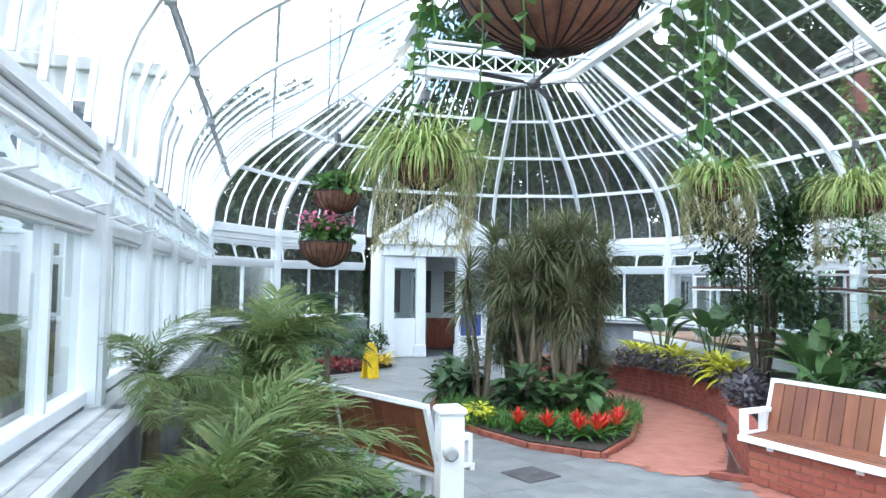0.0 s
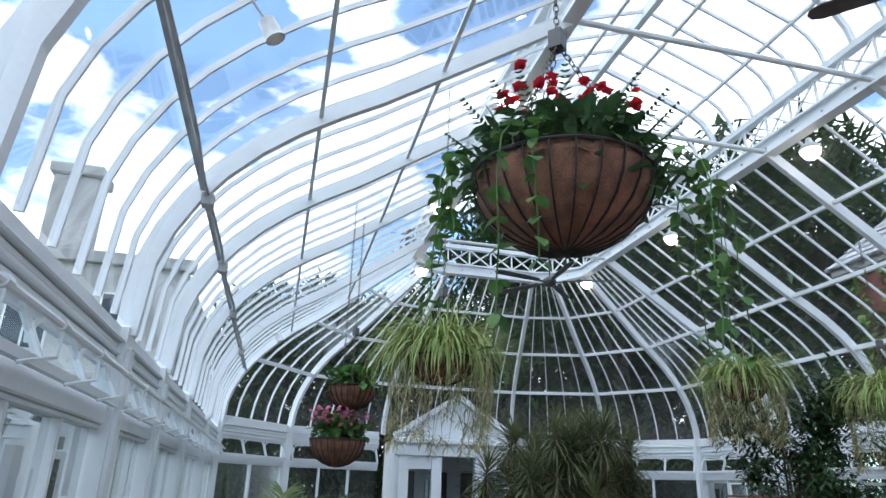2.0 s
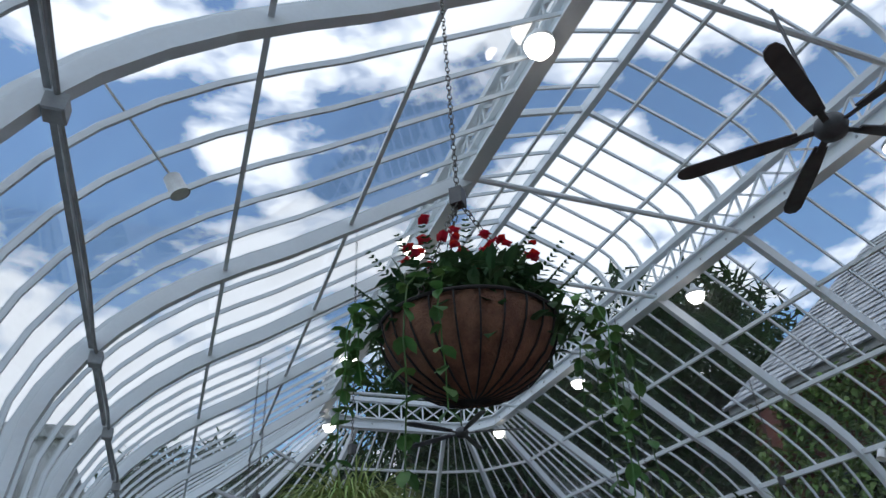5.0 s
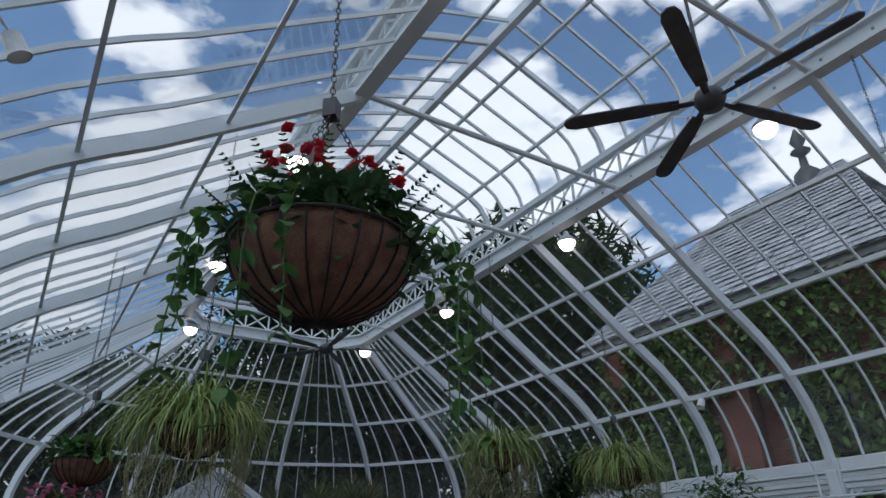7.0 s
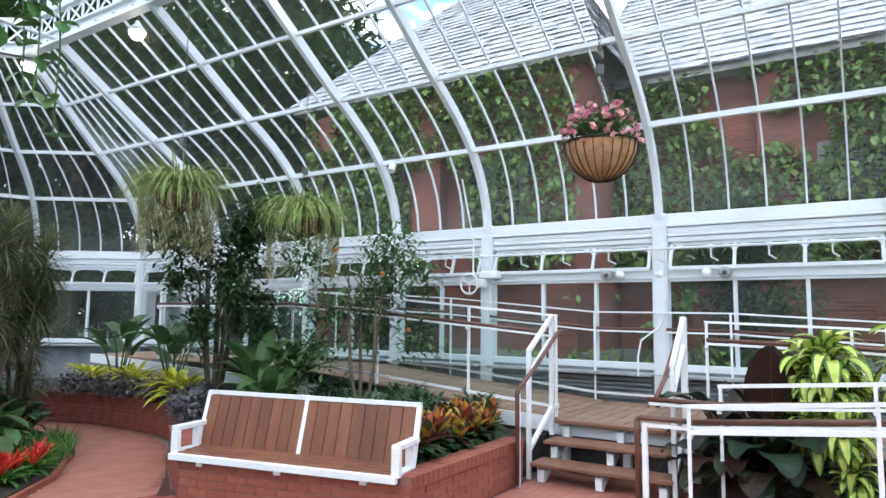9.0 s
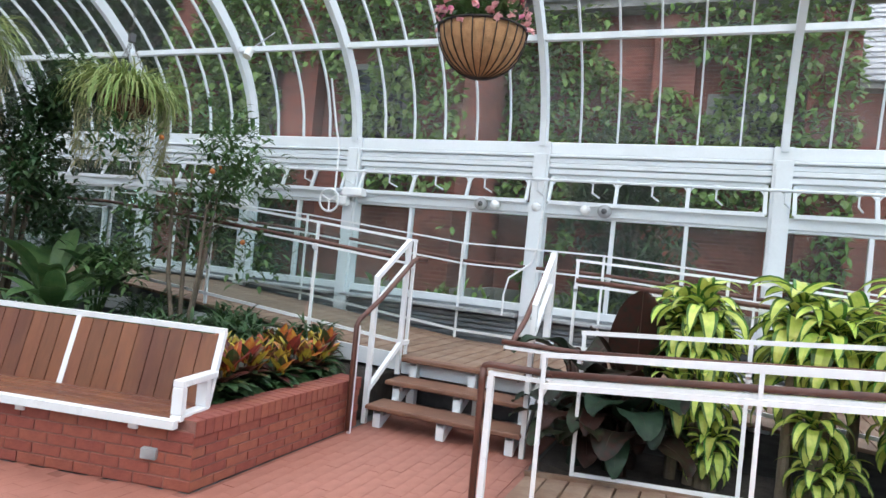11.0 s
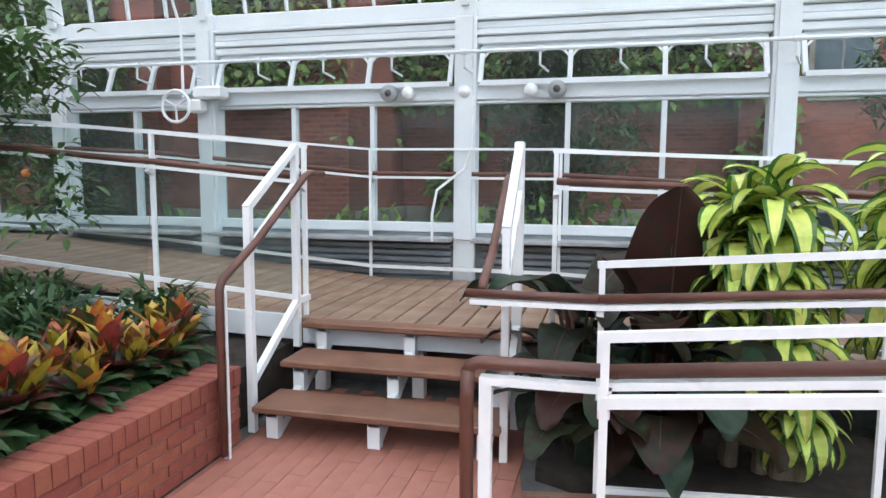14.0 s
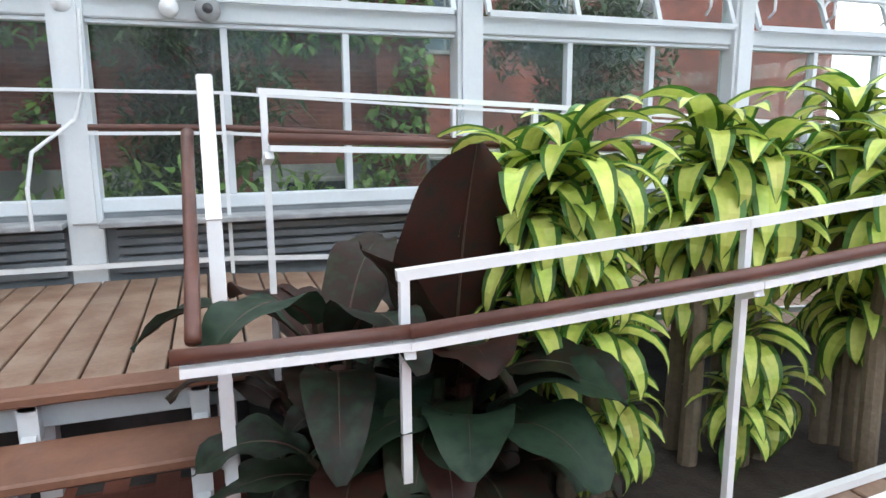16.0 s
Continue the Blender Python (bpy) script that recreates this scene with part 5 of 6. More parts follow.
def broad_blade(p, yaw, pitch, length, width, droop, rows=14):
    """A broad oval blade with a raised middle, rippled margins and a short tip. Gives the mesh and its midrib."""
    p, a, e = Vector(p), radians(yaw), radians(pitch)
    side = Vector((-math.sin(a), math.cos(a), 0))
    g, mids, phase, roll = Geo(), [], R.uniform(0, 6), R.uniform(-0.35, 0.35)
    verts = []
    for i in range(rows + 1):
        s = i / rows
        d = Vector((math.cos(a) * math.cos(e), math.sin(a) * math.cos(e), math.sin(e)))
        nrm = d.cross(side)
        across = side * math.cos(roll * s) + nrm * math.sin(roll * s)
        half = width / 2 * max(0.03, math.sin(math.pi * (0.06 + 0.93 * s ** 0.85))) ** 0.6
        for k in range(-3, 4):
            u = k / 3
            ripple = 0.016 * u * u * math.sin(15 * s + phase + 2.1 * u)
            verts.append(p + across * (half * u) + nrm * (0.16 * half * abs(u) ** 1.5 + ripple))
        mids.append(p - nrm * 0.002)
        p = p + d * (length / rows)
        e -= droop / rows
    faces = [(7 * i + k, 7 * i + k + 1, 7 * i + k + 8, 7 * i + k + 7) for i in range(rows) for k in range(6)]
    return g.add(verts, faces), mids


def banana(label, at, leaves):
    t = thing("banana_plant", label, "banana plant", at, 0, "red banana plants")
    part("pseudostem", Geo().tube([(0, 0, 0), (0.01, 0, 0.3), (0, 0, 0.6)], [0.06, 0.05, 0.03], 10), BANANA, t)
    for yaw, out, h, pitch, ln, w, dr in leaves:
        a = radians(yaw)
        e = Vector((math.cos(a) * out, math.sin(a) * out, h))
        st = part("petiole", Geo().tube([(0, 0, 0.2), tuple(e * 0.55 + Vector((0, 0, 0.08))), tuple(e)], [0.022, 0.016, 0.011], 7), PETIOLE, t)
        g, mids = broad_blade(e, yaw, pitch, ln, w, dr)
        part("leaf_blade", g, BANANA, st, smooth=True)
        part("midrib", Geo().tube(mids, [0.007 - 0.0004 * j for j in range(len(mids))], 5), PETIOLE, st)
    return t


banana("red banana plant with broad dark leaves beside the stairs", (7.82, 2.80, 0.05), (
    (185, 0.03, 0.62, 86, 0.78, 0.46, 0.3), (260, 0.06, 0.55, 80, 0.7, 0.40, 0.5), (110, 0.06, 0.5, 76, 0.66, 0.36, 0.6), (170, 0.12, 0.55, 62, 0.6, 0.30, 1.5), (215, 0.14, 0.5, 55, 0.6, 0.3, 1.7), (200, 0.15, 0.45, 35, 0.55, 0.26, 1.9), (150, 0.18, 0.5, 30, 0.6, 0.26, 1.8), (250, 0.15, 0.35, 30, 0.5, 0.24, 1.9),
    (300, 0.12, 0.5, 45, 0.6, 0.26, 1.3), (60, 0.15, 0.5, 40, 0.6, 0.26, 1.4), (20, 0.1, 0.6, 55, 0.6, 0.26, 1.0)))
banana("red banana plant with arching dark leaves beside the stairs", (7.85, 3.22, 0.05), (
    (190, 0.12, 0.72, 58, 0.62, 0.26, 1.9), (140, 0.14, 0.8, 48, 0.62, 0.24, 1.7), (225, 0.14, 0.66, 45, 0.6, 0.26, 1.9), (95, 0.12, 0.72, 55, 0.62, 0.22, 1.9), (170, 0.16, 0.62, 40, 0.60, 0.22, 1.9), (235, 0.15, 0.40, 30, 0.55, 0.25, 2.1), (200, 0.2, 0.28, 20, 0.45, 0.24, 2.0),
    (280, 0.12, 0.6, 55, 0.62, 0.26, 1.5), (330, 0.1, 0.7, 60, 0.65, 0.26, 1.3), (30, 0.12, 0.65, 50, 0.6, 0.24, 1.5)))
banana("red banana plant with low broad leaves behind the ramp rail", (7.58, 2.84, 0.05), (
    (205, 0.1, 0.42, 55, 0.52, 0.32, 2.1), (175, 0.12, 0.3, 45, 0.5, 0.3, 2.0), (230, 0.1, 0.5, 62, 0.5, 0.28, 1.9), (120, 0.12, 0.45, 55, 0.5, 0.28, 1.9), (250, 0.12, 0.25, 40, 0.5, 0.28, 2.0), (130, 0.1, 0.3, 45, 0.48, 0.26, 2.0), (160, 0.08, 0.45, 60, 0.5, 0.28, 1.9), (310, 0.1, 0.35, 50, 0.5, 0.26, 1.7)))

def ring_of_leaves(count, h0, h1, length, width):
    return [(i * 137.5 + R.uniform(-20, 20), R.uniform(0.08, 0.2), h0 + (h1 - h0) * i / count, R.uniform(35, 70), length * R.uniform(0.8, 1.15), width * R.uniform(0.85, 1.15), R.uniform(1.3, 2.3)) for i in range(count)]


for x, y, h, n in ((7.62, 3.18, 0.42, 12), (7.98, 2.95, 0.62, 12), (7.66, 2.92, 0.5, 12), (8.1, 3.25, 0.6, 9)):
    banana("dark red canna with arching broad leaves beside the stairs", (x, y, 0.05), ring_of_leaves(n, 0.15, h, 0.46, 0.21))

# ---- far west bed with red and yellow plants ----
bed2 = solid("soil_bed", Geo().prism([(-0.3, 3.0), (1.6, 3.0), (2.2, 6.2), (1.9, 7.5), (1.35, 8.9), (1.7, 14.9), (3.5, 16.2), (3.4, 18.1), (1.2, 17.7), (-0.3, 15.9)], -0.01, 0.05), SOIL, "dark soil of the long bed by the glass wall", "soil", "structure")
for x, y in ((2.2, 15.4), (2.5, 15.6), (2.75, 15.9), (2.0, 15.9), (2.3, 16.3), (1.7, 15.5)):
    bromeliad("dark red bromeliad in the far bed", (x, y, 0.05), REDLEAF, None, 1.3, "dark red bromeliads")
for x, y in ((3.05, 15.9), (3.3, 16.2), (3.4, 16.6)):
    bromeliad("yellow bromeliad in the far bed", (x, y, 0.05), leaf_mat("yellow_leaf", (0.62, 0.46, 0.03)) if x < 3.1 else bpy.data.materials["yellow_leaf"], None, 1.35, "yellow bromeliads")
for x, y, w in ((2.6, 16.9, 0.6), (3.2, 17.2, 0.5), (1.8, 16.6, 0.6), (1.0, 15.5, 0.6), (0.8, 13.5, 0.6), (1.2, 12.0, 0.5), (0.7, 10.8, 0.6)):
    clump("shrub", "rounded green shrub in the long bed", "shrub", (x, y, 0.03), (w, w, 0.42), 420, 0.16, 0.05, GREEN if y < 16 else DARKGREEN, 0.5, 0.9, "bed shrubs")

# ---- hanging baskets ----
def chain(g, p, q, link=0.045):
    """Oval links from p to q."""
    p, q = Vector(p), Vector(q)
    d = (q - p).normalized()
    n = max(1, int((q - p).length / (link * 0.75)))
    s0 = d.orthogonal().normalized()
    s1 = d.cross(s0)
    for i in range(n):
        c = p.lerp(q, (i + 0.5) / n)
        s = s0 if i % 2 else s1
        ring = [c + d * (math.cos(a) * link / 2) + s * (math.sin(a) * link * 0.28) for a in (math.tau * k / 6 for k in range(7))]
        g.tube(ring, link * 0.07, 4, cap=False)
    return g


def ivy_trail(g, gl, p, length, lean):
    pts = [Vector(p)]
    d = Vector(lean)
    for i in range(9):
        pts.append(pts[-1] + Vector((d.x * max(0, 1 - i / 3), d.y * max(0, 1 - i / 3), -1 + 0.4 * max(0, 1 - i / 2))).normalized() * (length / 9) + Vector((R.uniform(-0.01, 0.01), R.uniform(-0.01, 0.01), 0)))
    g.tube(pts, 0.003, 4, cap=False)
    for q in pts[1:]:
        for _ in range(2):
            gl.leaf(q, R.uniform(0, 360), R.uniform(-60, 20), R.uniform(0.04, 0.07), R.uniform(0.035, 0.055), 0.6, 3, 0.1)


ROSE = leaf_mat("rose_petal", (0.62, 0.20, 0.32), (0.5, 0.12, 0.25))


def basket(label, at, radius, depth, hang, kind="mixed", liner=None, group="hanging baskets"):
    """A wire basket with a coir liner on chains. at is its rim's centre; hang the height of its hook above."""
    t = thing("hanging_basket", label, "hanging basket", at, R.uniform(0, 360), group)
    prof = [(0.02 * radius, -depth)] + [(radius * math.sin(a), -depth * math.cos(a)) for a in (0.25, 0.5, 0.75, 1.0, 1.25, 1.45, 1.57)]
    part("liner", Geo().lathe([(r * 0.97, z) for r, z in prof] + [(radius * 0.9, -0.01), (radius * 0.85, -0.05)], 36), liner or COCO, t, "brown coir liner", smooth=True)
    for k in range(24):
        a = math.tau * k / 24
        part("wire", Geo().tube([(r * math.cos(a), r * math.sin(a), z) for r, z in prof], 0.0045, 4, cap=False), WIRE, t)
    part("rim", Geo().tube([(radius * math.cos(math.tau * k / 32), radius * math.sin(math.tau * k / 32), 0) for k in range(33)], 0.008, 6, cap=False), WIRE, t)
    top = (0, 0, min(hang, 0.66))
    for k in range(3):
        a = math.tau * k / 3 + 0.4
        part("chain", chain(Geo(), (radius * math.cos(a), radius * math.sin(a), 0), top), CHAIN, t)
    if hang > 0.7:
        part("hook", Geo().box(-0.03, 0.03, -0.03, 0.03, top[2] - 0.03, top[2] + 0.06), STEEL_DARK, t)
        part("long_chain", chain(Geo(), top, (0, 0, hang)), CHAIN, t)
    part("compost", Geo().lathe([(0.001, -0.02), (radius * 0.88, -0.03)], 24), SOIL, t)
    if kind == "mixed":
        part("foliage", scatter(Geo(), (0, 0, 0.04), (radius * 1.1, radius * 1.1, 0.25), 1300, 0.10, 0.045, 0.8, 0.9, 3, 0.3), DARKGREEN, t)
        g = Geo()
        for i in range(16):
            a = i * 2.399
            for s in range(12):
                e = Vector((math.cos(a) * radius * (0.8 + s * 0.045), math.sin(a) * radius * (0.8 + s * 0.045), 0.06 + s * 0.014))
                for sg in (60, -60):
                    g.leaf(e, math.degrees(a) + sg, 10, 0.055 * (1.1 - s / 14), 0.014, 0.3, 2)
        part("fern_fronds", g, DARKGREEN, t)
        bloom = mesh_of("flower", rosette(Geo(), (0, 0, 0), 7, 0.045, 0.05, (5, 60), 0.4, 2), RED_FLOWER)
        for _ in range(44):
            a, rr = R.uniform(0, math.tau), radius * R.uniform(0.2, 0.95)
            c = (math.cos(a) * rr, math.sin(a) * rr, R.uniform(0.22, 0.36))
            part("flower", bloom, None, t, m=pose(*c, R.uniform(-40, 40), R.uniform(-40, 40), R.uniform(0, 360)) @ Matrix.Scale(R.uniform(0.55, 0.95), 4))
        g, gl = Geo(), Geo()
        for _ in range(11):
            a = R.uniform(0, math.tau)
            ivy_trail(g, gl, (math.cos(a) * radius * 1.08, math.sin(a) * radius * 1.08, 0.06), R.uniform(0.35, 1.05), (math.cos(a), math.sin(a), 0))
        part("vine", g, GREEN, t)
        part("vine_leaves", gl, GREEN, t)
    elif kind == "spider":
        g, g2 = Geo(), Geo()
        for i in range(680):
            a = R.uniform(0, 360)
            rr = radius * math.sqrt(R.random()) * 0.8
            g.leaf((math.cos(radians(a)) * rr, math.sin(radians(a)) * rr, 0.02), a + R.uniform(-35, 35), R.uniform(20, 85), R.uniform(0.38, 0.85) * radius / 0.3, 0.016, R.uniform(1.8, 3.3), 6, 0.3)
        for i in range(120):
            a = R.uniform(0, math.tau)
            p = Vector((math.cos(a) * radius * 0.9, math.sin(a) * radius * 0.9, 0.02))
            ln = R.uniform(0.2, 0.8) * radius / 0.3
            end = p + Vector((math.cos(a) * 0.15, math.sin(a) * 0.15, -ln))
            side = Vector((-math.sin(a), math.cos(a), 0)) * R.uniform(-0.12, 0.12)
            out = Vector((math.cos(a), math.sin(a), 0))
            end += side * 1.5
            g2.tube([p, p + out * 0.1 + Vector((0, 0, 0.04)), p + out * 0.19 + side * 0.4 - Vector((0, 0, 0.1 * ln)), p + out * 0.2 + side - Vector((0, 0, 0.5 * ln)), end], 0.0025, 4, cap=False)
            rosette(g2, end, 10, 0.13, 0.012, (-50, 60), 1.2, 3)
        part("leaves", g, SPIDER, t, "arching cream-striped leaves")
        part("runner_tangle", g2, SPIDER_DRY, t, "hanging runners with plantlets")
    elif kind == "pink":
        part("foliage", scatter(Geo(), (0, 0, 0.10), (radius * 1.08, radius * 1.08, 0.2), 620, 0.075, 0.045, 0.6, 0.8, 2, 0.3), MIDGREEN, t)
        blooms = [mesh_of("flower", rosette(Geo(), (0, 0, 0), 6, 0.042, 0.045, (0, 50), 0.4, 2), mt) for mt in (PINK, PINK, ROSE)]
        for _ in range(100):
            d = Vector((R.gauss(0, 1), R.gauss(0, 1), abs(R.gauss(0, 1)))).normalized()
            c = (d.x * radius * 1.05, d.y * radius * 1.05, 0.1 + d.z * R.uniform(0.14, 0.32) - 0.16 * R.random() * (1 - d.z))
            part("flower", R.choice(blooms), None, t, m=pose(*c, R.uniform(-60, 60), R.uniform(-60, 60), R.uniform(0, 360)) @ Matrix.Scale(R.uniform(0.7, 1.1), 4))
    else:
        part("foliage", scatter(Geo(), (0, 0, 0.10), (radius * 1.0, radius * 1.0, 0.2), 300, 0.13, 0.09, 0.6, 0.9, 3, 0.3), GREEN, t)
        if kind == "geranium":
            bloom = mesh_of("flower", rosette(Geo(), (0, 0, 0), 6, 0.04, 0.04, (0, 60), 0.4, 2), ROSE)
            for _ in range(70):
                a, rr = R.uniform(0, math.tau), radius * R.uniform(0.4, 1.1)
                part("flower", bloom, None, t, m=pose(math.cos(a) * rr, math.sin(a) * rr, R.uniform(0.14, 0.34), R.uniform(-50, 50), R.uniform(-50, 50), R.uniform(0, 360)))
    return t


basket("large coir hanging basket with red flowers, ferns and trailing ivy", (1.745, 4.21, 2.95), 0.36, 0.30, 3.25)
basket("coir hanging basket full of pale pink flowers", (6.89, 3.98, 3.17), 0.32, 0.34, 3.04, "pink", mat("pale_coir_liner", (0.42, 0.23, 0.11), 0.95, var=0.3, scale=14, fine=120, bump=0.7))
basket("hanging basket with a large spider plant and trailing runners", (2.24, 8.24, 2.98), 0.33, 0.26, 3.2, "spider")
basket("hanging basket with a pale spider plant", (6.54, 9.41, 3.18), 0.30, 0.24, 3.0, "spider")
basket("hanging basket with a pale spider plant", (7.76, 8.42, 2.92), 0.30, 0.24, 2.1, "spider")
basket("hanging basket with pink geraniums", (1.45, 9.97, 2.28), 0.32, 0.30, 3.05, "geranium")
basket("hanging basket with green trailing foliage", (1.56, 9.93, 2.88), 0.30, 0.26, 2.2, "green")

# ---- lamps, fan and wall fittings ----
GLOW = bpy.data.materials.new("lamp_glow")
GLOW.use_nodes = True
GLOW.node_tree.nodes["Principled BSDF"].inputs["Emission Color"].default_value = (1.0, 0.93, 0.82, 1)
GLOW.node_tree.nodes["Principled BSDF"].inputs["Emission Strength"].default_value = 14.0


def dome_lamp(at, up):
    t = thing("pendant_lamp", "white dome lamp with a glowing round globe under the lantern beam", "lamp", at, 0, "lantern lamps")
    part("globe", Geo().lathe([(0.001, -0.13), (0.07, -0.11), (0.115, -0.05), (0.125, 0.0)], 20), GLOW, t, "lit glass globe", smooth=True)
    part("housing", Geo().lathe([(0.13, 0.0), (0.135, 0.03), (0.09, 0.08), (0.05, 0.11), (0.03, 0.18), (0.001, 0.18)], 20), LAMP_GLASS, t, smooth=True)
    part("stem", Geo().tube([(0, 0, 0.17), (0, 0, up)], 0.012, 6), LAMP_GLASS, t)


for x, y in ((7.07, 5.05), (7.12, 8.3), (7.16, 11.63), (6.95, 14.6), (7.05, 1.7), (3.33, 14.9), (2.95, 11.63), (2.95, 8.3), (2.95, 5.05), (2.95, 1.7)):
    dome_lamp((x + 0.02, y, 6.09), 0.14)


def fan(at, up, spin):
    t = thing("ceiling_fan", "dark five-bladed ceiling fan at rest below the lantern", "ceiling fan", at, 0, "ceiling fans")
    part("rod", Geo().tube([(0, 0, 0.05), (0, 0, up)], 0.015, 8), STEEL_DARK, t)
    part("motor", Geo().lathe([(0.001, -0.09), (0.09, -0.07), (0.12, 0.0), (0.1, 0.06), (0.04, 0.1), (0.001, 0.1)], 20), STEEL_DARK, t, smooth=True)
    for k in range(5):
        g = Geo().slab(0.1, 0.27, -0.025, 0.025, -0.012, 0.0, 0.003)
        out = [(0.22, -0.045), (0.5, -0.065), (1.0, -0.07), (1.07, -0.045), (1.09, 0.0), (1.07, 0.045), (1.0, 0.07), (0.5, 0.065), (0.22, 0.045)]
        g.prism(out, 0.0, 0.012)
        part("blade", g, STEEL_DARK, t, m=pose(0, 0, 0, 0, 0, spin + 72 * k) @ pose(0, 0, 0, 10, 0, 0))


fan((4.75, 4.25, 4.95), 1.32, -12)
fan((5.0, 12.0, 5.15), 1.12, 50)


def spot(at, yaw, arm):
    t = thing("spotlight", "small white spotlight on a thin arm below the roof ribs", "spotlight", at, yaw, "roof spotlights")
    part("body", Geo().lathe([(0.001, 0.0), (0.05, 0.01), (0.055, 0.12), (0.06, 0.14)], 14), LAMP_GLASS, t, m=pose(0, 0, 0, 0, 150, 0))
    part("lens", Geo().lathe([(0.001, 0.135), (0.055, 0.135)], 14), mat("spot_lens", (0.9, 0.9, 0.85), 0.2) if "spot_lens" not in bpy.data.materials else bpy.data.materials["spot_lens"], t, m=pose(0, 0, 0, 0, 150, 0))
    part("arm", Geo().tube([(0, 0, 0), tuple(arm)], 0.008, 5), LAMP_GLASS, t)


spot((0.43, 5.30, 4.3), 0, (-0.42, -0.5, 0.22))
spot((9.25, 8.05, 3.95), 180, (0.0, 0.35, 0.2))
spot((0.6, 12.0, 3.9), 0, (-0.4, 0.1, 0.15))

conduit = thing("conduit", "grey conduit run following the lower roof purlin", "conduit", kind="structure")
f, z = rise(0.245)
cx = XL + f * (LAN_X0 - XL)
part("pipe", Geo().tube([(cx + 0.05 + 0.012 * math.sin(i * 2.1), -6.0 + i * 0.75, z - 0.13 + 0.012 * math.cos(i * 1.7)) for i in range(30)], 0.014, 6), STEEL_GREY, conduit)
part("pipe", Geo().beam((cx, -6, z - 0.08), (cx, 15.6, z - 0.08), 0.03, 0.05), STEEL_GREY, conduit)
for y in (1.74, 4.37, 7.0, 8.76, 10.8, 13.45):
    part("junction_box", Geo().slab(cx + 0.0, cx + 0.09, y - 0.05, y + 0.05, z - 0.22, z - 0.12, 0.008), STEEL_GREY, conduit)

wheel = thing("vent_wheel", "white hand wheel and gearbox that cranks the vents", "hand wheel", (10.12, 7.15, 2.14), 0)
part("rim", Geo().tube([(-0.1, 0.15 * math.cos(math.tau * k / 20), 0.15 * math.sin(math.tau * k / 20)) for k in range(21)], 0.016, 6, cap=False), WHITE_RAIL, wheel, smooth=True)
for k in range(3):
    a = math.tau * k / 3 + 0.5
    part("spoke", Geo().tube([(-0.1, 0, 0), (-0.1, 0.15 * math.cos(a), 0.15 * math.sin(a))], 0.011, 5), WHITE_RAIL, wheel)
part("shaft", Geo().tube([(-0.12, 0, 0), (0.16, 0, 0)], 0.02, 8), WHITE_RAIL, wheel)
part("gearbox", Geo().slab(0.0, 0.14, -0.42, -0.12, 0.08, 0.2, 0.02).slab(0.0, 0.1, -0.2, -0.05, -0.05, 0.08, 0.02), WHITE_RAIL, wheel)
part("drive_rod", Geo().tube([(0.02, 0, 0.1), (0.02, 0, 0.75), (-0.05, 0.02, 0.95), (-0.25, 0.05, 1.6)], 0.014, 6), WHITE_RAIL, wheel)
for y in (5.07, 3.55):
    c = thing("dome_camera", "small white camera with a dark glass dome on the transom", "camera", (10.26, y, 2.235), 0, "transom cameras")
    part("base", Geo().lathe([(0.001, 0.06), (0.075, 0.06), (0.08, 0.0), (0.06, -0.03)], 18), STEEL_GREY, c, m=pose(0, 0, 0, 0, -90, 0), smooth=True)
    part("dome", Geo().lathe([(0.001, -0.075), (0.03, -0.065), (0.05, -0.03)], 16), STEEL_DARK, c, "dark glass dome", m=pose(0, 0, 0, 0, 90, 0) @ pose(0, 0, 0, 180, 0, 0) @ pose(0, 0, 0, 180, 0, 0), smooth=True)
for y in (4.9, 3.78, 4.37):
    j = thing("junction_disc", "round white junction box on the transom", "junction box", (10.29, y, 2.24), 0, "transom boxes")
    part("disc", Geo().lathe([(0.001, 0.05), (0.055, 0.045), (0.06, 0.0)], 16), WHITE_RAIL, j, m=pose(0, 0, 0, 0, -90, 0), smooth=True)
cable = solid("cable", Geo().tube([(10.24, 4.28, 2.2), (10.24, 4.3, 1.75), (10.22, 4.36, 1.55), (10.1, 4.58, 1.36), (10.08, 4.62, 1.15), (10.08, 4.62, 0.9)], 0.012, 6), WHITE_RAIL, "white cable running down from the transom", "cable")
outlet = thing("floor_light", "small grey step light set in the brick wall", "step light", (5.538, 5.33, 0.2), 12)
part("face", Geo().slab(-0.02, 0.02, -0.05, 0.05, -0.035, 0.035, 0.006), STEEL_GREY, outlet)

louvre = thing("base_louvres", "grey horizontal louvre panels along the wall base", "louvre", kind="structure")
for y0, y1 in ((-0.7, 1.6), (1.8, 4.2), (4.5, 6.9), (7.1, 8.6), (8.9, 10.7)):
    for k in range(5):
        part("slat", Geo().slab(10.30, 10.34, y0, y1, 0.56 + k * 0.062, 0.56 + k * 0.062 + 0.045, 0.006), GREY_CLAD, louvre)

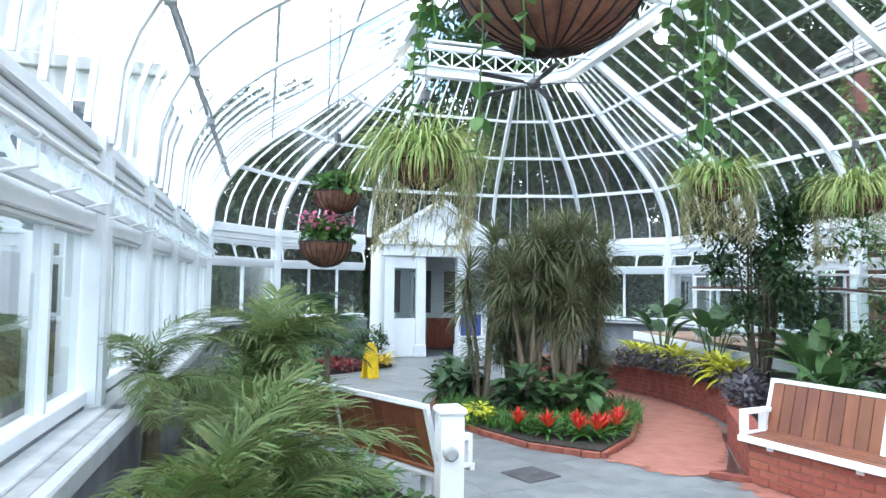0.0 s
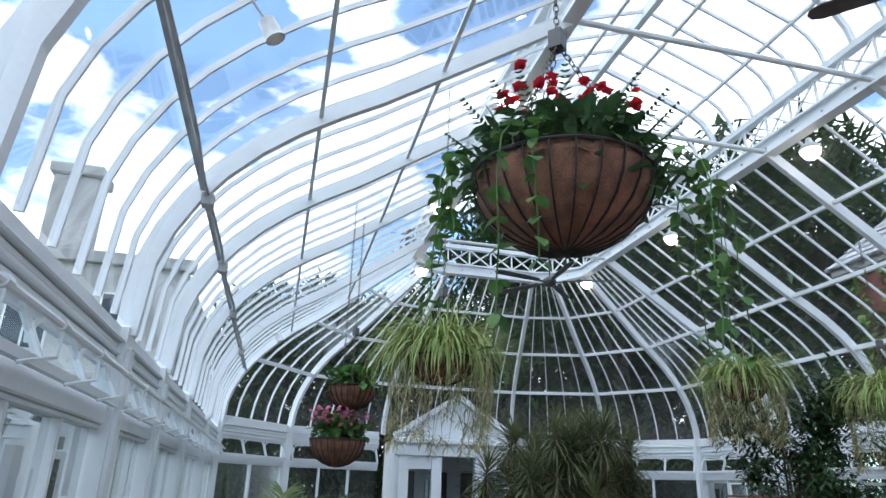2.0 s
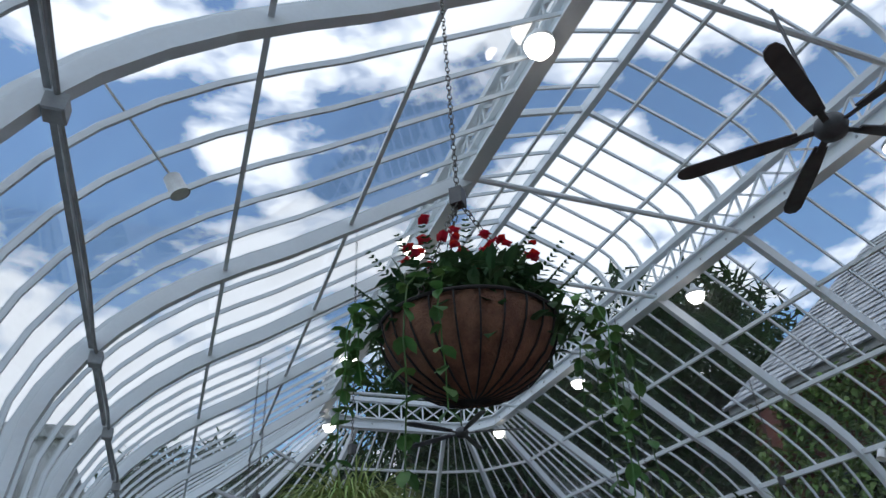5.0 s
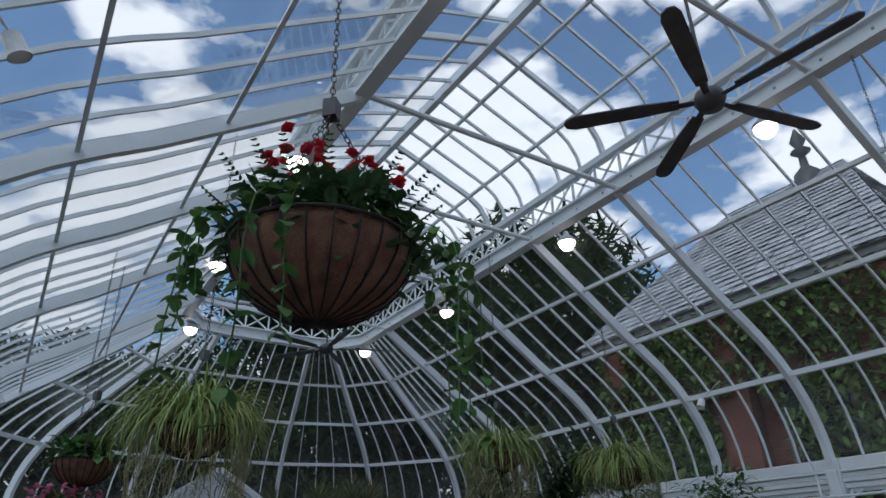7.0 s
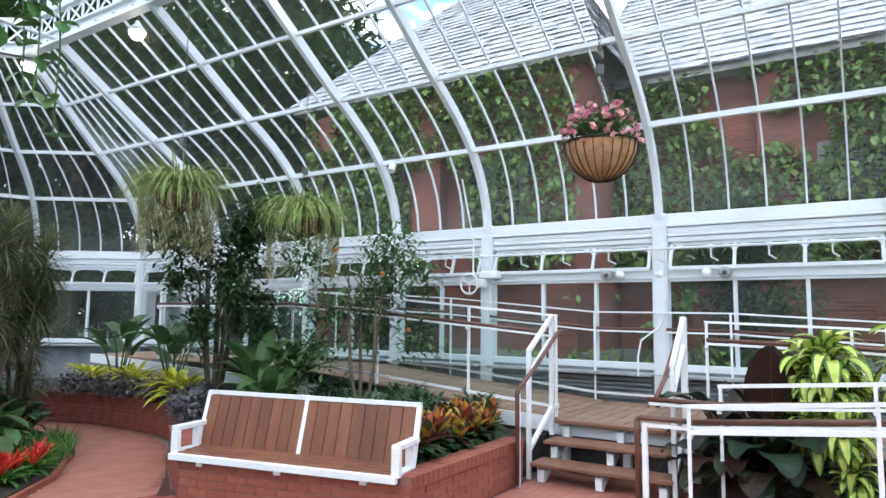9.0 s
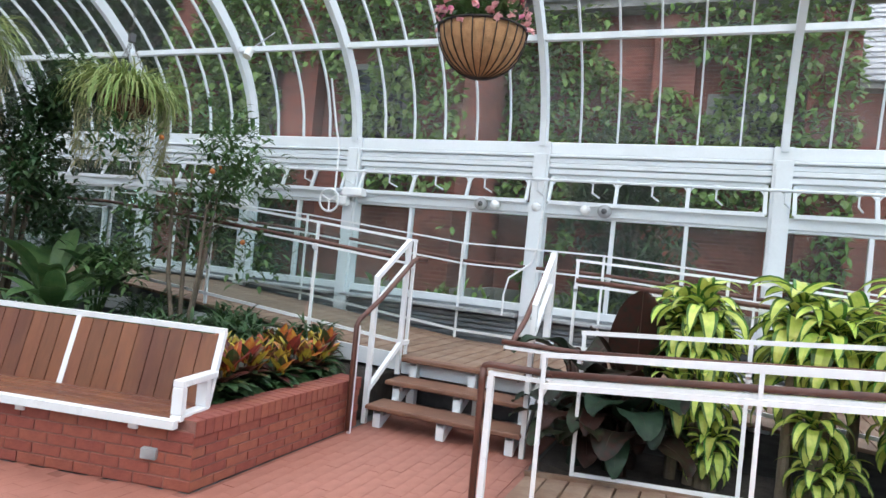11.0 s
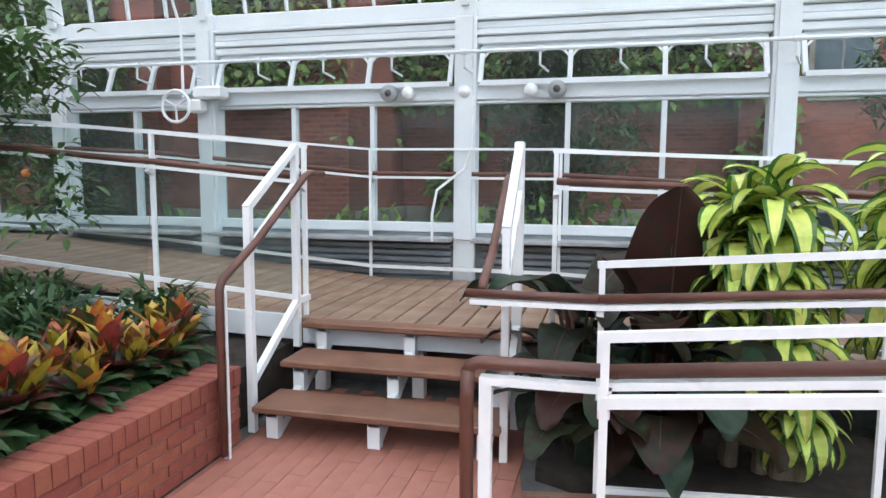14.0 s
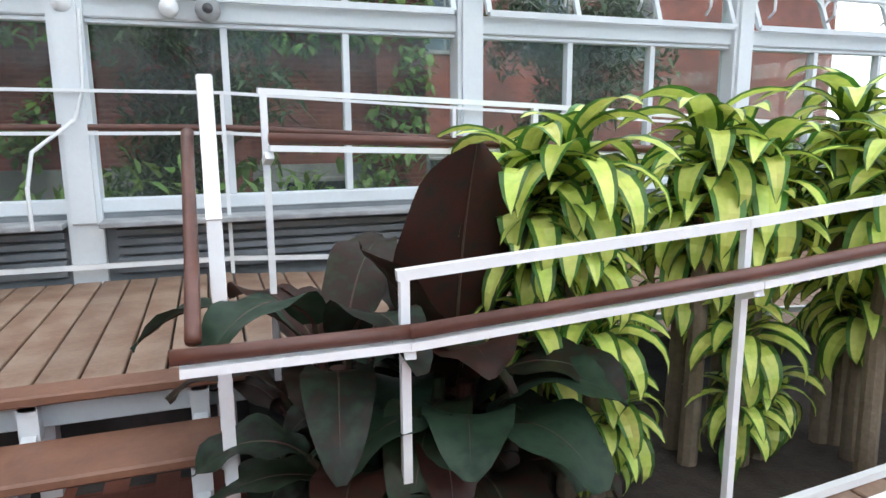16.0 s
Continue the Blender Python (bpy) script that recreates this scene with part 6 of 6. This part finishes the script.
sign = thing("floor_sign", "yellow folding wet floor sign on the slate walkway", "floor sign", (2.76, 14.58, 0), 30)
for s in (1, -1):
    part("panel", Geo().prism([(-0.13, -0.012), (0.13, -0.012), (0.13, 0.012), (-0.13, 0.012)], 0.0, 0.60).join(Geo().slab(-0.08, 0.08, -0.012, 0.012, 0.6, 0.68, 0.005)), YELLOW_PLASTIC, sign, m=pose(0, s * 0.11, 0, s * 10, 0, 0))
board = thing("notice_stand", "white framed notice stand with a blue panel by the door", "notice stand", (5.6, 17.2, 0), -10)
part("frame", Geo().slab(-0.28, -0.25, -0.02, 0.02, 0, 1.15, 0.004).slab(0.25, 0.28, -0.02, 0.02, 0, 1.15, 0.004).slab(-0.25, 0.25, -0.02, 0.02, 1.1, 1.15, 0.004).slab(-0.25, 0.25, -0.02, 0.02, 0.55, 0.58, 0.004), WHITE_RAIL, board)
part("panel", Geo().slab(-0.25, 0.25, -0.008, 0.008, 0.58, 1.1, 0.003), mat("blue_notice", (0.05, 0.09, 0.28), 0.5), board)
drain = thing("floor_drain", "dark square cast floor drain in the slate", "drain", (3.25, 7.92, 0.0), 20, kind="structure")
part("grate", Geo().slab(-0.2, 0.2, -0.2, 0.2, -0.01, 0.006, 0.003), STEEL_DARK, drain)
ledge = thing("window_ledge", "wide pale ledge below the west windows", "ledge", kind="structure")
STONE_SILL = mat("sill_stone", (0.44, 0.46, 0.47), 0.6, var=0.12, scale=3, fine=30, bump=0.15, second=(0.36, 0.38, 0.39))
part("top", Geo().slab(XL + 0.05, XL + 0.20, Y_BACK + 0.1, 15.9, 0.88, 0.94, 0.008), STONE_SILL, ledge)
part("gutter", Geo().box(XL + 0.20, XL + 0.26, Y_BACK + 0.1, 15.9, 0.84, 0.885), STEEL_GREY, ledge, "sunken grey channel")
part("kerb", Geo().slab(XL + 0.26, XL + 0.37, Y_BACK + 0.1, 15.9, 0.80, 0.92, 0.012), STONE_SILL, ledge, "pale stone kerb")
part("front", Geo().box(XL + 0.26, XL + 0.31, Y_BACK + 0.1, 15.9, 0.0, 0.80), GREY_CLAD, ledge)

# ---- outside ----
def coursed_brick(name, color, second, joint):
    """Far brickwork: courses with pale joints and blotches, laid on upright faces."""
    m = mat(name, color, 0.85, var=0.25, scale=0.9, fine=25, bump=0.3, second=second)
    n, l = m.node_tree.nodes, m.node_tree.links
    b = n["Principled BSDF"]
    source = b.inputs["Base Color"].links[0].from_socket
    co, sep, add, comb, br, mix = (n.new("ShaderNode" + k) for k in ("TexCoord", "SeparateXYZ", "Math", "CombineXYZ", "TexBrick", "MixRGB"))
    l.new(co.outputs["Object"], sep.inputs[0])
    l.new(sep.outputs["X"], add.inputs[0])
    l.new(sep.outputs["Y"], add.inputs[1])
    l.new(add.outputs[0], comb.inputs["X"])
    l.new(sep.outputs["Z"], comb.inputs["Y"])
    l.new(comb.outputs[0], br.inputs["Vector"])
    br.inputs["Scale"].default_value = 1.0
    br.inputs["Brick Width"].default_value, br.inputs["Row Height"].default_value = 0.23, 0.078
    br.inputs["Mortar Size"].default_value = 0.008
    br.inputs["Color1"].default_value, br.inputs["Color2"].default_value = (1, 1, 1, 1), (0.62, 0.6, 0.6, 1)
    br.inputs["Mortar"].default_value = (*joint, 1)
    mix.blend_type = "MULTIPLY"
    mix.inputs["Fac"].default_value = 1.0
    l.new(source, mix.inputs["Color1"])
    l.new(br.outputs["Color"], mix.inputs["Color2"])
    l.new(mix.outputs["Color"], b.inputs["Base Color"])
    return m


OUT_BRICK = coursed_brick("old_brick", (0.22, 0.055, 0.036), (0.14, 0.042, 0.03), (1.1, 1.7, 1.9))
STONE = mat("grey_stone", (0.22, 0.21, 0.19), 0.85, var=0.2, scale=2, fine=20, bump=0.4)
ROOF_SLATE = mat("roof_slate", (0.42, 0.43, 0.45), 0.6, var=0.15, scale=1.5, fine=14, bump=0.2, island=0.16, second=(0.31, 0.32, 0.34))
DARKPANE = mat("dark_window_glass", (0.02, 0.025, 0.03), 0.1, var=0.05, bump=0)
house = thing("brick_house", "old red brick building with grey slate roofs and ivy", "house", (0, 0, 0))
HX, WX = 16.3, 13.9
EAVE = 7.0
SX = 22.5
part("wall", Geo().box(HX, HX + 13, 0.2, 6.8, 0.9, EAVE), OUT_BRICK, house)
part("wall", Geo().box(SX, HX + 13, -16, 0.19, 0.9, EAVE), OUT_BRICK, house)
part("wall", Geo().box(WX, WX + 9, 6.8, 14.0, 0.9, EAVE), OUT_BRICK, house)
part("plinth", Geo().box(HX - 0.12, HX + 13, 0.1, 6.7, -0.2, 0.95), STONE, house)
part("plinth", Geo().box(SX - 0.12, HX + 13, -16, 0.09, -0.2, 0.95), STONE, house)
part("plinth", Geo().box(WX - 0.12, WX + 9, 6.7, 14.1, -0.2, 0.95), STONE, house)
for x, y in ((HX, 0.65), (HX, 3.4), (WX, 7.2), (WX, 10.4), (WX, 13.6)):
    part("buttress", Geo().slab(x - 0.35, x, y - 0.4, y + 0.4, 0.0, EAVE - 0.3, 0.02), OUT_BRICK, house)
TRIM = mat("eave_paint", (0.25, 0.24, 0.23), 0.7)
part("eave", Geo().box(HX - 0.5, HX - 0.02, -0.2, 6.7, EAVE - 0.15, EAVE + 0.05), TRIM, house)
part("eave", Geo().box(SX - 0.5, SX - 0.02, -16.4, -0.2, EAVE - 0.15, EAVE + 0.05), TRIM, house)
part("eave", Geo().box(WX - 0.5, WX - 0.02, 6.3, 14.5, EAVE - 0.15, EAVE + 0.05), TRIM, house)
for x, y in ((SX, -8.2), (SX, -5.4), (SX, -2.4), (HX, 2.0), (WX, 8.8), (WX, 12.0)):
    w = part("window", Geo().slab(x - 0.06, x + 0.02, y - 0.75, y + 0.75, 3.4, 5.2, 0.02), STONE, house)
    part("pane", Geo().box(x - 0.075, x - 0.062, y - 0.62, y - 0.03, 3.52, 5.08), DARKPANE, w)
    part("pane", Geo().box(x - 0.075, x - 0.062, y + 0.03, y + 0.62, 3.52, 5.08), DARKPANE, w)
    w = part("cellar_window", Geo().slab(x - 0.17, x - 0.1, y - 0.6, y + 0.6, 0.1, 0.75, 0.02), STONE, house)
    part("pane", Geo().box(x - 0.185, x - 0.172, y - 0.5, y + 0.5, 0.18, 0.68), DARKPANE, w)


def slated(e0, e1, r0, r1, owner):
    """Slates in courses over the roof plane from an eave line to a ridge line."""
    e0, e1, r0, r1 = (Vector(p) for p in (e0, e1, r0, r1))
    rise_len = ((r0 + r1) / 2 - (e0 + e1) / 2).length
    nrm = (e1 - e0).cross((r0 + r1) / 2 - (e0 + e1) / 2).normalized()
    nrm = nrm if nrm.z > 0 else -nrm
    n = int(rise_len / 0.3)
    g = Geo()
    for k in range(n):
        a, b = e0.lerp(r0, k / n), e1.lerp(r1, k / n)
        c, d = e0.lerp(r0, (k + 1.2) / n), e1.lerp(r1, (k + 1.2) / n)
        length = (b - a).length
        u = -0.2 if k % 2 else 0.0
        while u < length:
            w = R.uniform(0.36, 0.5)
            s, t = max(0, u) / max(0.01, length), min(length, u + w - 0.014) / max(0.01, length)
            lift = nrm * R.uniform(0.03, 0.06)
            if t > s:
                g.add([a.lerp(b, s) + lift, a.lerp(b, t) + lift, c.lerp(d, t) + nrm * 0.01, c.lerp(d, s) + nrm * 0.01], [(0, 1, 2, 3)])
            u += w
    base = part("roof", Geo().add([e0, e1, r1, r0], [(0, 1, 2, 3)]), ROOF_SLATE, owner)
    tagged(part("slates", g, ROOF_SLATE, base), kind="stuff")


slated((HX - 0.6, -0.3, EAVE), (HX - 0.6, 7.5, EAVE), (HX + 6, -0.3, 13.4), (HX + 6, 7.5, 13.4), house)
slated((SX - 0.6, -16.4, EAVE), (SX - 0.6, -0.3, EAVE), (SX + 3.4, -16.4, 10.9), (SX + 3.4, -0.3, 10.9), house)
part("gable_wall", Geo().add([(HX, 0.2, EAVE), (HX + 12, 0.2, EAVE), (HX + 6, 0.2, 13.3), (HX, 0.4, EAVE), (HX + 12, 0.4, EAVE), (HX + 6, 0.4, 13.3)], [(0, 1, 2), (5, 4, 3), (0, 3, 4, 1), (1, 4, 5, 2), (2, 5, 3, 0)]), OUT_BRICK, house)
slated((HX + 12.6, 7.5, EAVE), (HX + 12.6, -0.3, EAVE), (HX + 6, 7.5, 13.4), (HX + 6, -0.3, 13.4), house)
slated((WX - 0.6, 6.2, EAVE), (WX - 0.6, 14.6, EAVE), (WX + 4.1, 8.6, 11.4), (WX + 4.1, 12.2, 11.4), house)
slated((WX + 8.8, 6.2, EAVE), (WX - 0.6, 6.2, EAVE), (WX + 4.1, 8.6, 11.4), (WX + 4.1, 8.59, 11.4), house)
slated((WX - 0.6, 14.6, EAVE), (WX + 8.8, 14.6, EAVE), (WX + 4.1, 12.2, 11.4), (WX + 4.1, 12.21, 11.4), house)
slated((WX + 8.8, 14.6, EAVE), (WX + 8.8, 6.2, EAVE), (WX + 4.1, 12.2, 11.4), (WX + 4.1, 8.6, 11.4), house)
part("finial", Geo().lathe([(0.4, -0.3), (0.35, 0.2), (0.12, 0.45), (0.1, 0.8), (0.28, 0.95), (0.1, 1.1), (0.22, 1.3), (0.04, 1.7), (0.001, 1.75)], 12, (WX + 4.1, 9.6, 11.3)), STEEL_DARK, house, "dark carved finial", smooth=True)

ivy = Geo()
for _ in range(30000):
    y, z = R.uniform(0.2, 14), R.uniform(0.3, 6.9)
    n = noise.noise(Vector((y * 0.35, z * 0.3, 3.1))) + 0.35 * noise.noise(Vector((y * 1.3, z * 1.2, 9)))
    if n + (0.34 if z > 2.7 else -0.34) < 0:
        continue
    ivy.leaf(((HX if y < 6.8 else WX) - R.uniform(0.05, 0.6), y, z), R.uniform(90, 270), R.uniform(-80, 20), R.uniform(0.12, 0.24), R.uniform(0.08, 0.16), 0.4, 2, 0.1)
tagged(solid("ivy", ivy, IVY, "green ivy climbing over the old brick wall", "ivy"), kind="stuff")
hedge = Geo()
for _ in range(6000):
    y, x = R.uniform(-8, 14), R.uniform(11.6, 15.9 if R.random() < 0.5 else 13.6)
    h = 0.5 + 1.0 * max(0, noise.noise(Vector((x * 0.6, y * 0.5, 0.5))) + 0.25) * (0.4 + (x - 11) / 4)
    hedge.leaf((x, y, R.uniform(-0.1, h)), R.uniform(0, 360), R.uniform(10, 80), R.uniform(0.15, 0.35), R.uniform(0.05, 0.12), 0.9, 2, 0.2)
tagged(solid("garden_border", hedge, IVY, "loose green border of garden plants outside the glass", "plants"), kind="stuff")


def crown_mesh(seed, count=5200, size=0.55):
    r = random.Random(seed)
    g = Geo()
    for k in range(26):
        d = Vector((r.gauss(0, 1), r.gauss(0, 1), r.gauss(0, 0.9))).normalized() * r.uniform(0.3, 0.95)
        c = Vector((d.x * 3.0, d.y * 3.0, d.z * 4.4))
        for _ in range(count // 26):
            e = Vector((r.gauss(0, 1), r.gauss(0, 1), r.gauss(0, 1))).normalized() * r.uniform(0.5, 1.0)
            q = c + Vector((e.x * 1.25, e.y * 1.25, e.z * 1.0))
            g.leaf(q, r.uniform(0, 360), r.uniform(-50, 50), size * r.uniform(0.6, 1.3), size * 0.55, 0.5, 1, 0.2)
    return mesh_of("crown", g, TREE_LEAF)


CROWNS = [crown_mesh(i) for i in range(3)]


def tree(label, at, s):
    t = thing("tree", label, "tree", at, R.uniform(0, 360), "trees outside the glasshouse")
    part("trunk", Geo().tube([(0, 0, -0.2), (0.1, 0.05, 3 * s), (0, 0.1, 8.2 * s)], [0.32 * s, 0.24 * s, 0.08 * s], 10), BARK, t)
    for k in range(5):
        a = k * 1.3
        part("limb", Geo().tube([(0.05, 0.05, (2.4 + 0.7 * k) * s), (math.cos(a) * 1.6 * s, math.sin(a) * 1.6 * s, (4 + 0.8 * k) * s)], [0.12 * s, 0.03 * s], 7), BARK, t)
    part("crown", CROWNS[int(at[0] * 3 + at[1]) % 3], None, t, m=pose(0, 0, 6.2 * s) @ Matrix.Scale(s, 4))
    part("undergrowth", CROWNS[int(at[0] + at[1]) % 3], None, t, m=pose(0.5, 0.3, 2.0 * s, 0, 0, 70) @ Matrix.Scale(0.62 * s, 4))


for x, y, s in ((-1.5, 30, 1.0), (2.5, 27, 0.95), (6.2, 28.5, 0.98), (10.0, 27.0, 1.45), (13.5, 25.5, 1.5), (17.0, 25, 1.5), (4.2, 34, 1.1), (9, 34, 1.25), (15, 32, 1.7), (20.5, 27, 1.5), (14.2, 18.5, 1.1), (0.5, 23.5, 0.8), (8.0, 24.0, 1.05), (11.5, 21.5, 1.1), (4.5, 24.5, 0.95), (17.5, 20, 1.4), (21, 21, 1.5), (12.6, 14.8, 0.42), (12.9, 10.6, 0.36), (13.4, 3.5, 0.4), (14.2, -1.5, 0.4)):
    tree("dark leafy broadleaf tree beyond the glasshouse", (x, y, 0), s)

PALE_STONE = mat("pale_stone", (0.46, 0.46, 0.45), 0.85, var=0.15, scale=0.6, fine=12, bump=0.3, second=(0.38, 0.38, 0.37))
wing = thing("stone_wing", "long grey stone building with a parapet and tall windows", "building", (0, 0, 0))
part("wall", Geo().box(-46, -2.6, 24, 34, -0.2, 8.2), PALE_STONE, wing)
part("parapet", Geo().slab(-46.2, -2.4, 23.8, 24.3, 8.2, 8.6, 0.03), PALE_STONE, wing)
part("string_course", Geo().slab(-46.1, -2.5, 23.88, 24.0, 4.6, 4.8, 0.02), PALE_STONE, wing)
part("chimney_stack", Geo().slab(-7.6, -6.2, 25.0, 26.2, 8.2, 11.6, 0.05).slab(-7.75, -6.05, 24.85, 26.35, 11.6, 12.0, 0.05), PALE_STONE, wing)
for i in range(16):
    for z0, z1 in ((1.2, 3.9), (5.3, 7.3)):
        x = -4.4 - 2.6 * i
        w = part("window", Geo().slab(x - 0.65, x + 0.65, 23.9, 24.0, z0, z1, 0.02), WHITE_RAIL, wing)
        for sx in (-0.58, 0.04):
            part("pane", Geo().box(x + sx, x + sx + 0.54, 23.88, 23.897, z0 + 0.08, z1 - 0.08), DARKPANE, w)

corridor = thing("west_passage", "white glazed passage with panelled doors and brick dado", "passage", kind="structure")
part("wall", Geo().box(-3.4, -3.25, Y_BACK, 17, -0.2, 3.0), WHITE, corridor)
part("dado", Geo().box(-3.25, -3.2, Y_BACK, 17, -0.2, 0.95), OUT_BRICK, corridor)
part("passage_floor", Geo().box(-3.3, -0.55, Y_BACK, 17, -0.2, -0.1), SLATE, corridor)
for i in range(9):
    y = -4.5 + i * 2.4
    dr = part("door", Geo().slab(-3.26, -3.16, y, y + 0.95, -0.1, 2.1, 0.01), WHITE_RAIL, corridor)
    part("door_pane", Geo().box(-3.17, -3.152, y + 0.18, y + 0.77, 0.9, 1.9), DARKPANE, dr)
    wd = part("window_frame", Geo().slab(-3.26, -3.18, y + 1.2, y + 2.15, 1.0, 2.3, 0.01), WHITE_RAIL, corridor)
    part("window_pane", Geo().box(-3.18, -3.168, y + 1.27, y + 2.08, 1.07, 2.23), DARKPANE, wd)

# ---- floors and brickwork, piece by piece ----
brick_wall(planter, OUT[:2][::-1], PLANT_H)
brick_wall(planter, OUT[1:][::-1], 0.46, coping=False)
brick_wall(planter, ARC[::-1], PLANT_H, single=False)


def inside(pt, poly):
    x, y = pt
    hit = False
    for (x0, y0), (x1, y1) in zip(poly, poly[1:] + poly[:1]):
        if (y0 > y) != (y1 > y) and x < (x1 - x0) * (y - y0) / (y1 - y0) + x0:
            hit = not hit
    return hit


RED_AREA = [(4.22, 8.33), (4.62, 7.60), (4.95, 7.52), (5.16, 7.62), (5.12, 7.3), (4.98, 7.0), (4.86, 6.2), (4.80, 5.5), (4.45, 4.8), (3.6, 4.1), (2.6, 3.2), (2.2, 1.2), (2.2, -2.2), (6.05, -2.2), (6.05, 3.46), (7.3, 3.46), (7.55, 3.5), (8.5, 3.5), (8.5, 5.06), (5.60, 5.06), (5.15, 7.24), (5.22, 7.64), (5.70, 8.24), (6.26, 9.02), (6.66, 9.62), (6.90, 10.3), (6.98, 11.0), (6.95, 12.0), (6.6, 13.2), (6.1, 14.2), (5.2, 14.0), (5.75, 12.9), (6.05, 11.8), (5.95, 10.7), (5.5, 9.75), (4.92, 8.93)]
pocket = thing("path_kerb", "low red brick kerb and dark recess beside the curved path", "kerb", kind="structure")
# flat sheet at floor level; the sunken recess's shade is put into its dark colour
part("recess", Geo().prism([(5.17, 7.30), (5.43, 7.75), (5.94, 8.55), (6.38, 9.05), (6.24, 9.0), (5.71, 8.22), (5.22, 7.64), (5.04, 7.52)], -0.02, 0.006), mat("damp_shaded_brick", (0.09, 0.035, 0.028), 0.4, var=0.2, scale=6, fine=50, bump=0.3), pocket, "thin damp brick sheet, darkened for the recess's shade")
part("kerb_brick", Geo().slab(0, 0.36, -0.04, 0.04, -0.01, 0.05, 0.006), BRICK, pocket, m=pose(4.92, 7.50, 0, 0, 0, -48))
brick_floor = thing("brick_floor", "red brick paved path and floor with fine joints", "floor", kind="structure")
part("bedding", Geo().add([(x, y, -0.006) for x, y in RED_AREA], [tuple(range(len(RED_AREA)))]), JOINT, brick_floor)
paver = mesh_of("paver", Geo().slab(-0.1002, 0.1002, -0.0498, 0.0498, -0.02, 0.0, 0.0012), BRICK_PAVE)
rest, singles = Geo(), 0
for j in range(170):
    for i in range(36):
        y = -2.2 + j * 0.101
        x = 2.2 + i * 0.202 + (0.101 if j % 2 else 0)
        if not inside((x, y), RED_AREA):
            continue
        dz = R.uniform(-0.0015, 0.0015)
        if 5.3 < x < 7.8 and 3.4 < y < 5.1 and singles < 300:
            part("paver", paver, None, brick_floor, m=pose(x, y, dz))
            singles += 1
        else:
            rest.add([(x - 0.0996, y - 0.0494, dz), (x + 0.0996, y - 0.0494, dz), (x + 0.0996, y + 0.0494, dz), (x - 0.0996, y + 0.0494, dz)], [(0, 1, 2, 3)])
tagged(part("pavers", rest, BRICK_PAVE, brick_floor), kind="stuff")
edge = Geo()
for (x0, y0), (x1, y1) in zip(BED, BED[1:] + BED[:1]):
    ln = math.dist((x0, y0), (x1, y1))
    n = max(1, round(ln / 0.2))
    for i in range(n):
        m = pose(x0, y0, 0, 0, 0, math.degrees(math.atan2(y1 - y0, x1 - x0)))
        edge.join(Geo().slab(ln * i / n + 0.004, ln * (i + 1) / n - 0.004, -0.05, 0.04, -0.01, 0.055, 0.004), m)
tagged(part("edging", edge, BRICK, bed, "low red brick edging"), kind="stuff")
tile = mesh_of("slate_tile", Geo().slab(-0.2975, 0.2975, -0.2975, 0.2975, -0.02, 0.0, 0.002), SLATE)
count = 0
turn = pose(3.0, 6.0, 0, 0, 0, 12)
for i in range(-9, 9):
    for j in range(-14, 26):
        p = turn @ Vector(((i + (0.5 if j % 2 else 0)) * 0.6, j * 0.6, 0))
        if XL + 0.4 < p.x < 7.2 and -6 < p.y < 20 and not inside((p.x, p.y), RED_AREA) and not inside((p.x, p.y), BED):
            part("slate_tile", tile, None, floor, m=turn @ pose((i + (0.5 if j % 2 else 0)) * 0.6, j * 0.6, -0.0075 + R.uniform(-0.001, 0.001)))
            count += 1
